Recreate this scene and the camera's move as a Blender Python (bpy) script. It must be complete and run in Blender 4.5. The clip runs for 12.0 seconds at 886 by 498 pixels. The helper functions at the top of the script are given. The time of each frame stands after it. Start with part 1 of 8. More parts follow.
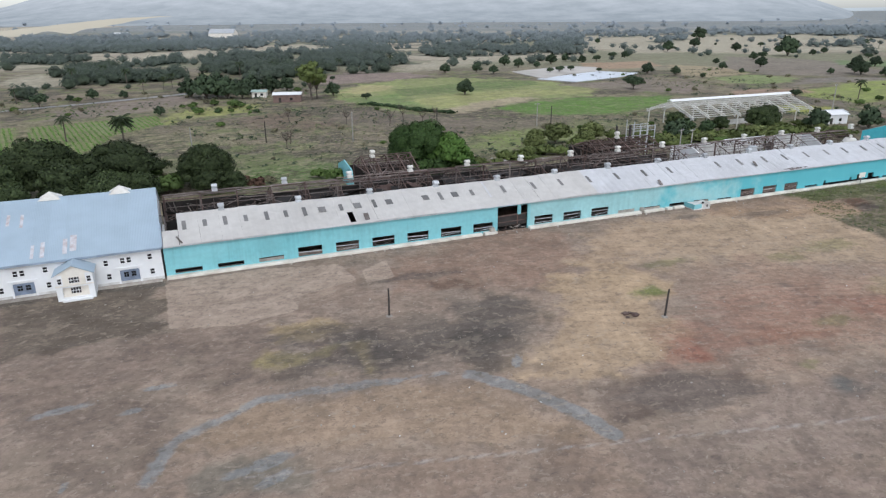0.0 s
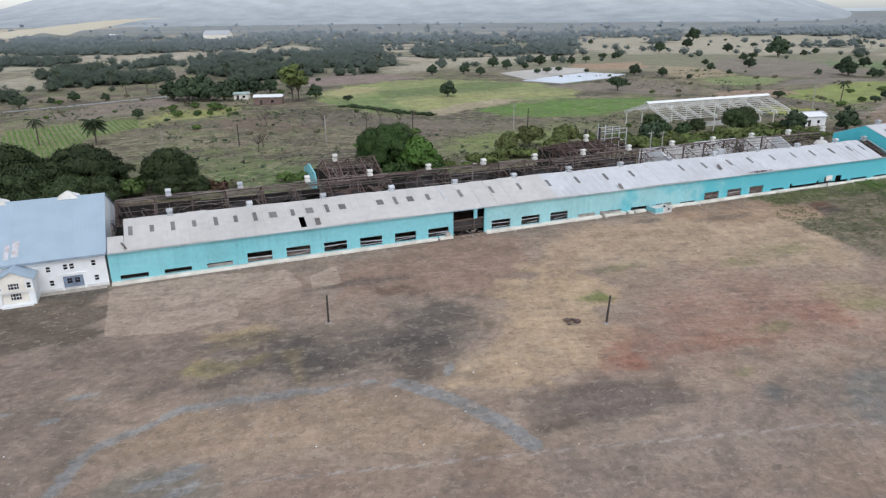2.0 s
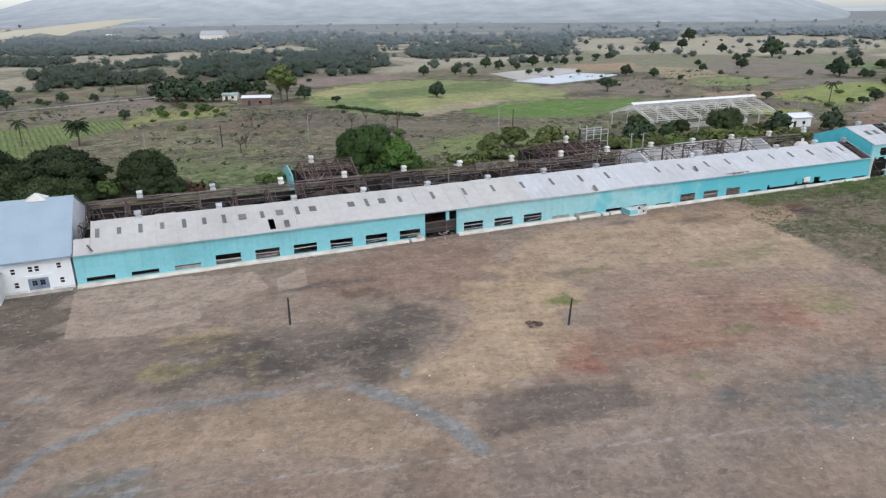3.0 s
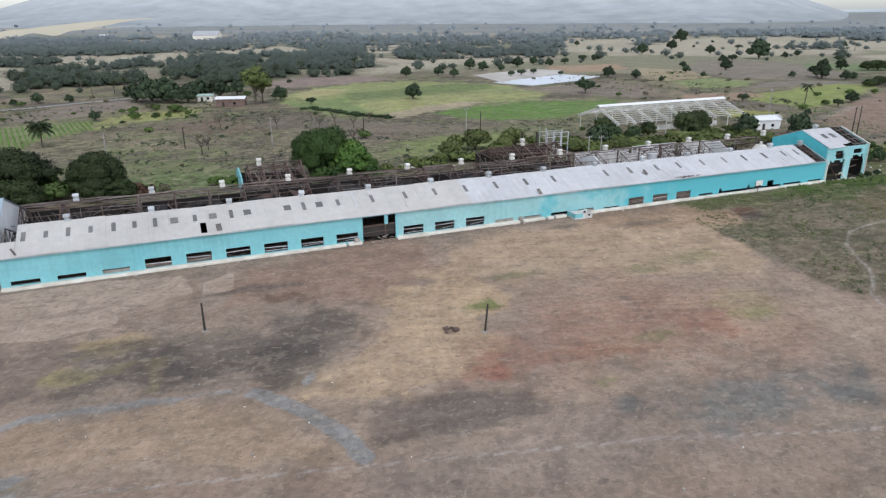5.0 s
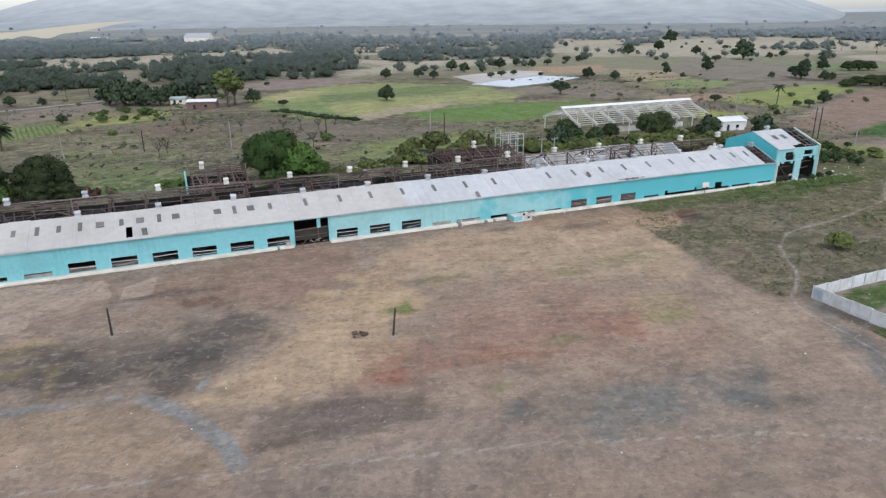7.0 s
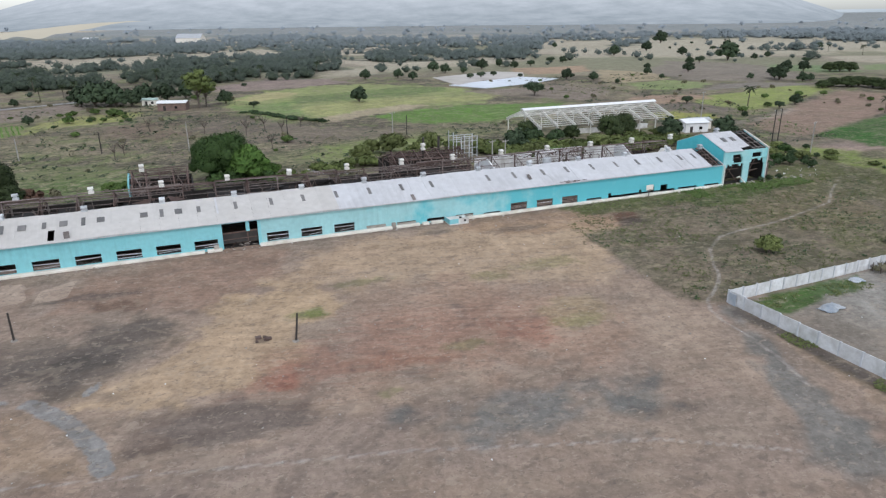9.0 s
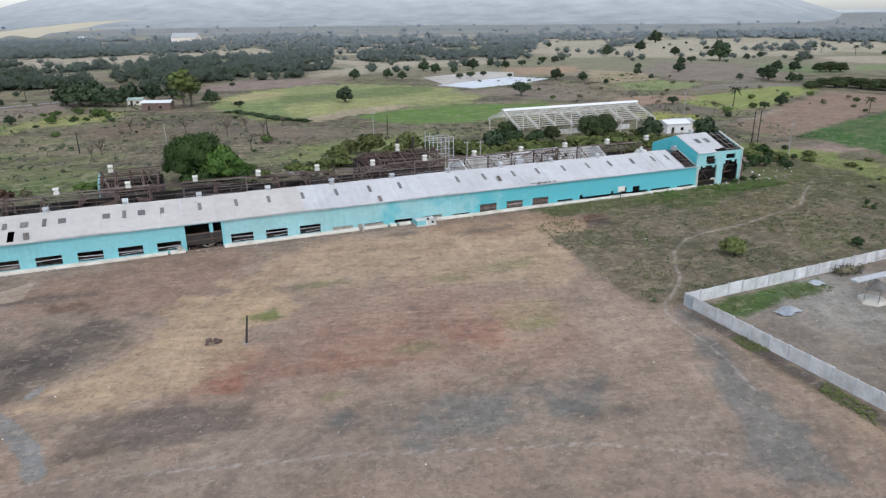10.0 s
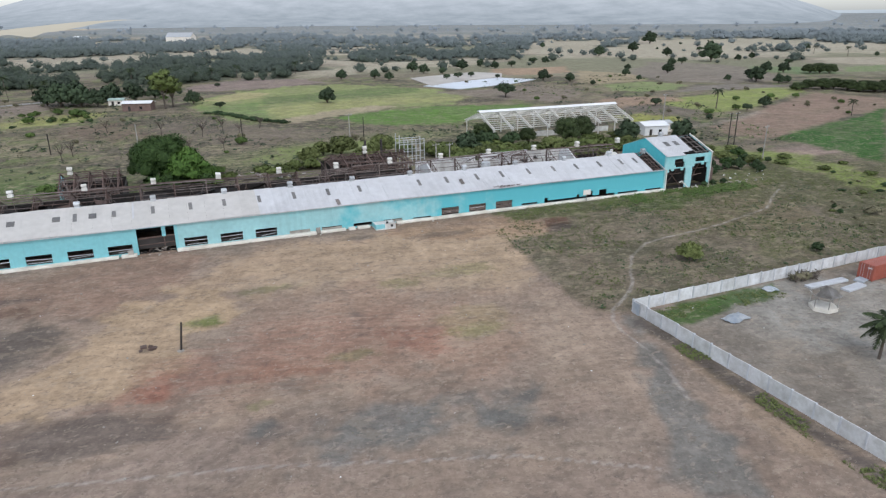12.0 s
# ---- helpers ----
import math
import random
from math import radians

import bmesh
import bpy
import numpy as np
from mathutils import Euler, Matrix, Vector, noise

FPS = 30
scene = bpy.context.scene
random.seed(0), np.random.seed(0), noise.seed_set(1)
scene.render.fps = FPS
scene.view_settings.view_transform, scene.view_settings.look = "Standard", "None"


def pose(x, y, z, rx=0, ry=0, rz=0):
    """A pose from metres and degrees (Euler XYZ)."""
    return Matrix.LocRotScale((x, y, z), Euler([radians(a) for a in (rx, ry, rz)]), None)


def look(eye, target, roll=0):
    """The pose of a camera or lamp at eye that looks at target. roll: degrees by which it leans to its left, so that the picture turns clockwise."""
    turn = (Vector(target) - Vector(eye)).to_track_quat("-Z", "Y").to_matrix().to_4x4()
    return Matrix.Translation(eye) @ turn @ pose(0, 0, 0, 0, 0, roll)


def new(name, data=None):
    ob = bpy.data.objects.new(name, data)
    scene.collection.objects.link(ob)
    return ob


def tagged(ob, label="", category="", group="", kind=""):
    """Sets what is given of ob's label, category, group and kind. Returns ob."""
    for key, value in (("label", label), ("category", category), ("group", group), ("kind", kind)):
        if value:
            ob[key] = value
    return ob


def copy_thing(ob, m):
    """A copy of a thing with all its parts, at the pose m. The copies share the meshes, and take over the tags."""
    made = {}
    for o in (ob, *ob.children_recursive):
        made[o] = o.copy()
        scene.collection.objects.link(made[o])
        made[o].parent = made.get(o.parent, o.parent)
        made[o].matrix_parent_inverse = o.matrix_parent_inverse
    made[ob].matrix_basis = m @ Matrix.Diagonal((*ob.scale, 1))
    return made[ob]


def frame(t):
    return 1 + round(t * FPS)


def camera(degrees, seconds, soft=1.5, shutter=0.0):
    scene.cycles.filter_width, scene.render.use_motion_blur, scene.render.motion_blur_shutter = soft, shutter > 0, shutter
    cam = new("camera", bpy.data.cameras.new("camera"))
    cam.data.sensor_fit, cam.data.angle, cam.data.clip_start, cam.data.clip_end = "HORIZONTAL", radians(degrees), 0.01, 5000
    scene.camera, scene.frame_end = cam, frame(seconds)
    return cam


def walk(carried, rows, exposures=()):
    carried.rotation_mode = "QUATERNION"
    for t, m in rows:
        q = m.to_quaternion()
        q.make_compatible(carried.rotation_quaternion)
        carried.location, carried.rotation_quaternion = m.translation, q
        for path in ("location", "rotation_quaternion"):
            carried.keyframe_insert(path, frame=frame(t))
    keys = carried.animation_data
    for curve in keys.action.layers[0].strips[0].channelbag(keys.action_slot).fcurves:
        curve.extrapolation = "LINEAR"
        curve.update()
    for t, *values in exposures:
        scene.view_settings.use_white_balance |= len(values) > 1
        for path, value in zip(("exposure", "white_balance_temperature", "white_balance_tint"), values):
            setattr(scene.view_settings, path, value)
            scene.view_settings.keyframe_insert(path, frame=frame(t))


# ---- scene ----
cam = camera(67.4, 12.0, soft=1.3)
PATH = [
    (0, (3.290, -96.560, 35.681), (38.810, -9.351, 1.981), -0.40),
    (0.5, (4.912, -97.016, 35.783), (40.386, -9.789, 2.083), -0.40),
    (1, (6.726, -97.402, 35.817), (42.200, -10.175, 2.217), -0.50),
    (1.5, (8.674, -98.001, 35.908), (44.102, -10.756, 2.258), -0.50),
    (2, (10.706, -98.643, 36.058), (46.134, -11.398, 2.458), -0.50),
    (2.5, (12.860, -99.423, 36.191), (48.305, -12.131, 2.591), -0.40),
    (3, (15.204, -100.275, 36.307), (50.632, -13.030, 2.707), -0.50),
    (5, (25.212, -103.583, 36.593), (60.611, -16.273, 3.043), -0.40),
    (5.5, (27.972, -104.658, 36.530), (63.313, -17.219, 3.180), -0.60),
    (6, (30.600, -105.553, 36.546), (65.970, -18.179, 3.196), -0.60),
    (6.5, (33.301, -106.611, 36.684), (68.671, -19.237, 3.334), -0.60),
    (7, (35.980, -107.548, 36.756), (71.350, -20.174, 3.356), -0.60),
    (9, (47.277, -111.668, 37.020), (82.600, -24.276, 3.670), -0.60),
    (9.5, (50.144, -112.683, 37.111), (85.514, -25.308, 3.711), -0.50),
    (10, (52.970, -113.595, 37.265), (88.340, -26.221, 3.815), -0.50),
    (10.5, (56.066, -114.224, 37.377), (91.530, -26.886, 3.927), -0.30),
    (11, (58.279, -114.736, 37.500), (93.678, -27.426, 3.950), -0.30),
    (11.5, (59.723, -115.132, 37.469), (95.075, -27.804, 4.019), -0.40),
    (12, (60.527, -115.189, 37.528), (95.833, -27.843, 4.078), -0.40),
]
walk(cam, [(t, look(eye, target, roll)) for t, eye, target, roll in PATH], exposures=((0.0, 0.3, 6180, 10), (12.0, 0.3, 6180, 10)))

# ---- light: overcast sky, soft sun from the field side ----
world = bpy.data.worlds.new("overcast")
scene.world = world
world.use_nodes = True
wn, wl = world.node_tree.nodes, world.node_tree.links
wn.clear()
sky = wn.new("ShaderNodeTexSky")
sky.sky_type = "NISHITA"
sky.sun_disc = False
sky.sun_elevation, sky.sun_rotation = radians(52), radians(190)
sky.air_density, sky.dust_density, sky.ozone_density = 1.0, 1.2, 1.0
pale = wn.new("ShaderNodeHueSaturation")
pale.inputs["Saturation"].default_value = 0.33
back = wn.new("ShaderNodeBackground")
back.inputs["Strength"].default_value = 0.175
wout = wn.new("ShaderNodeOutputWorld")
wl.new(sky.outputs["Color"], pale.inputs["Color"])
wl.new(pale.outputs["Color"], back.inputs["Color"])
wl.new(back.outputs["Background"], wout.inputs["Surface"])
sun_data = bpy.data.lights.new("sun", "SUN")
sun_data.energy, sun_data.angle, sun_data.color = 0.8, radians(35), (1.0, 0.98, 0.95)
sun = new("sun", sun_data)
sun.matrix_basis = look((-12, -55, 85), (0, 0, 0))

# ---- materials ----
def material(name, base, second=None, grain=4.0, stain=0.25, rough=0.8, metal=0.0, bump=0.15, vary=0.0, space="world", wave=None, coat=0.0, streak=0.0):
    """Procedural surface: base and second colour mixed by stains, fine grain, bump, and a shift from piece to piece."""
    m = bpy.data.materials.new(name)
    m.use_nodes = True
    n, l = m.node_tree.nodes, m.node_tree.links
    bsdf = n["Principled BSDF"]
    bsdf.inputs["Roughness"].default_value = rough
    bsdf.inputs["Metallic"].default_value = metal
    if space == "world":
        co = n.new("ShaderNodeNewGeometry").outputs["Position"]
    else:
        co = n.new("ShaderNodeTexCoord").outputs["Object"]
    second = second or tuple(c * 0.6 for c in base)
    big = n.new("ShaderNodeTexNoise")
    big.inputs["Scale"].default_value, big.inputs["Detail"].default_value = stain, 6
    big.inputs["Roughness"].default_value = 0.65
    l.new(co, big.inputs["Vector"])
    ramp = n.new("ShaderNodeMapRange")
    ramp.inputs["From Min"].default_value, ramp.inputs["From Max"].default_value = 0.38, 0.68
    l.new(big.outputs["Fac"], ramp.inputs["Value"])
    mix = n.new("ShaderNodeMix")
    mix.data_type = "RGBA"
    mix.inputs["A"].default_value, mix.inputs["B"].default_value = (*base, 1), (*second, 1)
    l.new(ramp.outputs["Result"], mix.inputs["Factor"])
    fine = n.new("ShaderNodeTexNoise")
    fine.inputs["Scale"].default_value, fine.inputs["Detail"].default_value = grain, 4
    l.new(co, fine.inputs["Vector"])
    val = n.new("ShaderNodeMapRange")
    val.inputs["To Min"].default_value, val.inputs["To Max"].default_value = 0.86, 1.14
    l.new(fine.outputs["Fac"], val.inputs["Value"])
    hsv = n.new("ShaderNodeHueSaturation")
    l.new(mix.outputs["Result"], hsv.inputs["Color"])
    last = val.outputs["Result"]
    if streak:
        # dirt washed down the slope, heavier in some stretches
        run = n.new("ShaderNodeMapping")
        run.inputs["Scale"].default_value = (1.3, 0.07, 0.07)
        l.new(co, run.inputs["Vector"])
        dirt = n.new("ShaderNodeTexNoise")
        dirt.inputs["Scale"].default_value, dirt.inputs["Detail"].default_value = 1.0, 7
        dirt.inputs["Roughness"].default_value = 0.7
        l.new(run.outputs["Vector"], dirt.inputs["Vector"])
        soil_here = n.new("ShaderNodeTexNoise")
        soil_here.inputs["Scale"].default_value, soil_here.inputs["Detail"].default_value = 0.11, 5
        l.new(co, soil_here.inputs["Vector"])
        add = n.new("ShaderNodeMath")
        add.operation = "ADD"
        l.new(dirt.outputs["Fac"], add.inputs[0])
        l.new(soil_here.outputs["Fac"], add.inputs[1])
        fade = n.new("ShaderNodeMapRange")
        fade.inputs["From Min"].default_value, fade.inputs["From Max"].default_value = 0.98, 1.22
        fade.inputs["To Min"].default_value, fade.inputs["To Max"].default_value = 1.0, 1.0 - streak
        l.new(add.outputs["Value"], fade.inputs["Value"])
        down = n.new("ShaderNodeMath")
        down.operation = "MULTIPLY"
        l.new(last, down.inputs[0])
        l.new(fade.outputs["Result"], down.inputs[1])
        last = down.outputs["Value"]
    if vary:
        info = n.new("ShaderNodeObjectInfo")
        shift = n.new("ShaderNodeMapRange")
        shift.inputs["To Min"].default_value, shift.inputs["To Max"].default_value = 1 - vary, 1 + vary
        l.new(info.outputs["Random"], shift.inputs["Value"])
        mul = n.new("ShaderNodeMath")
        mul.operation = "MULTIPLY"
        l.new(last, mul.inputs[0])
        l.new(shift.outputs["Result"], mul.inputs[1])
        last = mul.outputs["Value"]
    l.new(last, hsv.inputs["Value"])
    l.new(hsv.outputs["Color"], bsdf.inputs["Base Color"])
    bp = n.new("ShaderNodeBump")
    bp.inputs["Strength"].default_value, bp.inputs["Distance"].default_value = bump, 0.05
    l.new(fine.outputs["Fac"], bp.inputs["Height"])
    if wave:
        wv = n.new("ShaderNodeTexWave")
        wv.wave_type, wv.bands_direction = "BANDS", wave[0]
        wv.inputs["Scale"].default_value = wave[1]
        l.new(co, wv.inputs["Vector"])
        b2 = n.new("ShaderNodeBump")
        b2.inputs["Strength"].default_value, b2.inputs["Distance"].default_value = 0.5, 0.03
        l.new(wv.outputs["Fac"], b2.inputs["Height"])
        l.new(bp.outputs["Normal"], b2.inputs["Normal"])
        l.new(b2.outputs["Normal"], bsdf.inputs["Normal"])
    else:
        l.new(bp.outputs["Normal"], bsdf.inputs["Normal"])
    return m


def leaf_material(name, dark, light, vary=0.27):
    """Foliage: each leaf clump takes its own green."""
    m = bpy.data.materials.new(name)
    m.use_nodes = True
    n, l = m.node_tree.nodes, m.node_tree.links
    bsdf = n["Principled BSDF"]
    bsdf.inputs["Roughness"].default_value = 0.75
    bsdf.inputs["Specular IOR Level"].default_value = 0.25
    geo = n.new("ShaderNodeNewGeometry")
    info = n.new("ShaderNodeObjectInfo")
    mix = n.new("ShaderNodeMix")
    mix.data_type = "RGBA"
    mix.inputs["A"].default_value, mix.inputs["B"].default_value = (*dark, 1), (*light, 1)
    l.new(geo.outputs["Random Per Island"], mix.inputs["Factor"])
    tone = n.new("ShaderNodeMapRange")
    tone.inputs["To Min"].default_value, tone.inputs["To Max"].default_value = 1.0 - vary, 1.0 + vary
    l.new(info.outputs["Random"], tone.inputs["Value"])
    hsv = n.new("ShaderNodeHueSaturation")
    l.new(tone.outputs["Result"], hsv.inputs["Value"])
    l.new(mix.outputs["Result"], hsv.inputs["Color"])
    l.new(hsv.outputs["Color"], bsdf.inputs["Base Color"])
    return m


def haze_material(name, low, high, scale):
    """Far hills in haze, which is painted into a glowing backdrop, paler higher up, with faint mottling."""
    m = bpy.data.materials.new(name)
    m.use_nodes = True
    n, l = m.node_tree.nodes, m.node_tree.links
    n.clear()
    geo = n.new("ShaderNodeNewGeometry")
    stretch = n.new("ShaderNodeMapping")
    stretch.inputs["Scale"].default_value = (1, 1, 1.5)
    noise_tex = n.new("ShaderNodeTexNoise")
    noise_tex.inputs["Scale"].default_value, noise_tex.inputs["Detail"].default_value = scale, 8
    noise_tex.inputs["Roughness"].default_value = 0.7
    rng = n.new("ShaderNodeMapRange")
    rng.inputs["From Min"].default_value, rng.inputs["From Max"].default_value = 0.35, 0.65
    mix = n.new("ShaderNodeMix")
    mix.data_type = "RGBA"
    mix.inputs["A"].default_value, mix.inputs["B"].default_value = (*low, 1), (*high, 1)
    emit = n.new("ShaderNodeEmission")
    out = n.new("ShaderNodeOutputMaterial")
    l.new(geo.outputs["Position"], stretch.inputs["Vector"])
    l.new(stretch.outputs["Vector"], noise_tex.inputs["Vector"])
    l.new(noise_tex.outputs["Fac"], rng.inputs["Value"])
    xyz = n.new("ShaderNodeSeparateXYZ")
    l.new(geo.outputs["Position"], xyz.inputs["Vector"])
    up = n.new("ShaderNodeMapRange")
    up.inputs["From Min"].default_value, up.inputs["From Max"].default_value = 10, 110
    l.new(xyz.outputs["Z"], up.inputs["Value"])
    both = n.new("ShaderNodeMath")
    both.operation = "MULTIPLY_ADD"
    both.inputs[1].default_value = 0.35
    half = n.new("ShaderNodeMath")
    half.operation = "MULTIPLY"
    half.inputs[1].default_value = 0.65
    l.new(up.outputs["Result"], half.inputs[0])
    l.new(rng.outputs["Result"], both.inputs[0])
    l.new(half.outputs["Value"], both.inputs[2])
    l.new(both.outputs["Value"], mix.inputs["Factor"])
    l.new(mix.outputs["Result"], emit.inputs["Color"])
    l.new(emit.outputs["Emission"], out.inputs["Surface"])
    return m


M_TEAL = material("turquoise_paint", (0.235, 0.535, 0.575), (0.19, 0.50, 0.545), grain=1.6, stain=0.09, rough=0.75, bump=0.1, streak=0.14)
M_TEAL_PALE = material("pale_turquoise_paint", (0.36, 0.61, 0.62), (0.23, 0.54, 0.57), grain=1.6, stain=0.25, rough=0.75, bump=0.1)


def two_coats(name, old, fresh, start, end):
    """Front wall paint: a faded coat that gives way, in ragged cloudy blotches, to a stronger later coat along the wall."""
    m = material(name, old, tuple(0.85 * c for c in old), grain=1.4, stain=0.2, rough=0.75, bump=0.1, streak=0.1)
    n, l = m.node_tree.nodes, m.node_tree.links
    hsv, bsdf = n["Hue/Saturation/Value"], n["Principled BSDF"]
    geo = n.new("ShaderNodeNewGeometry")
    xyz = n.new("ShaderNodeSeparateXYZ")
    cloud = n.new("ShaderNodeTexNoise")
    cloud.inputs["Scale"].default_value, cloud.inputs["Detail"].default_value, cloud.inputs["Roughness"].default_value = 0.21, 5, 0.6
    l.new(geo.outputs["Position"], cloud.inputs["Vector"])
    l.new(geo.outputs["Position"], xyz.inputs["Vector"])
    along = n.new("ShaderNodeMath")
    along.operation = "MULTIPLY_ADD"
    along.inputs[1].default_value = 120
    l.new(cloud.outputs["Fac"], along.inputs[0])
    l.new(xyz.outputs["X"], along.inputs[2])
    gate = n.new("ShaderNodeMapRange")
    gate.interpolation_type = "SMOOTHSTEP"
    gate.inputs["From Min"].default_value, gate.inputs["From Max"].default_value, gate.inputs["To Max"].default_value = start + 60, end + 60, 0.85
    l.new(along.outputs["Value"], gate.inputs["Value"])
    coat = n.new("ShaderNodeMix")
    coat.data_type = "RGBA"
    coat.inputs["B"].default_value = (*fresh, 1)
    l.new(hsv.outputs["Color"], coat.inputs["A"])
    l.new(gate.outputs["Result"], coat.inputs["Factor"])
    l.new(coat.outputs["Result"], bsdf.inputs["Base Color"])
    return m


M_TEAL_COATS = two_coats("overpainted_turquoise", (0.33, 0.585, 0.605), (0.075, 0.44, 0.51), 82, 118)
M_TEAL_DARK = material("deep_turquoise_paint", (0.10, 0.52, 0.58), (0.07, 0.45, 0.52), grain=1.5, stain=0.2, rough=0.75)
M_WHITE = material("white_plaster", (0.78, 0.79, 0.80), (0.70, 0.70, 0.69), grain=1.2, stain=0.3, rough=0.8)
M_WHITE_DIRTY = material("dirty_whitewash", (0.68, 0.68, 0.66), (0.42, 0.40, 0.37), grain=1.5, stain=0.5, rough=0.85)
M_CREAM = material("cream_plaster", (0.77, 0.73, 0.66), (0.70, 0.65, 0.57), grain=1.5, stain=0.4)
M_PLINTH = material("weathered_plinth", (0.72, 0.69, 0.62), (0.52, 0.47, 0.40), grain=2.0, stain=0.5, bump=0.4)
M_SHEET = material("roof_sheet", (0.53, 0.512, 0.485), (0.485, 0.465, 0.437), grain=0.9, stain=0.16, rough=0.6, vary=0.025, wave=("X", 2.2), streak=0.08)
M_SHEET_W = material("roof_sheet_pale", (0.555, 0.56, 0.575), (0.50, 0.50, 0.51), grain=0.9, stain=0.16, rough=0.6, vary=0.025, wave=("X", 2.2), streak=0.12)
M_BLUE_ROOF = material("blue_grey_roof", (0.345, 0.43, 0.50), (0.325, 0.405, 0.475), grain=0.3, stain=0.1, rough=0.5, vary=0.035, wave=("X", 1.5))
M_BLUE_TRIM = material("blue_grey_trim", (0.30, 0.37, 0.45), None, grain=2, stain=0.5, rough=0.6)
M_PANE_SKY = material("grey_skylight", (0.13, 0.13, 0.13), (0.19, 0.18, 0.17), grain=3, stain=0.6, rough=0.5, vary=0.25)
M_RUST = material("rusty_steel", (0.085, 0.052, 0.043), (0.14, 0.10, 0.085), grain=3, stain=0.5, rough=0.85, vary=0.25)
M_STEEL = material("weathered_steel", (0.17, 0.15, 0.14), (0.10, 0.08, 0.07), grain=3, stain=0.5, rough=0.8, vary=0.2)
M_GALV = material("galvanised_sheet", (0.55, 0.57, 0.59), (0.40, 0.41, 0.42), grain=3, stain=0.8, rough=0.5, metal=0.2, vary=0.15)
M_STEELGREY = material("weathered_grey_sheet", (0.33, 0.32, 0.31), (0.21, 0.19, 0.17), grain=3, stain=0.9, rough=0.7, vary=0.25)
M_WHITESTEEL = material("white_painted_steel", (0.70, 0.69, 0.65), (0.55, 0.52, 0.46), grain=2, stain=0.4, rough=0.6)
M_BEAM = material("brown_grey_beam", (0.22, 0.185, 0.17), (0.10, 0.072, 0.062), grain=3, stain=0.7, rough=0.85, vary=0.3)
# near black that stands for shade inside the ruins and the end block
M_SHADE_BLACK = material("shade_black", (0.013, 0.012, 0.011), (0.028, 0.022, 0.019), grain=2, stain=0.6)
M_SHUTTER = material("dark_shutter", (0.05, 0.043, 0.04), (0.03, 0.026, 0.024), grain=2, stain=0.5, wave=("X", 2.0))
M_BOARD = material("weathered_board", (0.20, 0.155, 0.13), (0.11, 0.085, 0.075), grain=3, stain=0.8)
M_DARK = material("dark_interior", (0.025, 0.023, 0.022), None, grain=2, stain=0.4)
M_GLASS = material("dark_window_glass", (0.02, 0.02, 0.022), None, grain=2, stain=1, rough=0.15, bump=0.0)
M_DOOR = material("blue_grey_door", (0.22, 0.27, 0.36), None, grain=2, stain=0.6, rough=0.6)
M_CONC = material("precast_concrete", (0.66, 0.67, 0.68), (0.48, 0.48, 0.47), grain=2.5, stain=0.7, rough=0.85, vary=0.09, bump=0.3, streak=0.2)
M_CONC_POST = material("grey_concrete_post", (0.53, 0.55, 0.58), (0.42, 0.43, 0.45), grain=2, stain=0.6, vary=0.08)
M_RUBBLE = material("rubble", (0.25, 0.22, 0.19), (0.40, 0.37, 0.33), grain=3, stain=0.8, bump=0.6, vary=0.2)
# dirty floor, its colour darkened to paint in the shade under the roof
M_FLOOR = material("dirty_shaded_floor", (0.022, 0.019, 0.017), (0.014, 0.012, 0.011), grain=1, stain=0.3)
M_WOOD = material("dark_weathered_wood", (0.045, 0.038, 0.034), None, grain=4, stain=1)
M_POLE = material("pale_pole", (0.40, 0.38, 0.35), None, grain=4, stain=1)
M_BARK = material("bark", (0.12, 0.095, 0.075), None, grain=5, stain=1, space="object", bump=0.5)
M_ORANGE = material("orange_red_paint", (0.37, 0.105, 0.07), (0.30, 0.085, 0.058), grain=3, stain=0.7, rough=0.55, wave=("X", 3.0))
M_SHEETING = material("grey_sheeting", (0.24, 0.28, 0.32), (0.40, 0.41, 0.42), grain=2, stain=0.8, rough=0.6, space="object")
M_TARP = material("grey_tarp", (0.33, 0.38, 0.44), (0.46, 0.48, 0.50), grain=2, stain=0.8, rough=0.5)
M_BRICK = material("red_brick", (0.19, 0.125, 0.105), (0.13, 0.09, 0.078), grain=4, stain=0.5)
M_POND = material("pale_sheeting", (0.62, 0.66, 0.72), (0.52, 0.55, 0.58), grain=0.3, stain=0.03, rough=0.4, bump=0.02)
M_SAND = material("pale_sand", (0.50, 0.47, 0.43), (0.38, 0.35, 0.31), grain=0.4, stain=0.05, rough=0.9)
M_ROAD = material("pale_road", (0.30, 0.29, 0.28), None, grain=0.8, stain=0.1)
L_MANGO = leaf_material("mango_leaves", (0.026, 0.054, 0.015), (0.066, 0.115, 0.030))
L_DARK = leaf_material("dark_leaves", (0.019, 0.031, 0.012), (0.072, 0.098, 0.036))
L_THICK = leaf_material("thicket_leaves", (0.075, 0.098, 0.028), (0.13, 0.16, 0.05))
# leaves of the farthest woods, with the haze painted into their colour
L_HAZE_TINTED = leaf_material("haze_tinted_leaves", (0.27, 0.307, 0.338), (0.285, 0.322, 0.353), 0.0)
L_HEDGE = leaf_material("hedge_leaves", (0.035, 0.062, 0.026), (0.06, 0.095, 0.04))
L_OLIVE = leaf_material("olive_leaves", (0.095, 0.118, 0.036), (0.17, 0.195, 0.07))
L_LIGHT = leaf_material("fresh_leaves", (0.052, 0.112, 0.021), (0.115, 0.20, 0.042))
L_DRY = leaf_material("dry_scrub_leaves", (0.125, 0.118, 0.072), (0.185, 0.17, 0.105))
L_FIELD = leaf_material("field_tree_leaves", (0.030, 0.048, 0.026), (0.058, 0.085, 0.043))
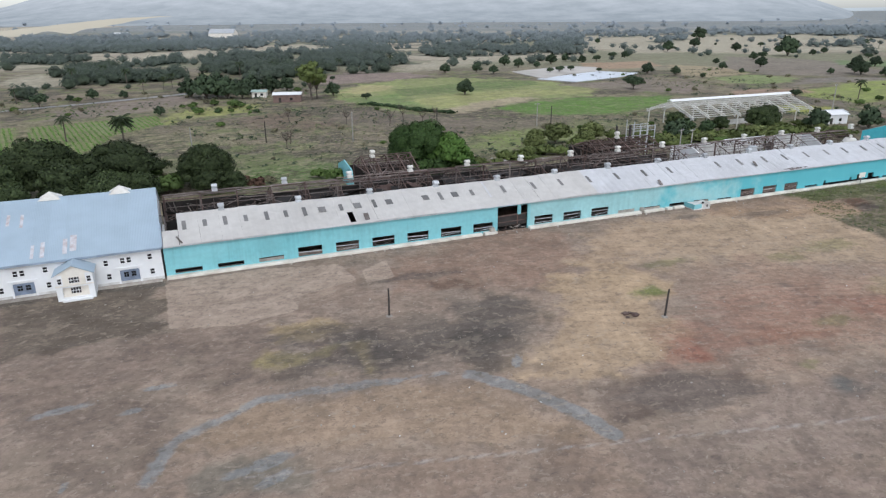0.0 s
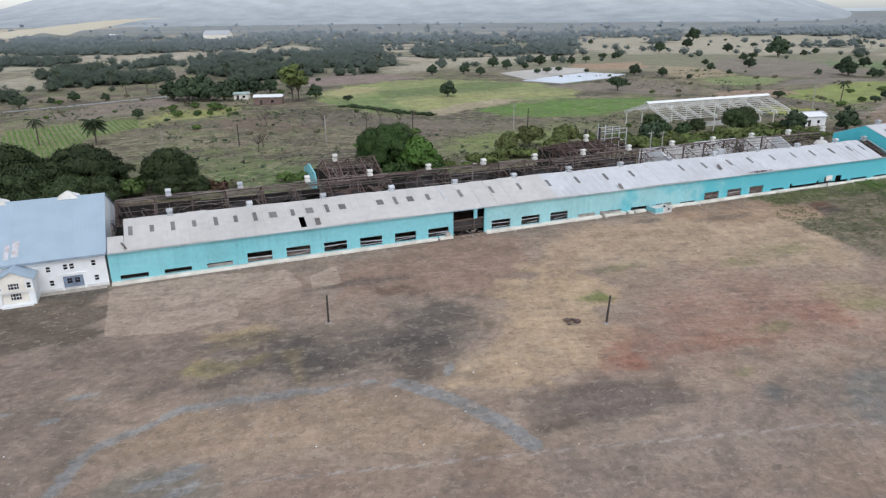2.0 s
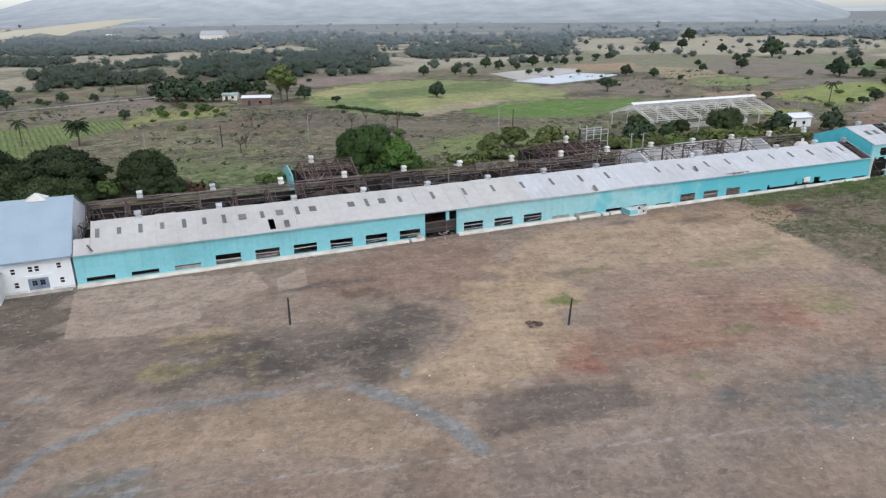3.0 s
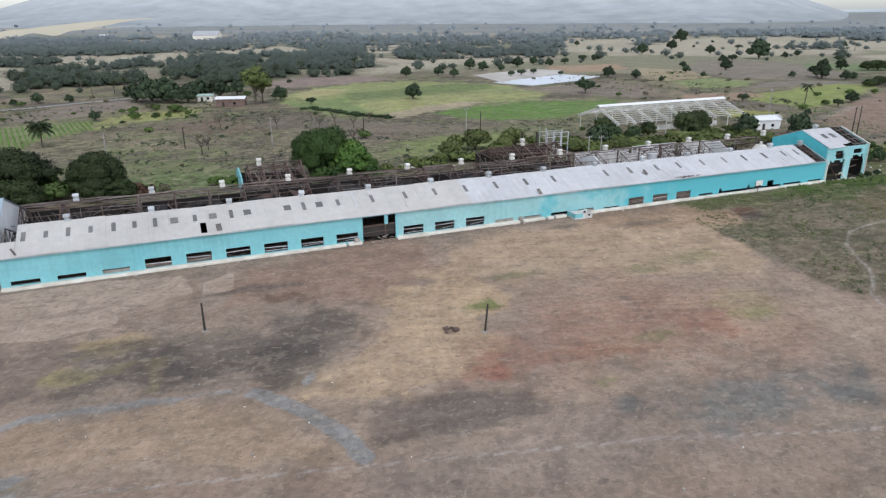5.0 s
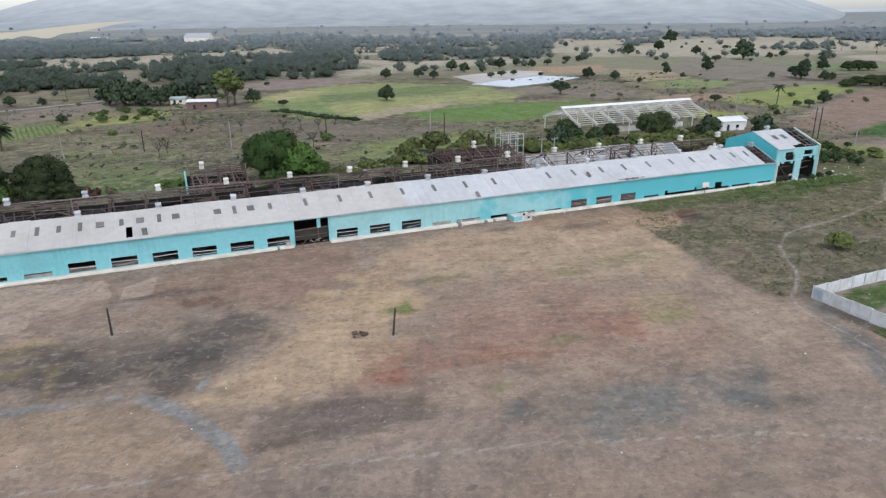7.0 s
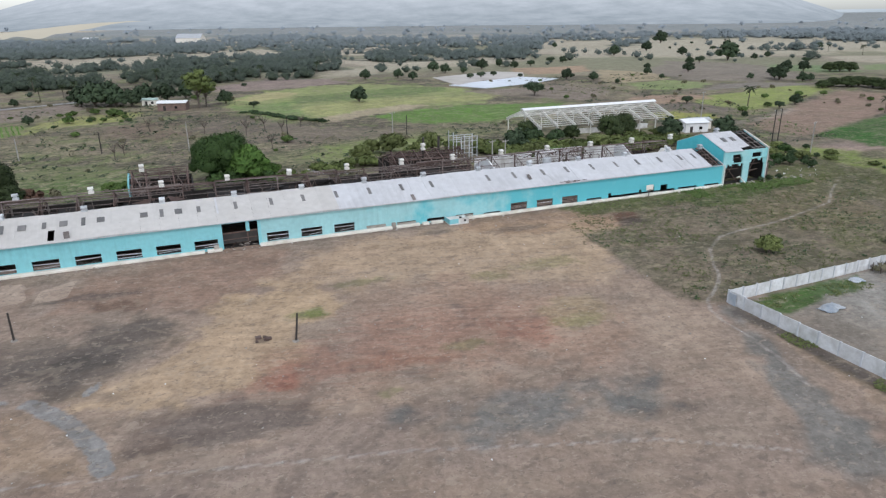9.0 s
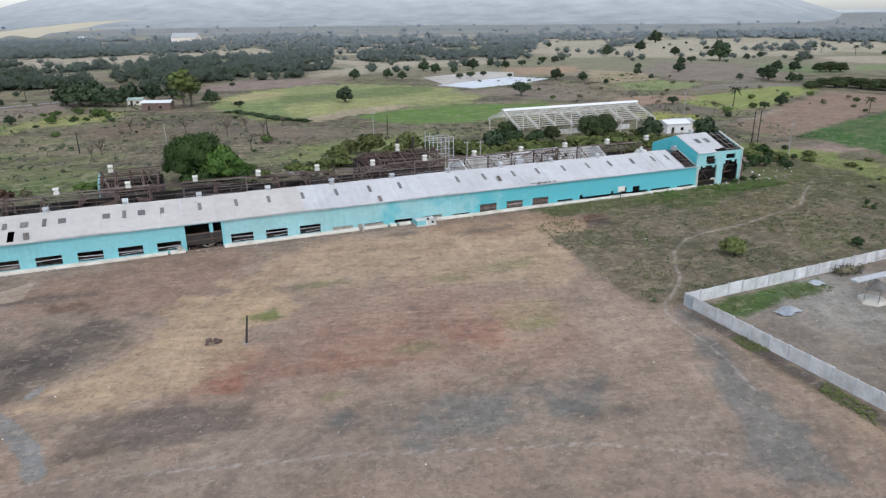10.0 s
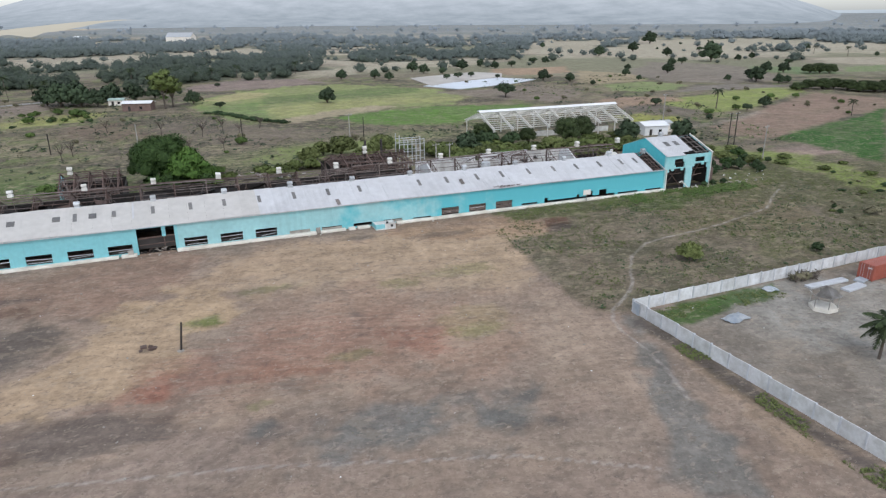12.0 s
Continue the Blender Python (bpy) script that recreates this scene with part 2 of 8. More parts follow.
L_WEED = leaf_material("weeds", (0.06, 0.10, 0.025), (0.11, 0.165, 0.045))
L_CROP = leaf_material("crop_leaves", (0.10, 0.20, 0.035), (0.16, 0.28, 0.06))
L_RED = leaf_material("reddish_scrub", (0.085, 0.048, 0.034), (0.15, 0.088, 0.06))
L_PALM = leaf_material("palm_leaves", (0.014, 0.024, 0.009), (0.042, 0.06, 0.022))
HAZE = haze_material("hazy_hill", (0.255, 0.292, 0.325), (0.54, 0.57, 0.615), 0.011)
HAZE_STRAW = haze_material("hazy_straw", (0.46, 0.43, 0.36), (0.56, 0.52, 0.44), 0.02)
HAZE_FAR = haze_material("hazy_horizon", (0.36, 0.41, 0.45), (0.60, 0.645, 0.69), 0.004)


# ---- building helpers ----
def part(name, bm, mat, parent, label="", kind=""):
    """Links a bmesh as one mesh object under a thing or a part."""
    me = bpy.data.meshes.new(name)
    bm.normal_update()
    bm.to_mesh(me)
    bm.free()
    me.materials.append(mat)
    ob = new(name, me)
    ob.parent = parent
    return tagged(ob, label, "", "", kind)


def shared(name, me, parent, m):
    ob = new(name, me)
    ob.parent = parent
    ob.matrix_basis = m
    return ob


def thing(name, label, category, m=None, group="", kind=""):
    ob = new(name)
    ob.empty_display_size = 0.2
    if m:
        ob.matrix_basis = m
    return tagged(ob, label, category, group, kind)


def box(bm, x0, x1, y0, y1, z0, z1):
    v = [bm.verts.new(p) for p in ((x0, y0, z0), (x1, y0, z0), (x1, y1, z0), (x0, y1, z0), (x0, y0, z1), (x1, y0, z1), (x1, y1, z1), (x0, y1, z1))]
    for f in ((3, 2, 1, 0), (4, 5, 6, 7), (0, 1, 5, 4), (1, 2, 6, 5), (2, 3, 7, 6), (3, 0, 4, 7)):
        bm.faces.new([v[i] for i in f])


def boxed(*dims):
    bm = bmesh.new()
    box(bm, *dims)
    return bm


def beam(bm, a, b, w, h=None):
    """A bar with a rectangular section from a to b."""
    a, b, h = Vector(a), Vector(b), h or w
    d = (b - a).normalized()
    side = d.cross(Vector((0, 0, 1)))
    side = (Vector((1, 0, 0)) if side.length < 0.01 else side.normalized()) * w / 2
    up = side.cross(d).normalized() * h / 2
    v = [bm.verts.new(p + side * i + up * j) for p in (a, b) for i, j in ((-1, -1), (1, -1), (1, 1), (-1, 1))]
    for f in ((0, 1, 2, 3), (7, 6, 5, 4), (0, 4, 5, 1), (1, 5, 6, 2), (2, 6, 7, 3), (3, 7, 4, 0)):
        bm.faces.new([v[i] for i in f])


def prism(bm, profile, x0, x1):
    """A closed profile in (y, z), pushed from x0 to x1."""
    a = [bm.verts.new((x0, y, z)) for y, z in profile]
    b = [bm.verts.new((x1, y, z)) for y, z in profile]
    k = len(profile)
    bm.faces.new(a[::-1])
    bm.faces.new(b)
    for i in range(k):
        bm.faces.new((a[i], a[(i + 1) % k], b[(i + 1) % k], b[i]))


def tube(bm, a, b, r0, r1=None, sides=8):
    a, b = Vector(a), Vector(b)
    r1 = r0 if r1 is None else r1
    d = (b - a).normalized()
    s = d.orthogonal().normalized()
    u = d.cross(s)
    ring = [[bm.verts.new(p + (s * math.cos(k * math.tau / sides) + u * math.sin(k * math.tau / sides)) * r) for k in range(sides)] for p, r in ((a, r0), (b, r1))]
    for k in range(sides):
        bm.faces.new((ring[0][k], ring[0][(k + 1) % sides], ring[1][(k + 1) % sides], ring[1][k]))
    bm.faces.new(ring[0][::-1])
    bm.faces.new(ring[1])

# ---- ground: one sheet to the horizon, with its soils and far haze as a colour layer ----
def land(x, y):
    """Height of the land."""
    x, y = np.asarray(x, float), np.asarray(y, float)
    near = np.where(y < 0, 0.024 * np.maximum(y, -90), 0.008 * np.minimum(y, 350))
    far = np.clip((np.hypot(x - 30, y + 100) - 900) / 4000, 0, 1)
    return near + 26 * far


def land_at(x, y):
    return float(land(x, y))


_tables = {}


def value_noise(x, y, seed):
    if seed not in _tables:
        _tables[seed] = np.random.RandomState(seed).rand(256, 256)
    tab = _tables[seed]
    xi, yi = np.floor(x).astype(int), np.floor(y).astype(int)
    fx, fy = x - xi, y - yi
    fx, fy = fx * fx * (3 - 2 * fx), fy * fy * (3 - 2 * fy)
    a, b = tab[xi % 256, yi % 256], tab[(xi + 1) % 256, yi % 256]
    c, d = tab[xi % 256, (yi + 1) % 256], tab[(xi + 1) % 256, (yi + 1) % 256]
    return a + (b - a) * fx + (c - a) * fy + (a - b - c + d) * fx * fy


def fbm(x, y, size, seed, octaves=4):
    total, amp, norm = 0, 1.0, 0
    for k in range(octaves):
        total = total + amp * value_noise(x / size * 2 ** k + 37.3 * k, y / size * 2 ** k + 11.7 * k, seed + k)
        norm += amp
        amp *= 0.55
    return total / norm


def steps(*runs):
    out = []
    for a, b, s in runs:
        out.extend(np.arange(a, b, s).tolist())
    out.append(runs[-1][1])
    return np.array(out)


gx = steps((-6000, -1500, 250), (-1500, -420, 40), (-420, -250, 9), (-250, -60, 3), (-60, 185, 0.7), (185, 480, 3), (480, 1100, 9), (1100, 1800, 40), (1800, 6000, 250))
gy = steps((-1500, -300, 150), (-300, -95, 12), (-95, 8, 0.6), (8, 60, 1.6), (60, 460, 3.0), (460, 900, 8), (900, 1500, 18), (1500, 5200, 120))
GX, GY = np.meshgrid(gx, gy)
PX, PY = GX.ravel(), GY.ravel()
PZ = land(PX, PY)
closeby = (PX > -70) & (PX < 200) & (PY > -100) & (PY < 12)
PZ = PZ + np.where(closeby, (fbm(PX, PY, 6, 40) - 0.5) * 0.18 * np.clip(-PY / 6, 0, 1), 0)
# the soils
n_big, n_mid, n_small = fbm(PX, PY, 26, 1), fbm(PX, PY, 7, 10, 5), fbm(PX, PY, 2.2, 20, 3)
ALONG, ACROSS = PX * 0.972 - PY * 0.236, PX * 0.236 + PY * 0.972
n_streak = fbm(ALONG / 3.5, ACROSS, 3.0, 50, 4)
n_mottle = fbm(PX / 1.6, PY, 3.2, 55, 5)
col = np.tile(np.array((0.246, 0.186, 0.155)), (len(PX), 1))


def lay(mask, rgb, strength=1.0):
    """Lays a soil colour over the sheet."""
    global col
    k = np.clip(mask * strength, 0, 1)[:, None]
    col = col * (1 - k) + np.array(rgb) * k


def smooth(v, a, b):
    t = np.clip((v - a) / (b - a), 0, 1)
    return t * t * (3 - 2 * t)


def area(points, soft=1.0, rag=2.0):
    """A patch with straight sides, given by its corners."""
    best, inside = np.full(len(PX), 1e9), np.zeros(len(PX), bool)
    for (ax, ay), (bx, by) in zip(points, points[1:] + points[:1]):
        ex, ey = bx - ax, by - ay
        t = np.clip(((PX - ax) * ex + (PY - ay) * ey) / (ex * ex + ey * ey), 0, 1)
        best = np.minimum(best, np.hypot(PX - ax - t * ex, PY - ay - t * ey))
        with np.errstate(divide="ignore", invalid="ignore"):
            cross = (ay > PY) != (by > PY)
            inside ^= cross & (PX < ex * (PY - ay) / (ey if ey else 1e-9) + ax)
    d = np.where(inside, -best, best) + (n_mid - 0.5) * rag + (n_small - 0.5) * rag * 0.6
    return 1 - smooth(d, -soft, soft)


masks = np.zeros((9, len(PX)))


def mark(channel, mask):
    """Marks where a soil with a crisp, broken edge lies; the material draws its edge."""
    masks[channel] = np.maximum(masks[channel], mask)


def far_from(points, closed=True):
    best, inside = np.full(len(PX), 1e9), np.zeros(len(PX), bool)
    for (ax, ay), (bx, by) in zip(points, points[1:] + (points[:1] if closed else [])):
        ex, ey = bx - ax, by - ay
        t = np.clip(((PX - ax) * ex + (PY - ay) * ey) / (ex * ex + ey * ey), 0, 1)
        best = np.minimum(best, np.hypot(PX - ax - t * ex, PY - ay - t * ey))
        if closed:
            cross = (ay > PY) != (by > PY)
            inside ^= cross & (PX < ex * (PY - ay) / (ey if ey else 1e-9) + ax)
    return np.where(inside, -best, best)


def field_of(points, ramp=2.0):
    """A soft mask that is one half on the outline."""
    return np.clip(0.5 - far_from(points) / (2 * ramp), 0, 1)


def track_of(points, width, ramp=1.2):
    return np.clip(0.5 - (far_from(points, False) - width / 2) / (2 * ramp), 0, 1)


def oval(cx, cy, rx, ry, turn=0.0, ramp=0.7):
    c, s = math.cos(radians(turn)), math.sin(radians(turn))
    u, v = ((PX - cx) * c + (PY - cy) * s) / rx, (-(PX - cx) * s + (PY - cy) * c) / ry
    return np.clip(0.5 - (np.hypot(u, v) - 1) / (2 * ramp), 0, 1)


DUST, GREY = (0.315, 0.235, 0.185), (0.195, 0.168, 0.15)
lay(smooth(n_big, 0.45, 0.62), DUST, 0.35)
lay(smooth(n_mid, 0.5, 0.62), GREY, 0.3)
lay(smooth(n_streak, 0.52, 0.6), (0.32, 0.25, 0.20), 0.2)
lay(smooth(-n_streak, -0.44, -0.38), (0.17, 0.135, 0.115), 0.2)
# scrub land behind
behind = smooth(PY, 20, 30)
lay(behind, (0.19, 0.155, 0.116))
lay(behind * smooth(fbm(PX, PY, 40, 60), 0.47, 0.6), (0.125, 0.130, 0.068), 0.5)
lay(behind * smooth(fbm(PX, PY * 1.6, 15, 70), 0.5, 0.58), (0.10, 0.09, 0.068), 0.85)
lay(behind * smooth(fbm(PX, PY, 9, 75), 0.53, 0.6), (0.25, 0.222, 0.14), 0.8)
lay(behind * smooth(fbm(PX, PY * 2.2, 24, 85), 0.55, 0.62), (0.085, 0.075, 0.058), 0.8)
lay(behind * smooth(fbm(PX, PY * 2, 12, 80), 0.55, 0.6) * smooth(n_mottle, 0.45, 0.55), (0.16, 0.19, 0.075), 0.8)
lay(area([(20, 42), (4, 58), (12, 70), (40, 66), (52, 56), (44, 44)], 3, 8), (0.125, 0.185, 0.06), 0.8)
lay(area([(52, 66), (86, 84), (130, 96), (150, 84), (120, 66), (84, 56)], 4, 9), (0.17, 0.19, 0.085), 0.7)
# bare field, from the office building to the yard
def tone(points, rgb, strength=0.8, ramp=3.0, rag=5.0):
    """A stretch of soil of one tone with a wandering, feathered edge."""
    global col
    xs, ys = [p[0] for p in points], [p[1] for p in points]
    reach = ramp + rag * 2.2
    near_by = np.nonzero((PX > min(xs) - reach) & (PX < max(xs) + reach) & (PY > min(ys) - reach) & (PY < max(ys) + reach))[0]
    x, y = PX[near_by], PY[near_by]
    best, inside = np.full(len(x), 1e9), np.zeros(len(x), bool)
    for (ax, ay), (bx, by) in zip(points, points[1:] + points[:1]):
        ex, ey = bx - ax, by - ay
        t = np.clip(((x - ax) * ex + (y - ay) * ey) / (ex * ex + ey * ey), 0, 1)
        best = np.minimum(best, np.hypot(x - ax - t * ex, y - ay - t * ey))
        cross = (ay > y) != (by > y)
        inside ^= cross & (x < ex * (y - ay) / (ey if ey else 1e-9) + ax)
    d = np.where(inside, -best, best) + (n_mid[near_by] - 0.5) * rag * 2 + (n_mottle[near_by] - 0.5) * rag + (n_streak[near_by] - 0.5) * rag + (n_small[near_by] - 0.5) * rag * 1.3
    k = (1 - smooth(d, -ramp * 0.75, ramp * 0.75)) * strength * (0.72 + 0.4 * n_mottle[near_by])
    k = np.clip(k, 0, 1)
    col[near_by] = col[near_by] * (1 - k[:, None]) + np.array(rgb) * k[:, None]
    return near_by, k


tone([(-17.6, -17.8), (-12.6, -17.8), (-0.1, -17.8), (11.3, -21.7), (9.6, -28.8), (2.3, -30.8), (-5.7, -29.8), (-15.9, -27.8)], (0.191, 0.146, 0.125), 0.8, 2.5, 4)
tone([(-15.9, -27.8), (-5.7, -29.8), (1.2, -31.5), (5.9, -34.5), (-0.6, -38), (-2.9, -46.8), (-13.4, -42.6)], (0.188, 0.146, 0.125), 0.8, 2.5, 4)
tone([(26.5, -7.9), (52.8, 0.3), (65.3, -1.5), (62.6, -12.4), (49, -21.4), (37.9, -19), (28.6, -17.3)], (0.247, 0.163, 0.127), 0.75, 2.5, 4)
tone([(62.1, -6.5), (85.9, -6.4), (122.3, -5.5), (124.2, -18.1), (109.7, -28.6), (99.8, -27.4), (88.6, -17.1), (72.8, -19.2), (58.9, -20.9)], (0.391, 0.283, 0.201), 0.9, 2.5, 5)
tone([(63.3, -16.5), (85.9, -10.1), (116.6, -9.4), (116.5, -22.2), (109.1, -34.8), (94.9, -33.5), (80.2, -25.5), (68.1, -24.8)], (0.381, 0.283, 0.201), 0.85, 3, 5)
tone([(71.2, -23.6), (88.9, -28.2), (100.4, -35.3), (78.4, -51.1), (62.7, -47.6), (60.9, -37.7)], (0.274, 0.194, 0.157), 0.7, 3, 5)
tone([(63.3, -35.5), (81.7, -26.1), (91.9, -32.3), (99.1, -43.1), (95.5, -54.4), (79.4, -54.4), (63.3, -47.9)], (0.316, 0.211, 0.163), 0.7, 3, 6)
tone([(109.1, -34.8), (110.5, -47.6), (110.8, -54.5), (107.7, -64.6), (101.7, -64.6), (95.5, -60.9), (99.5, -50)], (0.339, 0.259, 0.208), 0.7, 2.5, 4)
tone([(52.3, -20.6), (62.5, -20.1), (66.7, -26.4), (59.6, -37.1), (54.9, -41.6), (50.8, -45.5), (42.3, -45.9), (37.6, -44.5), (34.5, -41.5), (39.4, -35.3), (46.3, -31.7)], (0.411, 0.299, 0.201), 0.9, 1.2, 3.5)
tone([(0.8, -41.2), (6.3, -36.3), (16.8, -37.8), (26.2, -39.5), (29.2, -42.9), (33.1, -48.7), (36.1, -53.8), (27.6, -52.1), (18, -49), (8.8, -44.5), (4, -43.4)], (0.299, 0.218, 0.16), 0.8, 1.5, 3)
tone([(62.7, -47.6), (78.4, -51.1), (72.3, -55.5), (59.8, -54.1), (55.7, -53.6)], (0.308, 0.229, 0.181), 0.7, 1.5, 4)
tone([(37.6, -54.4), (51.2, -55), (71.2, -56.3), (52.9, -69.5), (35.6, -62.5)], (0.218, 0.169, 0.149), 0.75, 2, 4)
tone([(13.3, -47.1), (36.1, -55.6), (34.3, -62), (11.9, -52.8)], (0.236, 0.172, 0.14), 0.7, 2, 3)
tone([(1.3, -48.6), (2, -44.2), (5.4, -43.5), (10.5, -46), (10.9, -50.9), (10.2, -52.2)], (0.188, 0.172, 0.149), 0.7, 0.8, 2)
tone([(41.7, -52.4), (66.3, -59.7), (79.3, -68.4), (95.9, -72.5), (101.1, -81.3), (42.7, -57.7)], (0.259, 0.201, 0.172), 0.65, 2.5, 4)
tone([(65.4, -58.4), (73.4, -57.6), (83, -59.3), (93.7, -60.2), (90.7, -66.6), (86.3, -67.7), (76, -64.5), (68.8, -62.9)], (0.157, 0.154, 0.151), 0.9, 2.5, 5)
tone([(113.7, -48.9), (115.4, -49.6), (109.3, -66.4), (106.6, -75), (103.4, -82.2), (97.9, -80), (101, -72.7), (106, -63.9)], (0.175, 0.169, 0.163), 0.9, 1.2, 2)
tone([(115.8, -51.5), (115.4, -59.5), (115.6, -69), (114.8, -80.1), (113.6, -82.3), (110.8, -78.5), (111.9, -68.7), (112.8, -58.5)], (0.308, 0.229, 0.175), 0.85, 0.8, 1.5)
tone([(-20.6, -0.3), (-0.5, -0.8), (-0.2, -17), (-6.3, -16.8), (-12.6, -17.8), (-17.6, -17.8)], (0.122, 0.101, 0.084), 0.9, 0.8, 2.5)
tone([(11.5, -20.2), (19.1, -20.8), (19.1, -24), (15.7, -26.5), (11.5, -24.8)], (0.316, 0.24, 0.146), 0.8, 0.8, 2.5)
tone([(18.2, -24.5), (25.1, -23.2), (32.3, -24.4), (40, -21.9), (44.1, -25.5), (44.1, -33.3), (42.6, -35.9), (34.5, -38.9), (31, -39.1), (25.5, -37.8), (18.5, -36), (11.9, -33.3), (11.3, -29.5), (17.7, -29.4)], (0.149, 0.122, 0.105), 0.8, 1.5, 5)
tone([(30.6, -28.7), (39.3, -29.8), (38.8, -33.6), (33.6, -35.1), (29.9, -32.2)], (0.092, 0.08, 0.072), 0.8, 1, 2.5)
tone([(18.7, -26.9), (21.7, -27.4), (23.3, -33.1), (21.8, -35.7), (17.8, -34.1)], (0.103, 0.088, 0.08), 0.75, 1, 2.5)
tone([(29.7, -34.3), (35.1, -35), (32.5, -38.8), (28.5, -37.1)], (0.11, 0.092, 0.082), 0.75, 1, 2)
tone([(33.5, -14.1), (40.2, -17.8), (38.2, -20.2), (32.8, -17)], (0.135, 0.092, 0.072), 0.8, 0.8, 2)
tone([(43.5, -29.2), (46, -30.2), (43.5, -34.2), (42.2, -33.1)], (0.115, 0.096, 0.076), 0.8, 0.6, 1.5)
tone([(9.8, -26.9), (17.3, -28.5), (16.8, -30.7), (11.1, -30.5), (9.5, -29.4)], (0.325, 0.267, 0.14), 0.85, 0.7, 1.8)
tone([(14.4, -32.7), (17.8, -34.1), (17.3, -36), (14.3, -34.7)], (0.339, 0.259, 0.146), 0.8, 0.6, 1.2)
tone([(19.3, -28.6), (20.5, -29.1), (20.3, -35.7), (19.3, -35.5)], (0.316, 0.247, 0.146), 0.8, 0.5, 1)
tone([(39.5, -47), (43.3, -46.5), (50.2, -48.1), (56.4, -49.7), (57.2, -54), (51.4, -54.1), (44, -53.7), (39, -53.3), (38.2, -50.8)], (0.16, 0.122, 0.105), 0.85, 0.6, 0.8)
tone([(55.3, -38.2), (62.4, -38.2), (62.3, -46.3), (56.4, -46.4), (52, -45.9), (51.6, -44.4)], (0.267, 0.16, 0.122), 0.55, 1.2, 2.5)
tone([(51.1, -45.9), (55.9, -46.1), (56.5, -43.3), (55.6, -42.4), (53, -44)], (0.274, 0.13, 0.096), 0.85, 0.6, 1.5)
tone([(82.8, -41.7), (89.4, -43.5), (88.5, -48.7), (85, -50.2), (81.9, -46.8)], (0.291, 0.157, 0.12), 0.7, 1.2, 2.5)
tone([(74.8, -47.4), (67.6, -43.9), (64.7, -46), (70.8, -47.8)], (0.267, 0.146, 0.108), 0.75, 0.8, 1.8)
tone([(63, -41.3), (75.1, -46.2), (74.7, -47.7), (62.8, -44)], (0.274, 0.169, 0.127), 0.6, 0.6, 1.5)
tone([(93.1, -37.8), (99.7, -38.5), (99.1, -43.1), (95.6, -46.8), (91.2, -45.9), (90.8, -42.4)], (0.259, 0.215, 0.125), 0.6, 1.2, 2.5)
tone([(97.4, 0), (115.7, -1.6), (130.2, -7.4), (123.8, -15.7), (109.9, -13.5), (100, -11.1), (94.4, -5.7)], (0.274, 0.175, 0.12), 0.5, 0.8, 2)
tone([(125.1, -7.3), (130.3, -9.3), (126.6, -16.1), (122, -15.7)], (0.096, 0.052, 0.038), 0.9, 0.5, 1.2)
tone([(58.6, -29), (62.2, -28.6), (63.2, -30.8), (59.6, -31.2)], (0.13, 0.165, 0.05), 0.85, 0.6, 1.2)
PATCH, BURNT, STRAWY, RED, RUT, GREEN, GRAVEL, TRAIL, ROUGH = range(9)
mark(ROUGH, np.clip((PY - 22) / 20, 0, 1) * np.clip((235 - PY) / 110, 0.25, 1) * np.clip((340 - PY) / 60, 0, 1) * np.where(PX > 190, 0.6, 1.0))
mark(PATCH, field_of([(-0.3, -2), (-0.1, -16.8), (8.3, -19), (15.6, -17.2), (15.2, -13.6), (25, -10.6), (24, -4), (12, -1.5)], 0.8))
mark(PATCH, field_of([(26, -12.2), (30.3, -12), (31, -5), (26.5, -7.9)], 0.8))
for cx, cy, rx, ry, turn in ((34, -32, 7, 4, -10), (20, -30, 6, 3.5, -20), (15, -26, 4, 3, 0), (27, -33, 5, 2.5, 10), (39, -27, 5, 3, 0), (126, -14, 2.6, 1.8, 0), (103, -9, 5, 1.2, 0), (89, -5.6, 3, 0.9, 0), (54, -34.6, 1.2, 0.8, 0), (35, -13, 5, 1.2, -5)):
    mark(BURNT, oval(cx, cy, rx, ry, turn, 0.9) * 1.15)
mark(STRAWY, field_of([(42, -30), (54, -26), (62, -37), (56, -41), (51, -46), (38, -46), (34, -42)], 4.0) * 1.1)
mark(STRAWY, field_of([(16, -41), (30, -39), (37, -50), (28, -54), (10, -50), (4, -43)], 4.0) * 0.85)
mark(STRAWY, oval(84, -20, 24, 12, -10, 0.7))
mark(STRAWY, oval(99, -40, 12, 12, 60, 0.9) * 0.85)
mark(STRAWY, oval(62, -68, 20, 4, -14, 0.9) * 0.75)
mark(RED, field_of([(50, -47), (56, -40), (66, -32), (85, -36), (95, -44), (72, -48), (58, -48)], 5.0) * 0.72)
mark(RED, field_of([(49, -47), (56, -40.5), (60, -38), (58, -44), (54, -47.5)], 3.0) * 1.05)
mark(RUT, field_of([(41, -49.5), (50, -46.8), (57, -53.8), (46, -55)], 1.0))
mark(RUT, oval(80, -34, 12, 1.2, 85, 0.9) * 0.5)
# darker strips along the wall feet, drawn in the rut and burnt tones
mark(RUT, track_of([(-60, -0.8), (40, -1.2), (100, -1.2), (160, -1.0)], 1.2, 1.0) * 0.85)
mark(RUT, track_of([(115.0, -50), (116.4, -95)], 1.8, 1.2))
mark(BURNT, track_of([(114.8, -51), (116.2, -95)], 1.4, 1.0) * 1.1)
for cx, cy, rx, ry in ((60.4, -29.8, 2.2, 1.3), (89, -27, 2.4, 1.6), (93.5, -45, 3.2, 1.7), (77, -45.4, 2.6, 1.0), (65, -52, 1.3, 0.7), (70, -22, 4, 1), (100, -26, 5, 2)):
    mark(GREEN, oval(cx, cy, rx, ry, 0, 0.8) * 1.05)
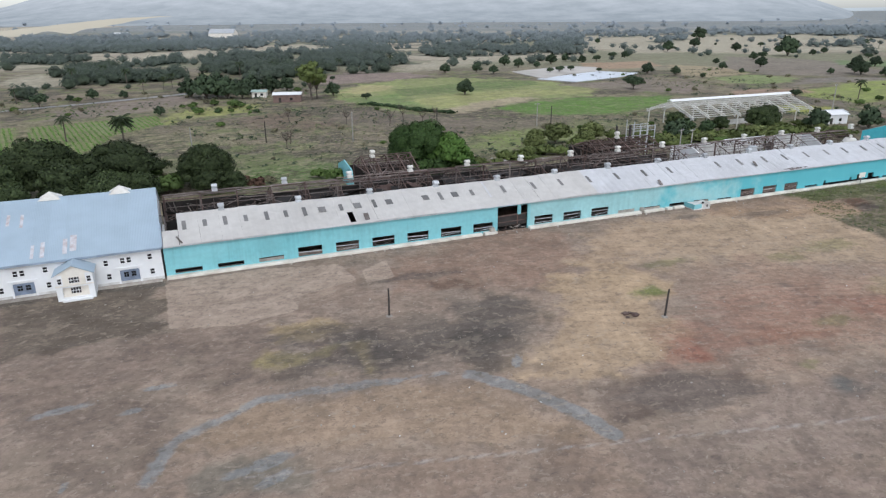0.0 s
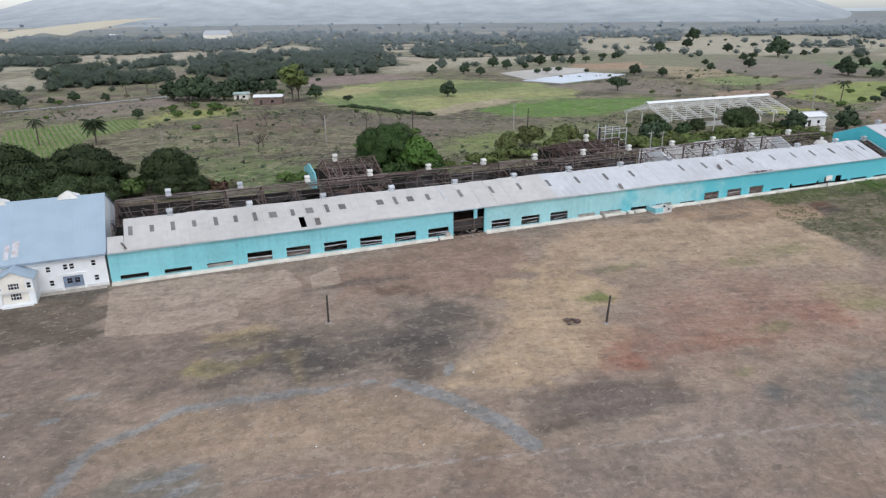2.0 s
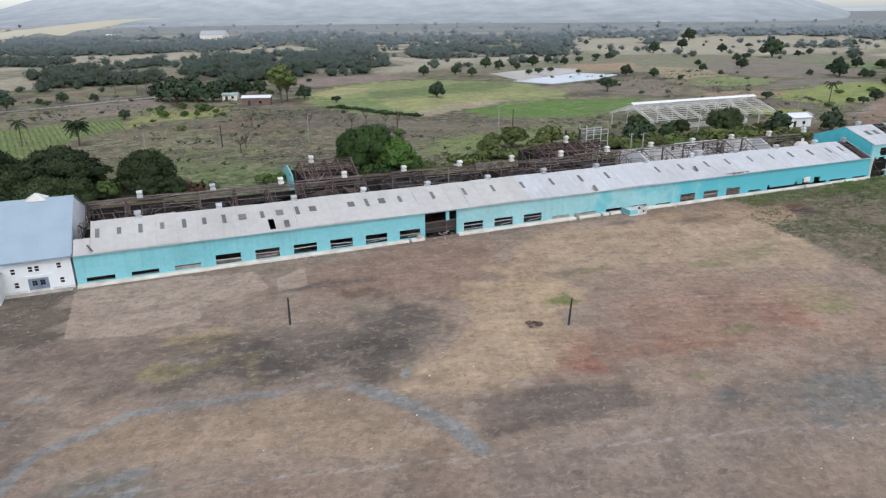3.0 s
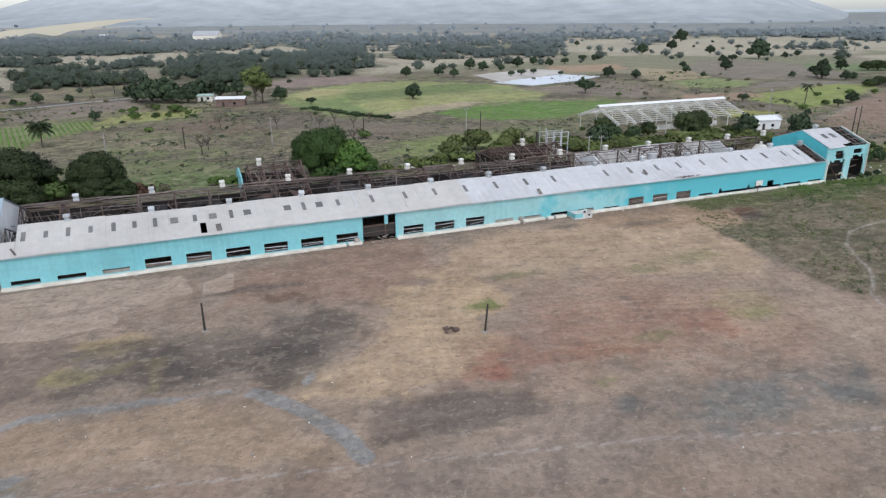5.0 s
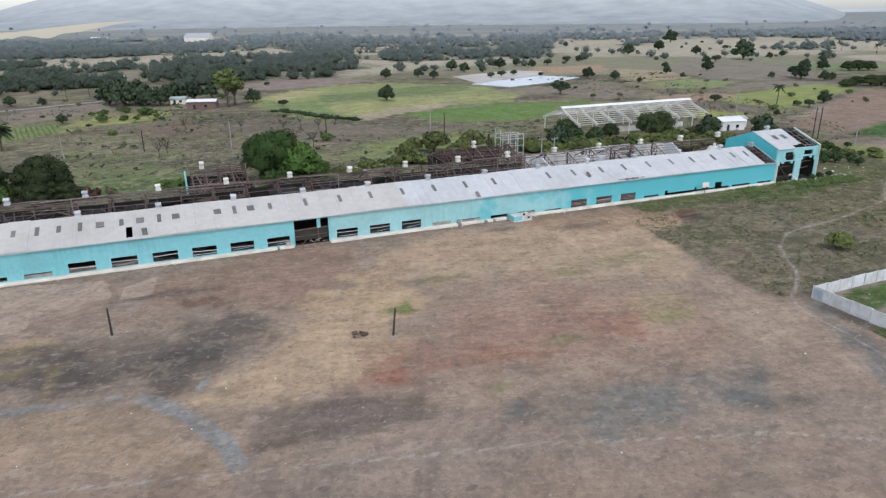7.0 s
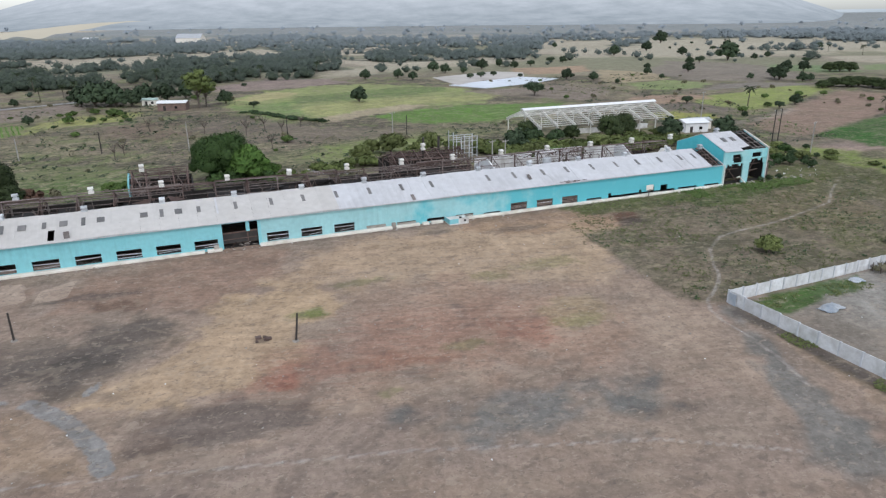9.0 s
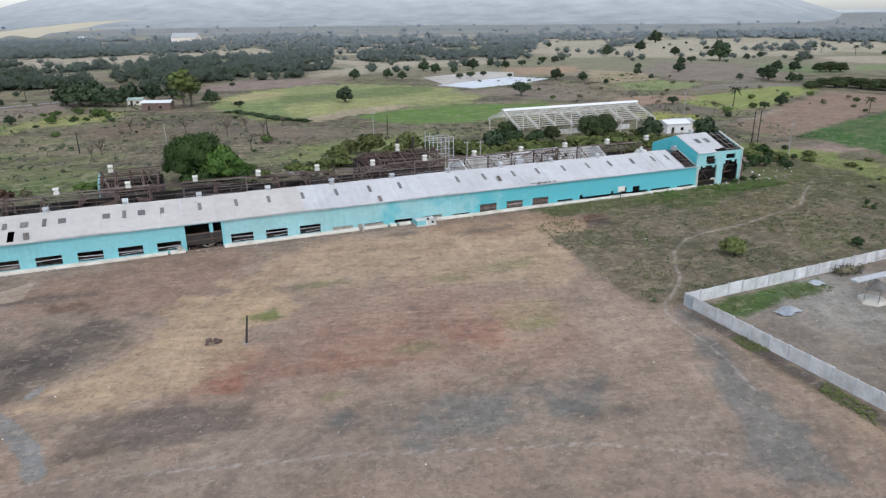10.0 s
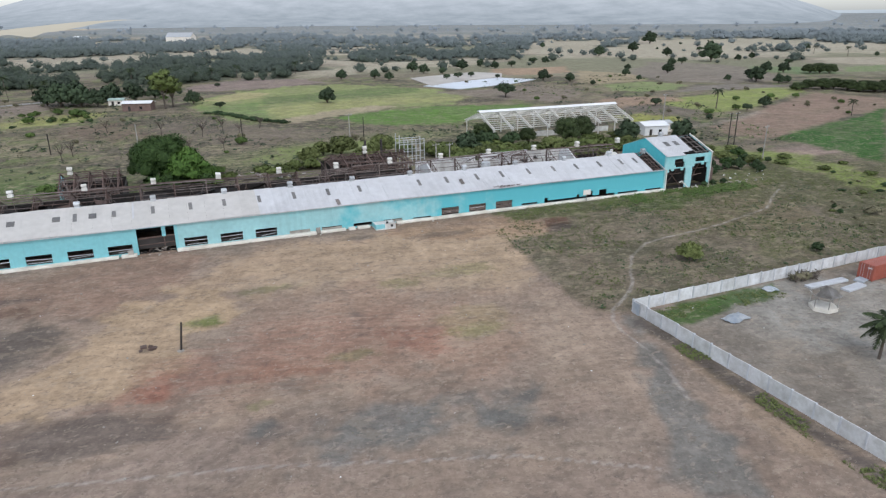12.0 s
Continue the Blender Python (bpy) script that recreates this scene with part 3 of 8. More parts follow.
mark(GREEN, field_of([(140, -1), (146, -5.5), (172, -5), (186, -1), (188, 6), (176, 3)], 2.0) * 0.9)
mark(GRAVEL, track_of([(-2.4, -44.7), (-1.8, -43.4), (-0.6, -40.6), (1.4, -39.2), (4.5, -38.1), (7.4, -36.4), (10.2, -36.3), (13.5, -36.7), (16.9, -37.4), (21.7, -37.9)], 1.3, 1.0) * 0.95)
mark(GRAVEL, track_of([(21.7, -37.9), (27.2, -38.5)], 0.7, 1.0) * 0.9)
mark(GRAVEL, track_of([(-2.4, -44.7), (-3.4, -49), (-4.4, -53)], 0.7, 1.0) * 0.72)
mark(GRAVEL, track_of([(29.5, -39.7), (32.4, -43), (34.5, -46.3), (36.3, -49.8), (37, -52.1), (37.4, -54.3)], 1.75, 0.9) * 1.1)
for cx, cy, rx, ry, turn in ((-10.2, -30.8, 2.9, 0.75, 6), (-1.5, -30.0, 2.0, 0.6, -3), (-4.0, -33.6, 1.6, 0.55, 0), (35.4, -39.1, 1.5, 0.7, 62), (-8.9, -43.2, 1.0, 0.4, 70), (7.4, -46.2, 2.6, 0.9, 10), (4.6, -46.8, 1.5, 0.7, 0), (7.4, -48.6, 2.0, 0.7, 20)):
    mark(GRAVEL, oval(cx, cy, rx, ry, turn, 0.7) * 0.85)
mark(TRAIL, track_of([(5, -47.5), (27, -53), (42, -56.5), (64, -62), (87, -69.5), (98, -76)], 0.5, 0.75) * 0.95)
FOOTPATH = [(192.1, -4.6), (179.4, -12.6), (170.9, -18.9), (156, -23), (147.4, -24.7), (140.1, -25.5), (134.5, -26.7), (130.5, -29.5), (128.6, -30.7), (123.8, -36.7), (122.1, -39.5), (119.8, -42), (116.2, -44.8), (113.4, -46.6), (111.7, -49.1), (110.6, -52.7), (110.7, -55.9), (110.3, -59.5), (109.6, -62.7), (108, -67.7)]
mark(TRAIL, track_of(FOOTPATH, 0.55, 0.75) * 0.95)
for shift in (-0.9, 0.9):
    mark(TRAIL, track_of([(81.1 + shift, -25.4), (80.8 + shift, -35.7), (80.3 + shift, -45.4), (79.4 + shift, -54.4)], 0.4, 0.9) * 0.62)
# worn grass towards the tower
worn = [(131, -8), (127, -15), (113, -17), (111.4, -31), (110.5, -44), (114, -48), (300, -44), (330, 20), (160, 8), (118, -1), (121, -7)]
tone(worn, (0.158, 0.130, 0.097), 0.97, 0.7, 1.5)
worn_mask = field_of(worn, 1.0)
lay(worn_mask * smooth(n_mid, 0.46, 0.6), (0.09, 0.088, 0.058), 0.65)
lay(worn_mask * smooth(n_big, 0.47, 0.58) * smooth(n_small, 0.35, 0.6), (0.13, 0.132, 0.066), 0.6)
lay(worn_mask * smooth(fbm(PX, PY, 12, 95), 0.52, 0.6), (0.20, 0.163, 0.125), 0.6)
tone([(117, -1.5), (121, -7.5), (146, -7), (172, -6), (184, 1), (176, 4)], (0.085, 0.098, 0.036), 0.85, 0.8, 2)
tone([(140, -2), (141, -6), (150, -6.5), (156, -2)], (0.075, 0.115, 0.03), 0.8, 0.8, 2)
tone([(123.5, -12), (124.5, -15), (128, -15), (128, -12.4)], (0.07, 0.05, 0.038), 0.9, 0.7, 1.5)
lay(track_of([(115, -53.9), (115.6, -59.4), (114.8, -66.5), (115.2, -72.3), (115.6, -76.7)], 2.2, 0.9) * (0.75 + 0.5 * n_small), (0.06, 0.052, 0.036), 1.0)
tone([(118, -46.5), (122, -44.5), (150, -45), (150, -47)], (0.08, 0.085, 0.04), 0.7, 0.6, 2)
tone([(202, 12), (209, -20), (186, -46), (177, -38), (181, -18), (196, 6)], (0.08, 0.08, 0.041), 0.85, 1.5, 4)
tone([(164, -6), (190, 6), (181, -18), (172, -32), (150, -30), (146, -22)], (0.163, 0.132, 0.084), 0.75, 2, 5)
tone([(146, -9), (158, -4), (182, 0), (180, -5), (156, -11), (146, -12)], (0.055, 0.096, 0.019), 0.85, 0.7, 2.5)
tone([(184, 8), (198, 9), (196, 2), (180, -2)], (0.105, 0.14, 0.038), 0.8, 0.8, 2.5)
# walled yard
yard = area([(117.5, -48.5), (175, -46.5), (230, -60), (230, -120), (118, -120)], 0.6, 0.6)
lay(yard, (0.20, 0.172, 0.15))
lay(yard * smooth(fbm(PX, PY, 14, 97), 0.44, 0.56) * smooth(PX, 122, 134), (0.31, 0.295, 0.28), 0.8)
lay(yard * smooth(n_mid, 0.52, 0.64), (0.27, 0.24, 0.215), 0.45)
tone([(116.4, -49.3), (116.6, -52.5), (121, -53.4), (131, -51.6), (139.5, -50.2), (141, -48.2)], (0.045, 0.10, 0.018), 0.97, 0.7, 1.6)
# fields
lay(area([(-60, 155), (-38, 156), (-4, 167), (1, 152), (-4, 128), (-20, 92), (-60, 90)], 1.5, 2), (0.185, 0.165, 0.10), 0.95)
lay(area([(-26, 150), (-8, 160), (-4, 145), (-16, 130)], 2, 3), (0.30, 0.31, 0.28), 0.5)
lay(field_of([(170, -8), (186, -2), (196, 26), (216, 24), (222, 0), (222, -26), (200, -30), (180, -18)], 3.0) * smooth(n_mid, 0.3, 0.55), (0.10, 0.105, 0.05), 0.85)
tone([(207.4, 36.8), (209.2, 28.7), (220, 18.9), (219, 5.9), (214, -16), (203, -22), (206.8, -1.2), (204.7, 14.3), (196, 22)], (0.20, 0.25, 0.068), 0.9, 1.2, 4)
tone([(176, -12), (190, -6), (204, -22), (216, -26), (216, -40), (186, -38)], (0.125, 0.115, 0.072), 0.8, 2, 5)
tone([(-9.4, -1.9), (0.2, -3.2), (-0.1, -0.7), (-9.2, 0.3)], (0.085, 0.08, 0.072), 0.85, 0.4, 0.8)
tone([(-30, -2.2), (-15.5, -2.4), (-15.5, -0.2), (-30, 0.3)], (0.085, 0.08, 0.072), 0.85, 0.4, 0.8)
mark(ROUGH, worn_mask * 0.55)
# far patchwork
WOODS = (
    ([(-54.8, 340), (-40.1, 368.7), (7, 333.7), (39.5, 342.8), (81.6, 340.8), (74.5, 274.8), (41.4, 248), (13.3, 260.6), (-20, 272.9), (-35.9, 285.4)], 1),
    ([(-57.7, 377.6), (-33, 403.7), (-5.9, 423.1), (22.5, 439.5), (20.9, 403.3), (-5.6, 389.7), (-30.9, 368.5), (-52.7, 346.1)], 0.6),
    ([(-106, 494.1), (-87.7, 518.8), (-62.7, 544.1), (-39, 500.2), (-66.3, 437.2), (-101.3, 466.9)], 0.7),
    ([(-134.4, 657.5), (-167.7, 849.3), (-15.4, 803.2), (76.4, 748.7), (157.8, 752.8), (138.5, 648.8), (60.1, 569.9), (11.4, 566.4), (-42.1, 549.8), (-98.7, 598.5)], 0.75),
    ([(27.7, 464.6), (65.4, 482.9), (112.9, 510.2), (95.2, 414.5), (56.7, 373.5), (24, 359.4)], 0.8),
    ([(-61, 234.5), (-66.1, 263.9), (-58.4, 272.2), (-47.4, 277.3), (-34.9, 259.3), (-49.6, 241.4)], 0.5),
    ([(90.8, 390.7), (130.3, 424.3), (163.2, 399.4), (140.2, 323), (126.6, 286.8), (83.5, 287.9), (69.7, 276.9)], 0.9),
    ([(112.9, 510.2), (163, 556.4), (207.8, 554.8), (173.3, 416.4), (130.3, 424.3), (95.2, 414.5)], 0.7),
    ([(150.2, 359.5), (209.7, 389.1), (228.7, 378.9), (139.3, 314.3)], 0.35),
    ([(190.7, 517.9), (254.8, 553.2), (294.8, 459.1), (380.2, 480.2), (307.1, 367.8), (253.8, 380.7), (207.1, 383.1), (177.9, 430)], 0.85),
    ([(370.8, 604.5), (532.9, 701.8), (361.9, 442.8), (299.3, 416.2)], 0.7),
    ([(143.6, 675.9), (243.9, 738.5), (342.8, 739.7), (433.3, 724), (333.9, 533.9), (254.8, 553.2), (163, 556.4)], 0.45),
    ([(787.8, 728.7), (1024, 733.8), (1085, 614.9), (790.9, 402.7), (778, 475.1), (781.1, 609.4)], 0.85),
    ([(572.1, 381.8), (662.7, 392.1), (612.5, 347.9), (535.2, 340.4)], 0.7),
    ([(482.4, 271.6), (528.7, 282.7), (504.2, 261.5), (464.2, 250.6)], 0.6),
    ([(530.8, 561.9), (632, 609.6), (556.5, 513.2), (471.7, 476.2)], 0.3),
    ([(-152.7, 762.6), (-199.3, 1032.1), (203.6, 999.7), (467.3, 789.1), (385, 631.6), (148.9, 705)], 0.55),
    ([(486.4, 825.6), (1045.7, 643.2), (894.4, 534.6), (416.8, 692.5)], 0.6),
)


def wood_belts(x, y):
    """How full of trees the land is: woods and tree belts across the plain, each an outline and its fullness."""
    gap = fbm(x, y * 1.3, 32, 310, 3)
    sway_x, sway_y = (fbm(x, y, 30, 320, 2) - 0.5) * 22, (fbm(x, y, 30, 330, 2) - 0.5) * 30
    out = np.zeros(len(x))
    for points, full in WOODS:
        px, py = [p[0] for p in points], [p[1] for p in points]
        some = np.nonzero((x > min(px) - 25) & (x < max(px) + 25) & (y > min(py) - 30) & (y < max(py) + 30))[0]
        qx, qy = x[some] + sway_x[some], y[some] + sway_y[some]
        inside = np.zeros(len(some), bool)
        for (ax, ay), (bx, by) in zip(points, points[1:] + points[:1]):
            inside ^= ((ay > qy) != (by > qy)) & (qx < (bx - ax) * (qy - ay) / ((by - ay) or 1e-9) + ax)
        level = full * smooth(gap[some], 0.37 + 0.16 * (1 - full), 0.49 + 0.16 * (1 - full))
        out[some] = np.maximum(out[some], np.where(inside, level, 0))
    return out


U, V = PX * 0.926 - PY * 0.377, PX * 0.377 + PY * 0.926
distant = smooth(V, 300, 380)
patch = fbm(U, V * 2.4, 150, 90, 3)
lay(distant, (0.27, 0.235, 0.18))
lay(distant * smooth(patch, 0.50, 0.54), (0.40, 0.355, 0.27), 0.9)
lay(distant * smooth(-patch, -0.45, -0.41), (0.21, 0.215, 0.135), 0.8)
# haze painted over the far soils as a grey-blue tone
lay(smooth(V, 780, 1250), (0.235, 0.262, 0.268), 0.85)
tone([(56, 551.6), (105.9, 639.9), (153.1, 670.2), (253.1, 676.3), (227.2, 596.7), (129.7, 552.5), (65.4, 482.9)], (0.401, 0.362, 0.274), 0.85, 4, 12)
tone([(-36.5, 491.6), (-2.5, 545.8), (29.5, 546.8), (28.4, 479.1), (1.5, 457.3), (-17.2, 441.2), (-32.2, 449)], (0.401, 0.362, 0.274), 0.85, 4, 12)
tone([(-101.3, 466.9), (-79.6, 486.8), (-64.1, 447.5), (-73.2, 414.1), (-87.6, 388.2)], (0.401, 0.362, 0.274), 0.85, 4, 12)
tone([(-78.2, 334), (-68.3, 357.5), (-46.7, 343.4), (-37.5, 288.9), (-54.6, 277.9), (-72.1, 298.9)], (0.401, 0.362, 0.274), 0.85, 4, 12)
tone([(-106.7, 567.9), (-77.5, 605.9), (-76.8, 560.1), (-98.4, 539.5)], (0.401, 0.362, 0.274), 0.85, 4, 12)
tone([(-32.2, 621.7), (-18.4, 659.9), (-7.5, 607.8), (-25.7, 577.3)], (0.401, 0.362, 0.274), 0.85, 4, 12)
tone([(141.9, 322.2), (202.1, 371.4), (257.1, 386.9), (238.7, 351.8), (171.6, 299.5), (135.7, 282.7)], (0.401, 0.362, 0.274), 0.85, 4, 12)
tone([(457.9, 624.6), (608.5, 743.8), (629, 681.7), (718.1, 619.1), (683.9, 482.8), (781.2, 453.3), (563, 296.8), (522.3, 300.3), (472.8, 340.1), (342.1, 356.9), (402.2, 493.7)], (0.401, 0.362, 0.274), 0.85, 4, 12)
tone([(558.9, 619.6), (619, 582.1), (881.3, 606.8), (812.5, 418.3), (630.4, 287), (584.4, 343), (502.9, 309), (440.5, 303.8), (404.8, 347.9)], (0.401, 0.362, 0.274), 0.85, 4, 12)
tone([(243, 378.8), (324.1, 402.4), (321.2, 368.4), (245.2, 314.3), (228.8, 332.9)], (0.401, 0.362, 0.274), 0.85, 4, 12)


def plot(*given):
    """A farmed plot: one tone of soil or crop, free of rough scrub."""
    points, rgb, strength, ramp, rag = given
    here, k = tone(points, tuple(0.97 * c for c in rgb), strength, ramp, rag)
    # thin and thick growth in drifts along the furrows
    x, y = PX[here], PY[here]
    drift = smooth(fbm(x * 0.5 + y * 0.9, y * 0.5 - x * 0.9, 9, 640, 4), 0.42, 0.6)
    col[here] = col[here] * (1 - (0.22 * k * drift)[:, None]) + np.array((0.15, 0.135, 0.09)) * (0.22 * k * drift)[:, None]
    masks[ROUGH][here] *= 1 - 0.85 * k


plot([(74.7, 268.2), (105.4, 296.5), (126.6, 286.8), (142.2, 254.2), (112, 242), (83.3, 234.7), (67.9, 241.6)], (0.274, 0.208, 0.188), 0.9, 2, 4)
plot([(-35.1, 188.8), (-4.3, 209.4), (11.6, 218.5), (14.5, 188.3), (-0.1, 178.1), (-16.9, 169.1), (-35.9, 165.3)], (0.267, 0.215, 0.181), 0.85, 2, 4)
plot([(1.7, 162.4), (9.7, 173.8), (29, 181.9), (39.9, 180.7), (38.2, 169.3), (22.4, 156.2), (8.8, 152.4), (1.4, 142.8)], (0.339, 0.362, 0.11), 0.85, 1.5, 5)
plot([(71, 200.7), (93.5, 230.1), (122.9, 246.4), (148.3, 244.7), (170.7, 221.7), (184, 209.5), (190.8, 175.9), (171.6, 147.5), (142.8, 148.3), (117.8, 134.4), (98.4, 127.3), (79.4, 141.7), (73.9, 160.4), (69, 177.1)], (0.274, 0.316, 0.12), 0.9, 1.5, 4)
plot([(75, 201.2), (92.8, 227.7), (107.3, 218.5), (96.7, 203.1), (82.6, 191.3)], (0.442, 0.391, 0.194), 0.85, 1.2, 3)
plot([(101.4, 201), (127.4, 209.5), (157.5, 221.5), (180.1, 214.4), (172.2, 194.8), (146.1, 185.9), (115.7, 180.9), (91.5, 178.9)], (0.125, 0.181, 0.062), 0.85, 1.2, 3)
plot([(69.4, 178.8), (96.8, 187.1), (97.3, 166.5), (95, 141.1), (79.4, 141.7), (73.5, 158.9)], (0.169, 0.243, 0.084), 0.85, 1.2, 4)
plot([(97.8, 164.4), (118.7, 175.2), (148.8, 179.8), (186.9, 170.1), (177.2, 155.8), (150.5, 156.9), (120.7, 150.5), (102.8, 137.7), (96, 143.9)], (0.352, 0.352, 0.146), 0.75, 1.2, 5)
plot([(96.7, 134.1), (119.9, 149), (136.8, 156.8), (150.8, 152.7), (136.5, 141.7), (117.8, 134.4), (101.6, 124.4)], (0.421, 0.343, 0.243), 0.9, 1, 2.5)
plot([(115.7, 132), (139.4, 142.2), (169.5, 144.4), (203.1, 133.5), (191.2, 119.4), (162.4, 103.7), (141.3, 102.8), (123.2, 113.5)], (0.115, 0.229, 0.041), 0.95, 1, 3)
plot([(62.1, 149.3), (80.5, 138.2), (91.7, 121.7), (119.4, 98.9), (113.2, 88.3), (79.2, 91), (60.9, 107.6), (54.4, 126)], (0.181, 0.146, 0.12), 0.75, 2.5, 6)
plot([(38.4, 156.6), (48.6, 144.7), (56.7, 112.9), (45.2, 110), (28.3, 125.2), (27, 144.5)], (0.157, 0.11, 0.084), 0.75, 2.5, 6)
plot([(77.9, 67.4), (87.9, 81.2), (107.3, 85.3), (124.7, 83.3), (128.5, 70.7), (106.2, 63.9), (86.1, 59.8)], (0.208, 0.259, 0.084), 0.85, 1.5, 4)
plot([(-39, 152), (0, 163), (1, 141), (-13, 127), (-15, 111), (-21, 97), (-31, 97)], (0.20, 0.225, 0.095), 0.9, 0.8, 2)
plot([(-62, 154), (-43, 154), (-34, 97), (-54, 97)], (0.20, 0.225, 0.095), 0.9, 0.8, 2)
plot([(-8, 84), (6, 86), (14, 68), (8, 58), (-2, 58)], (0.115, 0.135, 0.06), 0.75, 1.5, 4)
plot([(8, 78), (24, 84), (34, 76), (30, 62), (14, 62)], (0.135, 0.175, 0.062), 0.7, 1.5, 5)
plot([(226, 48.2), (228.7, 59.8), (267.5, 79.3), (344.3, 116.5), (355.4, 88.8), (325.6, 67.3), (282.5, 54.9), (236.8, 38.1), (229.7, 38)], (0.283, 0.194, 0.151), 0.95, 1, 2)
plot([(230.9, 35.5), (245, 41.1), (287.4, 54.2), (325.6, 67.3), (229.6, -2), (233.1, 11.7), (234, 27.3)], (0.033, 0.11, 0.017), 1, 0.8, 2)
plot([(253, 121.4), (292, 130.1), (336.8, 143.2), (356.1, 126.5), (324.1, 111.4), (266.1, 86.5), (253.7, 85.4), (252.3, 102.8)], (0.274, 0.334, 0.088), 0.9, 1.2, 3)
plot([(204.4, 88.8), (229.3, 112.9), (247.3, 114.2), (256, 90.9), (243.7, 80.4), (227.9, 96.6), (215.1, 89.9)], (0.169, 0.14, 0.125), 0.85, 1.2, 3)
plot([(227.8, 128.5), (251.3, 139), (271.2, 132.5), (272.4, 119), (239.7, 111.9), (226.2, 112.4)], (0.352, 0.243, 0.175), 0.9, 1.2, 2.5)
plot([(274.6, 185.4), (307.1, 189.6), (314.9, 167.3), (285.8, 149.9), (266.5, 151), (263.6, 165)], (0.236, 0.303, 0.115), 0.85, 1.2, 4)
plot([(304.8, 144.1), (278.3, 140.9), (313.8, 161.9), (335.6, 161.1), (373.8, 138.1), (330.3, 140.6)], (0.229, 0.201, 0.181), 0.85, 1.5, 3)
plot([(262.8, 296.6), (294.5, 291.9), (316.7, 291.8), (297.2, 253.8), (265.5, 247.7), (245.3, 260.8)], (0.421, 0.283, 0.194), 0.85, 1.5, 3)
plot([(307, 262.6), (324.5, 233), (309, 192), (273.5, 188.9), (268.8, 203.5)], (0.401, 0.325, 0.208), 0.8, 1.5, 4)
plot([(394.9, 300.1), (421, 270.6), (424.4, 232.3), (386.8, 167.2), (337.7, 163.2), (313.6, 183.4), (329.2, 239.3)], (0.236, 0.201, 0.172), 0.85, 2, 5)
plot([(434.9, 242.6), (465.1, 218.6), (442.4, 179.5), (414.9, 180.1), (405, 213.4)], (0.146, 0.236, 0.096), 0.8, 2, 4)
plot([(478, 207.7), (525.5, 211.4), (480.6, 179), (452.2, 183.4)], (0.188, 0.274, 0.108), 0.8, 2, 4)
plot([(178.4, 192.5), (213.7, 189.8), (244.8, 198.7), (245.6, 157.8), (215.2, 138), (194.1, 162)], (0.243, 0.198, 0.166), 0.85, 1.5, 3)
plot([(215.7, 94.1), (230, 92.5), (236, 83.8), (231.1, 74.4), (209.5, 75.7)], (0.334, 0.352, 0.08), 0.85, 0.8, 2.5)
lay(track_of([(212, 60), (218.2, 64.4), (229.3, 64.6), (249.2, 69.3), (272.8, 80.3)], 2.2, 1.5), (0.38, 0.34, 0.28), 0.8)
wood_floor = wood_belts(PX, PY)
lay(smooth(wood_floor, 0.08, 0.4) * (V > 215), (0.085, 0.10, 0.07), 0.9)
# farther wood floors go grey-blue, the haze being painted into them
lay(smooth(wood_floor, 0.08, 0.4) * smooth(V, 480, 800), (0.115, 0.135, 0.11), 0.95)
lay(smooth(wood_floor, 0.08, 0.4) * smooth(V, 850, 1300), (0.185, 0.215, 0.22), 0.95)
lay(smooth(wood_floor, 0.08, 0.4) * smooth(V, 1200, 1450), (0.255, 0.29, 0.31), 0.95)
lay(area([(-360, 1150), (-230, 1300), (-40, 1700), (-80, 2000), (-300, 1650)], 20, 40), (0.47, 0.41, 0.31), 0.95)
col = col * (0.86 + 0.28 * n_small)[:, None]
col *= np.where(PY < 5, 1.0, 0.0)[:, None] * np.array((0.0, 0.0, -0.06)) + 1.0

ground_mesh = bpy.data.meshes.new("ground")
rows_n, cols_n = GX.shape
idx = np.arange(rows_n * cols_n).reshape(rows_n, cols_n)
quads = np.stack([idx[:-1, :-1], idx[:-1, 1:], idx[1:, 1:], idx[1:, :-1]], -1).reshape(-1, 4)
ground_mesh.vertices.add(len(PX))
ground_mesh.vertices.foreach_set("co", np.stack([PX, PY, PZ], -1).ravel())
ground_mesh.loops.add(quads.size)
ground_mesh.loops.foreach_set("vertex_index", quads.ravel())
ground_mesh.polygons.add(len(quads))
ground_mesh.polygons.foreach_set("loop_start", np.arange(0, quads.size, 4))
ground_mesh.update(calc_edges=True)
ground_mesh.shade_smooth()
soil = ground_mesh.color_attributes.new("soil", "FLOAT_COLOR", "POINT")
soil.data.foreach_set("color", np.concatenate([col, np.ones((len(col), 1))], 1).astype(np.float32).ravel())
for rows_of, name in (((0, 1, 2), "marks_a"), ((3, 4, 8), "marks_b"), ((5, 6, 7), "marks_c")):
    layer = ground_mesh.color_attributes.new(name, "FLOAT_COLOR", "POINT")
    layer.data.foreach_set("color", np.concatenate([masks[list(rows_of)].T, np.ones((len(col), 1))], 1).astype(np.float32).ravel())


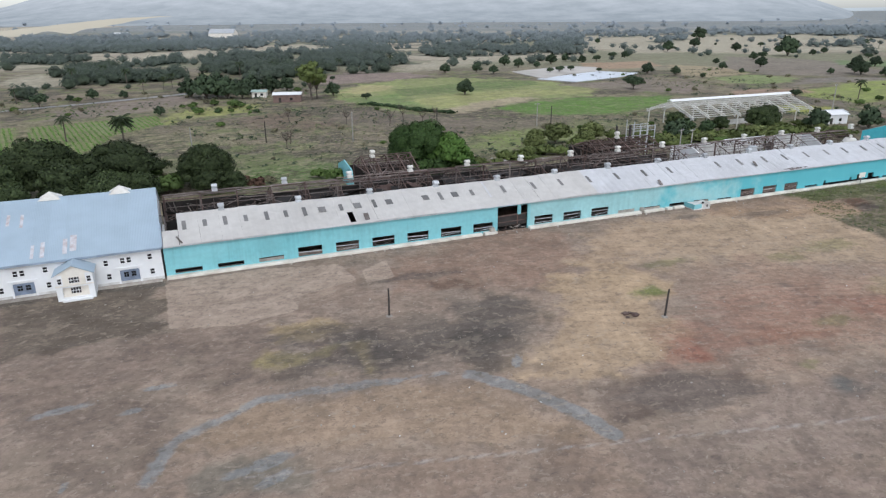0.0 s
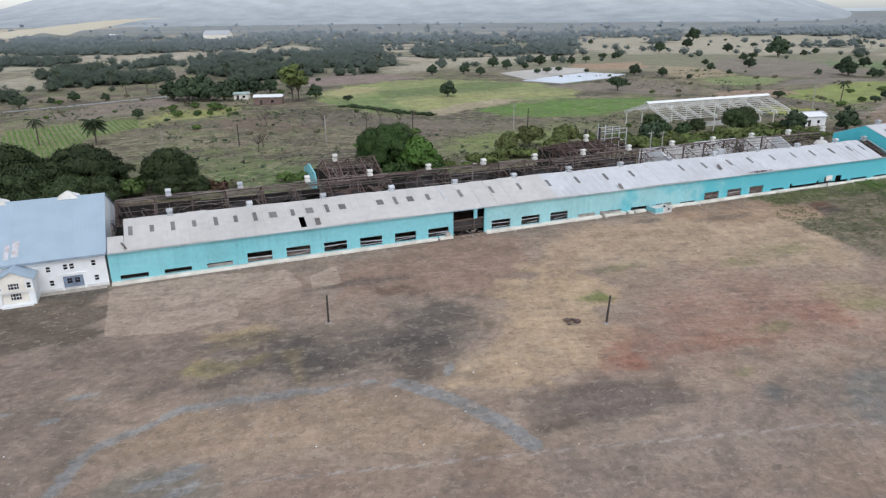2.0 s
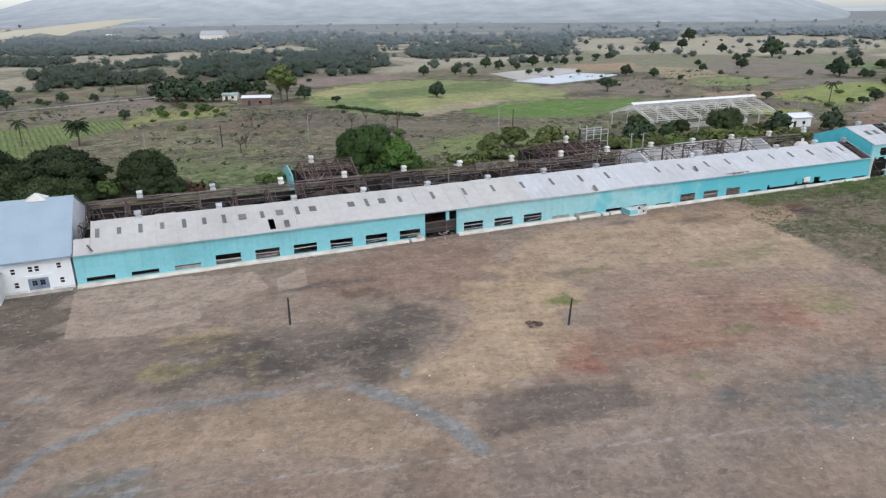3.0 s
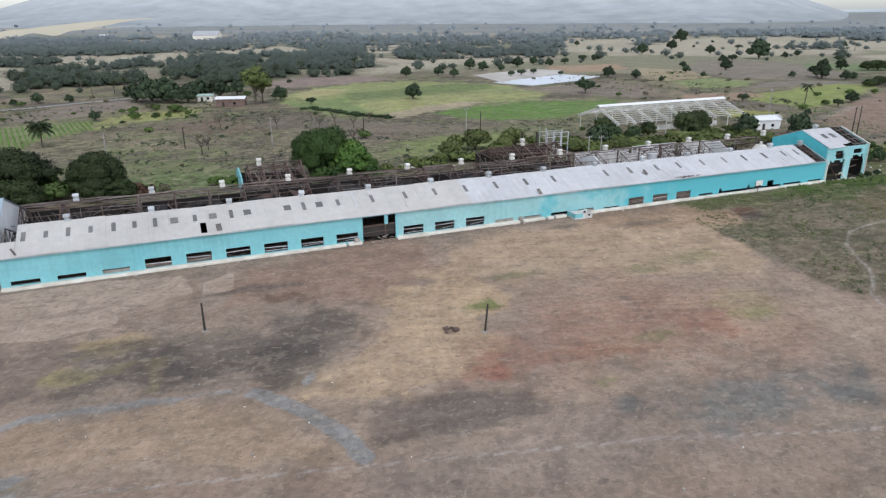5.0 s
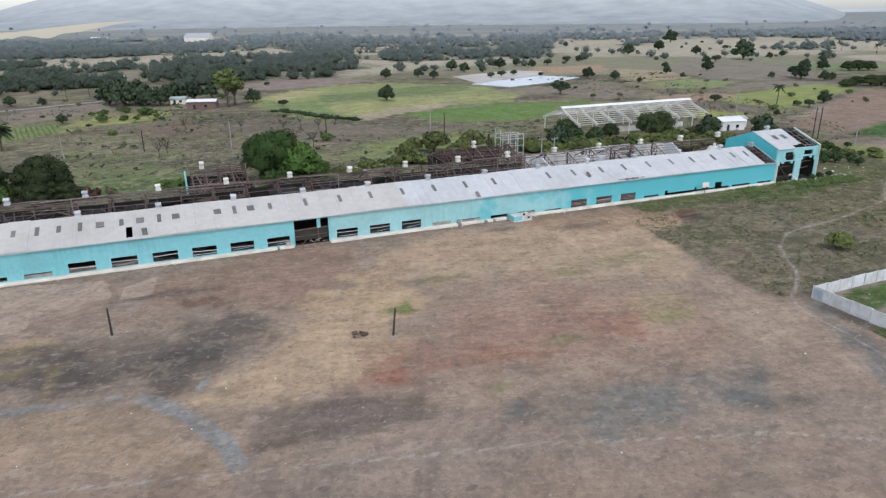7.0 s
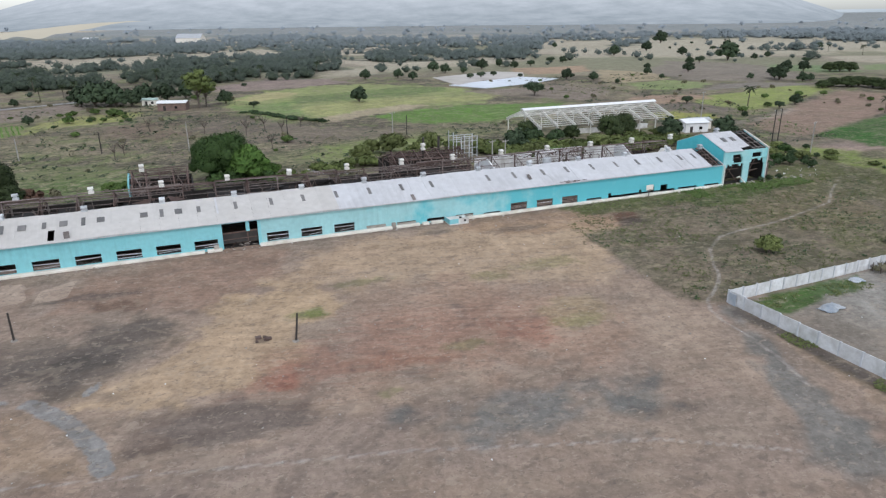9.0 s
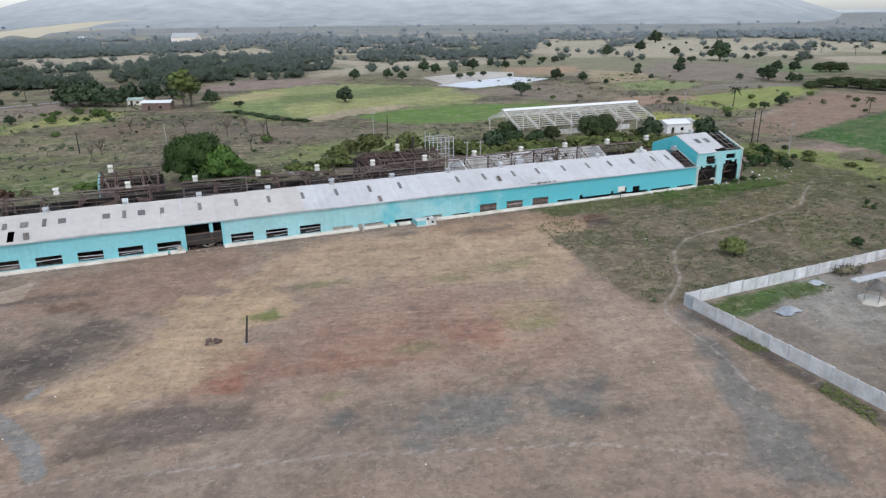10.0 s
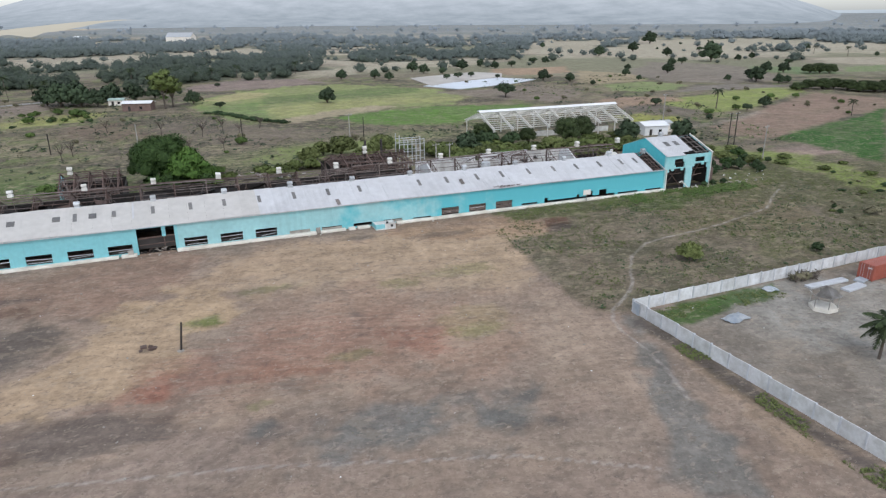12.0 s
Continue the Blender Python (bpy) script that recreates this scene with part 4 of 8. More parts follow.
def ground_material():
    m = bpy.data.materials.new("soil")
    m.use_nodes = True
    n, l = m.node_tree.nodes, m.node_tree.links
    bsdf = n["Principled BSDF"]
    bsdf.inputs["Roughness"].default_value = 0.95
    bsdf.inputs["Specular IOR Level"].default_value = 0.1
    att = n.new("ShaderNodeVertexColor")
    att.layer_name = "soil"
    geo = n.new("ShaderNodeNewGeometry")
    last, heights = att.outputs["Color"], []
    # soils with broken edges over the base soil
    edge = []
    for scale, squash in ((0.75, (1, 1, 1)), (0.32, (0.5, 1.2, 1)), (1.0, (7.0, 0.55, 1))):
        turn = n.new("ShaderNodeMapping")
        turn.inputs["Scale"].default_value = squash
        turn.inputs["Rotation"].default_value = (0, 0, 0.24)
        if squash[0] > 2:
            turn.vector_type = "TEXTURE"
            turn.inputs["Rotation"].default_value = (0, 0, -0.28)
        l.new(geo.outputs["Position"], turn.inputs["Vector"])
        tex = n.new("ShaderNodeTexNoise")
        tex.inputs["Scale"].default_value, tex.inputs["Detail"].default_value, tex.inputs["Roughness"].default_value = scale, 9, 0.68
        l.new(turn.outputs["Vector"], tex.inputs["Vector"])
        edge.append(tex.outputs["Fac"])
    sep = []
    for name in ("marks_a", "marks_b", "marks_c"):
        layer = n.new("ShaderNodeVertexColor")
        layer.layer_name = name
        split = n.new("ShaderNodeSeparateColor")
        l.new(layer.outputs["Color"], split.inputs["Color"])
        sep.append(split.outputs)
    channel = [sep[0][0], sep[0][1], sep[0][2], sep[1][0], sep[1][1], sep[2][0], sep[2][1], sep[2][2]]
    for source, rgb, wobble, ragged, blur, full in (
            (channel[2], (0.385, 0.285, 0.205), edge[1], 1.8, 0.3, 0.25), (channel[3], (0.265, 0.14, 0.105), edge[2], 2.8, 0.22, 0.36), (channel[4], (0.155, 0.128, 0.11), edge[2], 2.6, 0.25, 0.6),
            (channel[1], (0.082, 0.074, 0.068), edge[1], 2.4, 0.3, 0.5), (channel[0], (0.37, 0.29, 0.228), edge[0], 0.7, 0.07, 0.75), (channel[5], (0.145, 0.16, 0.06), edge[0], 2.6, 0.35, 0.42),
            (channel[6], (0.235, 0.238, 0.232), edge[0], 1.0, 0.14, 0.8), (channel[7], (0.37, 0.335, 0.30), edge[0], 0.45, 0.14, 0.7)):
        push = n.new("ShaderNodeMath")
        push.operation = "MULTIPLY_ADD"
        push.inputs[1].default_value, push.inputs[2].default_value = ragged, -0.5 * ragged
        l.new(wobble, push.inputs[0])
        total = n.new("ShaderNodeMath")
        total.operation = "ADD"
        l.new(push.outputs["Value"], total.inputs[0])
        l.new(source, total.inputs[1])
        gate = n.new("ShaderNodeMapRange")
        gate.interpolation_type = "SMOOTHSTEP"
        gate.inputs["From Min"].default_value, gate.inputs["From Max"].default_value, gate.inputs["To Max"].default_value = 0.5 - blur, 0.5 + blur, full
        l.new(total.outputs["Value"], gate.inputs["Value"])
        only = n.new("ShaderNodeMath")
        only.operation = "MULTIPLY"
        some = n.new("ShaderNodeMapRange")
        some.inputs["From Min"].default_value, some.inputs["From Max"].default_value = 0.0, 0.12
        l.new(source, some.inputs["Value"])
        l.new(gate.outputs["Result"], only.inputs[0])
        l.new(some.outputs["Result"], only.inputs[1])
        over = n.new("ShaderNodeMix")
        over.data_type = "RGBA"
        over.inputs["B"].default_value = (*rgb, 1)
        l.new(last, over.inputs["A"])
        l.new(only.outputs["Value"], over.inputs["Factor"])
        last = over.outputs["Result"]
    for scale, low, high, squash in ((0.16, 0.93, 1.07, (0.7, 1, 1)), (0.45, 0.92, 1.075, (0.8, 1, 1)), (1.3, 0.91, 1.08, (1, 1, 1)), (4.5, 0.96, 1.04, (1, 1, 1))):
        turn = n.new("ShaderNodeMapping")
        turn.inputs["Scale"].default_value = squash
        turn.inputs["Rotation"].default_value = (0, 0, 0.24)
        l.new(geo.outputs["Position"], turn.inputs["Vector"])
        tex = n.new("ShaderNodeTexNoise")
        tex.inputs["Scale"].default_value, tex.inputs["Detail"].default_value = scale, 6
        tex.inputs["Roughness"].default_value, tex.inputs["Distortion"].default_value = 0.6, 0.2
        l.new(turn.outputs["Vector"], tex.inputs["Vector"])
        rng = n.new("ShaderNodeMapRange")
        rng.inputs["From Min"].default_value, rng.inputs["From Max"].default_value = 0.42, 0.58
        rng.inputs["To Min"].default_value, rng.inputs["To Max"].default_value = low, high
        l.new(tex.outputs["Fac"], rng.inputs["Value"])
        hsv = n.new("ShaderNodeHueSaturation")
        l.new(rng.outputs["Result"], hsv.inputs["Value"])
        l.new(last, hsv.inputs["Color"])
        last = hsv.outputs["Color"]
        heights.append(tex.outputs["Fac"])
    # long scrapes left by grading and driving, in two directions
    for angle, length, width, low, high in ((-0.28, 11.0, 0.9, 0.94, 1.055), (1.2, 9.0, 0.8, 0.965, 1.035)):
        turn = n.new("ShaderNodeMapping")
        turn.vector_type = "TEXTURE"
        turn.inputs["Rotation"].default_value = (0, 0, angle)
        turn.inputs["Scale"].default_value = (length, width, 1)
        l.new(geo.outputs["Position"], turn.inputs["Vector"])
        tex = n.new("ShaderNodeTexNoise")
        tex.inputs["Scale"].default_value, tex.inputs["Detail"].default_value, tex.inputs["Roughness"].default_value, tex.inputs["Distortion"].default_value = 1.0, 6, 0.62, 0.25
        l.new(turn.outputs["Vector"], tex.inputs["Vector"])
        rng = n.new("ShaderNodeMapRange")
        rng.inputs["From Min"].default_value, rng.inputs["From Max"].default_value = 0.36, 0.64
        rng.inputs["To Min"].default_value, rng.inputs["To Max"].default_value = low, high
        l.new(tex.outputs["Fac"], rng.inputs["Value"])
        hsv = n.new("ShaderNodeHueSaturation")
        l.new(rng.outputs["Result"], hsv.inputs["Value"])
        l.new(last, hsv.inputs["Color"])
        last = hsv.outputs["Color"]
    # crisp flecks of straw and bare dark earth
    for scale, seed, low, high, rgb, full in ((0.35, 3.0, 0.56, 0.60, (0.36, 0.29, 0.22), 0.22), (0.42, 17.0, 0.565, 0.60, (0.135, 0.11, 0.095), 0.24), (1.1, 52.0, 0.59, 0.62, (0.40, 0.33, 0.26), 0.30), (1.2, 66.0, 0.59, 0.62, (0.12, 0.098, 0.084), 0.36), (2.6, 31.0, 0.61, 0.65, (0.105, 0.088, 0.076), 0.42), (2.4, 45.0, 0.62, 0.66, (0.44, 0.38, 0.31), 0.3)):
        turn = n.new("ShaderNodeMapping")
        turn.inputs["Location"].default_value = (seed, seed * 2, 0)
        turn.inputs["Scale"].default_value = (0.7, 1, 1)
        turn.inputs["Rotation"].default_value = (0, 0, 0.24)
        l.new(geo.outputs["Position"], turn.inputs["Vector"])
        tex = n.new("ShaderNodeTexNoise")
        tex.inputs["Scale"].default_value, tex.inputs["Detail"].default_value, tex.inputs["Roughness"].default_value, tex.inputs["Distortion"].default_value = scale, 8, 0.6, 0.5
        l.new(turn.outputs["Vector"], tex.inputs["Vector"])
        gate = n.new("ShaderNodeMapRange")
        gate.inputs["From Min"].default_value, gate.inputs["From Max"].default_value, gate.inputs["To Max"].default_value = low, high, full
        l.new(tex.outputs["Fac"], gate.inputs["Value"])
        over = n.new("ShaderNodeMix")
        over.data_type = "RGBA"
        over.inputs["B"].default_value = (*rgb, 1)
        l.new(last, over.inputs["A"])
        l.new(gate.outputs["Result"], over.inputs["Factor"])
        last = over.outputs["Result"]
    # scrubby tussocks on the rough land
    for scale, seed, low, high, rgb, full in ((0.35, 61.0, 0.52, 0.60, (0.075, 0.075, 0.046), 0.85), (0.45, 75.0, 0.55, 0.62, (0.32, 0.28, 0.18), 0.85), (0.8, 88.0, 0.56, 0.63, (0.05, 0.055, 0.032), 0.85), (0.3, 93.0, 0.58, 0.64, (0.16, 0.19, 0.075), 0.3), (1.5, 121.0, 0.55, 0.62, (0.055, 0.058, 0.034), 0.7), (1.2, 133.0, 0.56, 0.63, (0.27, 0.235, 0.165), 0.7)):
        turn = n.new("ShaderNodeMapping")
        turn.inputs["Location"].default_value = (seed, seed * 2, 0)
        turn.inputs["Scale"].default_value = (0.7, 1, 1)
        l.new(geo.outputs["Position"], turn.inputs["Vector"])
        tex = n.new("ShaderNodeTexNoise")
        tex.inputs["Scale"].default_value, tex.inputs["Detail"].default_value, tex.inputs["Roughness"].default_value = scale, 6, 0.7
        l.new(turn.outputs["Vector"], tex.inputs["Vector"])
        gate = n.new("ShaderNodeMapRange")
        gate.inputs["From Min"].default_value, gate.inputs["From Max"].default_value, gate.inputs["To Max"].default_value = low, high, full
        l.new(tex.outputs["Fac"], gate.inputs["Value"])
        only = n.new("ShaderNodeMath")
        only.operation = "MULTIPLY"
        l.new(gate.outputs["Result"], only.inputs[0])
        l.new(sep[1][2], only.inputs[1])
        over = n.new("ShaderNodeMix")
        over.data_type = "RGBA"
        over.inputs["B"].default_value = (*rgb, 1)
        l.new(last, over.inputs["A"])
        l.new(only.outputs["Value"], over.inputs["Factor"])
        last = over.outputs["Result"]
    l.new(last, bsdf.inputs["Base Color"])
    bp = n.new("ShaderNodeBump")
    bp.inputs["Strength"].default_value, bp.inputs["Distance"].default_value = 0.6, 0.12
    l.new(heights[1], bp.inputs["Height"])
    l.new(bp.outputs["Normal"], bsdf.inputs["Normal"])
    return m


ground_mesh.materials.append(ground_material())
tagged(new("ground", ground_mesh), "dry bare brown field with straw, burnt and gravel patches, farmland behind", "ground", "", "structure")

# hills in the haze, shaped to fit the camera's view: low at both ends, highest in the middle
bm = bmesh.new()
ring = []
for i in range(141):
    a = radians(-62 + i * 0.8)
    # column of the camera's view, by which the hill's ends are set
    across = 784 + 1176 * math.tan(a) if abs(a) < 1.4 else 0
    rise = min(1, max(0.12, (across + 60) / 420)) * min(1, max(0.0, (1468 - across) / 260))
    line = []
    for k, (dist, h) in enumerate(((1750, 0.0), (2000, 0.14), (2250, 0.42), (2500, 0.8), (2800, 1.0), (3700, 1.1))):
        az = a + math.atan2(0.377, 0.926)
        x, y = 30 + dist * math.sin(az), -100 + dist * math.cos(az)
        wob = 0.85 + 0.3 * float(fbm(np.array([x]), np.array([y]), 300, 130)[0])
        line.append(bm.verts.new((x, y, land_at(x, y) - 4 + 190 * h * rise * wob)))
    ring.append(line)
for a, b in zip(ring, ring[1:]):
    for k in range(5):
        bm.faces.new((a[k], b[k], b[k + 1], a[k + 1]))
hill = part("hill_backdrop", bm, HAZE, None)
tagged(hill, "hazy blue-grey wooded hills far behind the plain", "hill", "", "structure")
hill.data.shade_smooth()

# bare straw-coloured spur before the hills, shaped to fit the camera's view
bm = bmesh.new()
prev = None
for i in range(41):
    k = i / 40
    u = (-0.76 + 0.324 * k) * 1000
    rise = smooth(np.array([k]), -0.1, 0.95)[0]
    top = 8 + 23 * rise + 0.8 * noise.noise(Vector((i * 0.31, 0, 0)))
    deep = max(0.4, (10 + 5 * k) * min(1, (1 - k) / 0.3) * (1 + 0.5 * noise.noise(Vector((i * 0.23, 4, 0)))))
    cur = []
    for q in range(5):
        v = 1010 + q * 16
        x, y = 30 + u * 0.926 + v * 0.377, -100 - u * 0.377 + v * 0.926
        cur.append(bm.verts.new((x, y, top - deep * (1 - q / 4) ** 1.5)))
    if prev:
        for q in range(4):
            bm.faces.new((prev[q], cur[q], cur[q + 1], prev[q + 1]))
    prev = cur
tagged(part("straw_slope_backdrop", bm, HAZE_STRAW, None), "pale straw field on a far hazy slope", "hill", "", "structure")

# hazy edge of the plain beyond
bm = bmesh.new()
prev = None
for i in range(101):
    a = radians(-60 + i * 1.2) + math.atan2(0.377, 0.926)
    cur = []
    for dist, z in ((4000, 10), (4300, 36), (4600, 40 + 8 * noise.noise(Vector((i * 0.21, 3, 0))))):
        cur.append(bm.verts.new((30 + dist * math.sin(a), -100 + dist * math.cos(a), z)))
    if prev:
        for k in range(2):
            bm.faces.new((prev[k], cur[k], cur[k + 1], prev[k + 1]))
    prev = cur
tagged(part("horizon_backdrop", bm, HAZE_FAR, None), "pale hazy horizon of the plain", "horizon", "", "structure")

# ---- the long turquoise shed ----
EAVE, RIDGE_Y, RIDGE_Z, BAY = 4.62, 6.7, 7.35, 5.87
shed = thing("factory_shed", "long derelict turquoise factory shed with pale sheet roof", "factory", pose(0, 0, 0))
openings = []
for i in range(22):
    if i == 9:
        openings.append((52.7, 58.5, -0.1, 4.37))
        continue
    x0 = 1.2 + BAY * i
    z0, z1 = (0.42, 1.95)
    if i < 3:
        z0, z1 = 0.45, 1.12
    elif i == 13:
        z0, z1 = 0.35, 0.95
    elif i in (14, 15, 16):
        z0, z1 = 0.25, 0.88
    elif i == 17:
        z0, z1 = 0.1, 0.62
    elif i in (18, 19, 20):
        z0, z1 = 0.2, 1.85
    elif i == 21:
        z0, z1 = 0.35, 0.8
    openings.append((x0, x0 + 3.7, z0, z1))
openings += [(129.8, 130.6, 0.2, 1.35), (130.6, 137.6, 0.2, 0.8), (137.6, 138.3, 0.2, 1.3), (138.3, 139.8, 0.2, 0.75), (139.8, 141.6, 0.2, 1.75), (141.6, 143.2, 0.2, 0.7),
             (143.2, 145.1, 0.2, 1.8), (145.1, 147.2, 0.2, 0.75), (148.0, 153.3, 0.3, 0.72), (155.3, 159.6, 0.25, 0.68)]


def pierced_wall(x0, x1, y0, y1, z0, z1, holes):
    """A wall along x with rectangular holes through it."""
    bm = bmesh.new()
    at = x0
    for a, b, c, d in sorted(holes):
        if a > at + 0.001:
            box(bm, at, a, y0, y1, z0, z1)
        if c > z0 + 0.001:
            box(bm, a, b, y0, y1, z0, c)
        if d < z1 - 0.001:
            box(bm, a, b, y0, y1, d, z1)
        at = b
    if at < x1 - 0.001:
        box(bm, at, x1, y0, y1, z0, z1)
    bmesh.ops.remove_doubles(bm, verts=bm.verts, dist=0.0005)
    return bm


for wa, wb, paint in ((0, 29.5, M_TEAL), (29.5, 59.0, M_TEAL), (59.0, 82.4, M_TEAL_COATS), (82.4, 129.7, M_TEAL_COATS), (129.7, 160, M_TEAL_COATS)):
    part("front_wall", pierced_wall(wa, wb, 0, 0.3, -0.25, EAVE, [h for h in openings if wa <= h[0] < wb]), paint, shed, "faded turquoise painted wall with patchy repainting")
rng = random.Random(4)
# plinth of short weathered lengths, missing at the gate
spans = [(0, 49.6), (50.0, 52.4), (58.6, 82.2), (83.0, 87.6), (88.2, 89.4), (89.9, 92.2), (97.5, 160)]
for a, b in spans:
    n_seg = max(1, round((b - a) / 5.87))
    for k in range(n_seg):
        xa, xb = a + (b - a) * k / n_seg, a + (b - a) * (k + 1) / n_seg
        bm = bmesh.new()
        top, out = 0.38 + rng.uniform(-0.05, 0.05), -0.85 + rng.uniform(-0.1, 0.08)
        prism(bm, [(0.0, -0.35), (out, -0.35), (out, top - 0.12), (out + 0.1, top), (0.0, top)], xa + 0.01, xb - 0.01)
        bmesh.ops.bevel(bm, geom=bm.edges[:], offset=0.03, segments=1, affect="EDGES")
        part("plinth", bm, M_PLINTH, shed)
# rails, broken blocks and dark frames inside the window openings
for i, (a, b, c, d) in enumerate(openings[:22]):
    if i == 9:
        continue
    bm = bmesh.new()
    if d - c > 1.2:
        z = c + (d - c) * rng.uniform(0.4, 0.6)
        beam(bm, (a, 0.2, z + rng.uniform(-0.1, 0.1)), (b, 0.2, z + rng.uniform(-0.1, 0.1)), 0.08, 0.12)
        if rng.random() < 0.6:
            beam(bm, (a + rng.uniform(0, 1.5), 0.25, c + 0.25), (b, 0.3, c + rng.uniform(0.15, 0.6)), 0.07, 0.08)
        part("window_rail", bm, M_GALV, shed, "bent pale rail")
        bm = bmesh.new()
        step = (b - a) / 5
        for q in range(5):
            box(bm, a + step * q, a + step * (q + 0.97), 0.55, 0.7, c - 0.2, c + (d - c) * rng.uniform(0.0, 0.36))
        # infill coloured dark, so that the openings look unlit inside
        part("infill", bm, M_SHUTTER, shed, "broken block infill, darkened to stand for the black inside")
        if i in (18, 19, 20, 3, 4):
            bm = bmesh.new()
            for q in range(5 if i > 10 else 2):
                zb = c + 0.05 + q * (d - c) / 5.4
                beam(bm, (a + 0.02, 0.17, zb + 0.14 + rng.uniform(-0.05, 0.05)), (b - 0.02, 0.17, zb + 0.14 + rng.uniform(-0.05, 0.05)), 0.05, 0.17)
            part("boarding", bm, M_BOARD, shed, "weathered brown boards across the opening")
    else:
        if i in (2, 13, 14, 16):
            box(bm, a, b, 0.12, 0.28, c, d - rng.uniform(0.05, 0.2))
            part("infill", bm, M_RUBBLE, shed, "rough grey block infill")
        else:
            beam(bm, (a, 0.2, c + 0.1), (b, 0.2, c + 0.15), 0.06)
            part("window_rail", bm, M_STEEL, shed)
# gate: hanging turquoise strip, lintel, broken block
bm = boxed(56.55, 57.15, 0.02, 0.28, 2.75, 4.37)
part("gate_panel", bm, M_TEAL, shed)
bm = bmesh.new()
beam(bm, (52.7, 0.4, 2.6), (58.5, 0.4, 2.7), 0.18, 0.22)
beam(bm, (52.7, 0.6, 1.4), (58.5, 0.5, 1.5), 0.1, 0.12)
beam(bm, (56.8, 0.5, 0), (56.8, 0.5, 4.3), 0.15)
part("gate_frame", bm, M_RUST, shed)
for k in range(16):
    bm = bmesh.new()
    xa, za = 53 + 5 * rng.random(), rng.uniform(-0.05, 0.6)
    beam(bm, (xa, rng.uniform(-0.1, 0.6), za), (xa + rng.uniform(-1.2, 1.2), rng.uniform(0.0, 0.6), za + rng.uniform(-0.1, 0.5)), 0.08 + 0.12 * rng.random(), 0.06)
    part("broken_sheet", bm, (M_RUBBLE, M_RUST, M_SHUTTER)[k % 3], shed, "broken sheet fallen in the gateway")
part("gate_shutter", boxed(52.75, 58.45, 0.62, 0.68, 0.75, 2.6), M_SHUTTER, shed, "dark sagging sheet shutter")
part("gate_block", boxed(51.1, 51.9, -0.7, -0.05, -0.3, 1.05), M_RUBBLE, shed, "broken grey block pier")
part("gate_block", boxed(82.25, 82.95, -0.5, -0.02, -0.3, 1.0), M_RUBBLE, shed, "broken grey block pier")
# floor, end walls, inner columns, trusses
# near-black panel, added to close the back and keep the shed dark inside
part("partition", boxed(0.3, 159.7, 12.6, 12.75, -0.2, 4.7), M_DARK, shed, "added near-black inner panel that keeps the inside dark")
part("floor_slab", boxed(0.3, 159.7, 0.3, 25.8, -0.25, 0.02), M_FLOOR, shed, "dirty cracked concrete floor with the inner shade painted in")
bm = bmesh.new()
box(bm, 0.0, 0.3, 0.3, 12.8, -0.25, 4.3)
part("end_wall", bm, M_WHITE, shed)
col_bm = bmesh.new()
box(col_bm, -0.15, 0.15, -0.15, 0.15, 0, 4.5)
col_me = bpy.data.meshes.new("column")
col_bm.to_mesh(col_me)
col_bm.free()
col_me.materials.append(M_STEEL)


def truss_mesh(name, span, rise, webs, thick, mat):
    """A gabled steel truss over y 0..span, its feet at z 0."""
    bm = bmesh.new()
    half = span / 2
    beam(bm, (0, 0, 0), (0, half, rise), thick)
    beam(bm, (0, span, 0), (0, half, rise), thick)
    beam(bm, (0, 0, 0), (0, span, 0), thick)
    for k in range(1, webs):
        y = span * k / webs
        top = rise * (1 - abs(y - half) / half)
        beam(bm, (0, y, 0), (0, y, top), thick * 0.6)
        y2 = span * (k + (1 if y < half else -1)) / webs
        beam(bm, (0, y, top), (0, y2, 0), thick * 0.5)
    me = bpy.data.meshes.new(name)
    bm.to_mesh(me)
    bm.free()
    me.materials.append(mat)
    return me


truss_a = truss_mesh("truss", 13.0, 2.6, 6, 0.16, M_STEEL)
for k in range(28):
    x = 0.6 + BAY * k
    if x > 159.5:
        break
    shared("column", col_me, shed, pose(x, 12.9, 0))
    shared("truss", truss_a, shed, pose(x, 0.25, EAVE - 0.12))
# roof sheets: long panels, each a little off its neighbours
SLOPE = math.atan2(RIDGE_Z - EAVE, RIDGE_Y + 0.25)


def on_roof(x, s, lift=0.0):
    """A place on the front slope, s metres up from the eave."""
    return (x, -0.25 + s * math.cos(SLOPE) - lift * math.sin(SLOPE), EAVE + 0.06 + s * math.sin(SLOPE) + lift * math.cos(SLOPE))


LENGTH = math.hypot(RIDGE_Y + 0.25, RIDGE_Z - EAVE)


def sheet(bm, x0, x1, s0, s1, lift, thick=0.05):
    lo = [on_roof(x0, s0, lift), on_roof(x1, s0, lift), on_roof(x1, s1, lift), on_roof(x0, s1, lift)]
    hi = [on_roof(x0, s0, lift + thick), on_roof(x1, s0, lift + thick), on_roof(x1, s1, lift + thick), on_roof(x0, s1, lift + thick)]
    a, b = [bm.verts.new(p) for p in lo], [bm.verts.new(p) for p in hi]
    bm.faces.new(a[::-1])
    bm.faces.new(b)
    for k in range(4):
        bm.faces.new((a[k], a[(k + 1) % 4], b[(k + 1) % 4], b[k]))


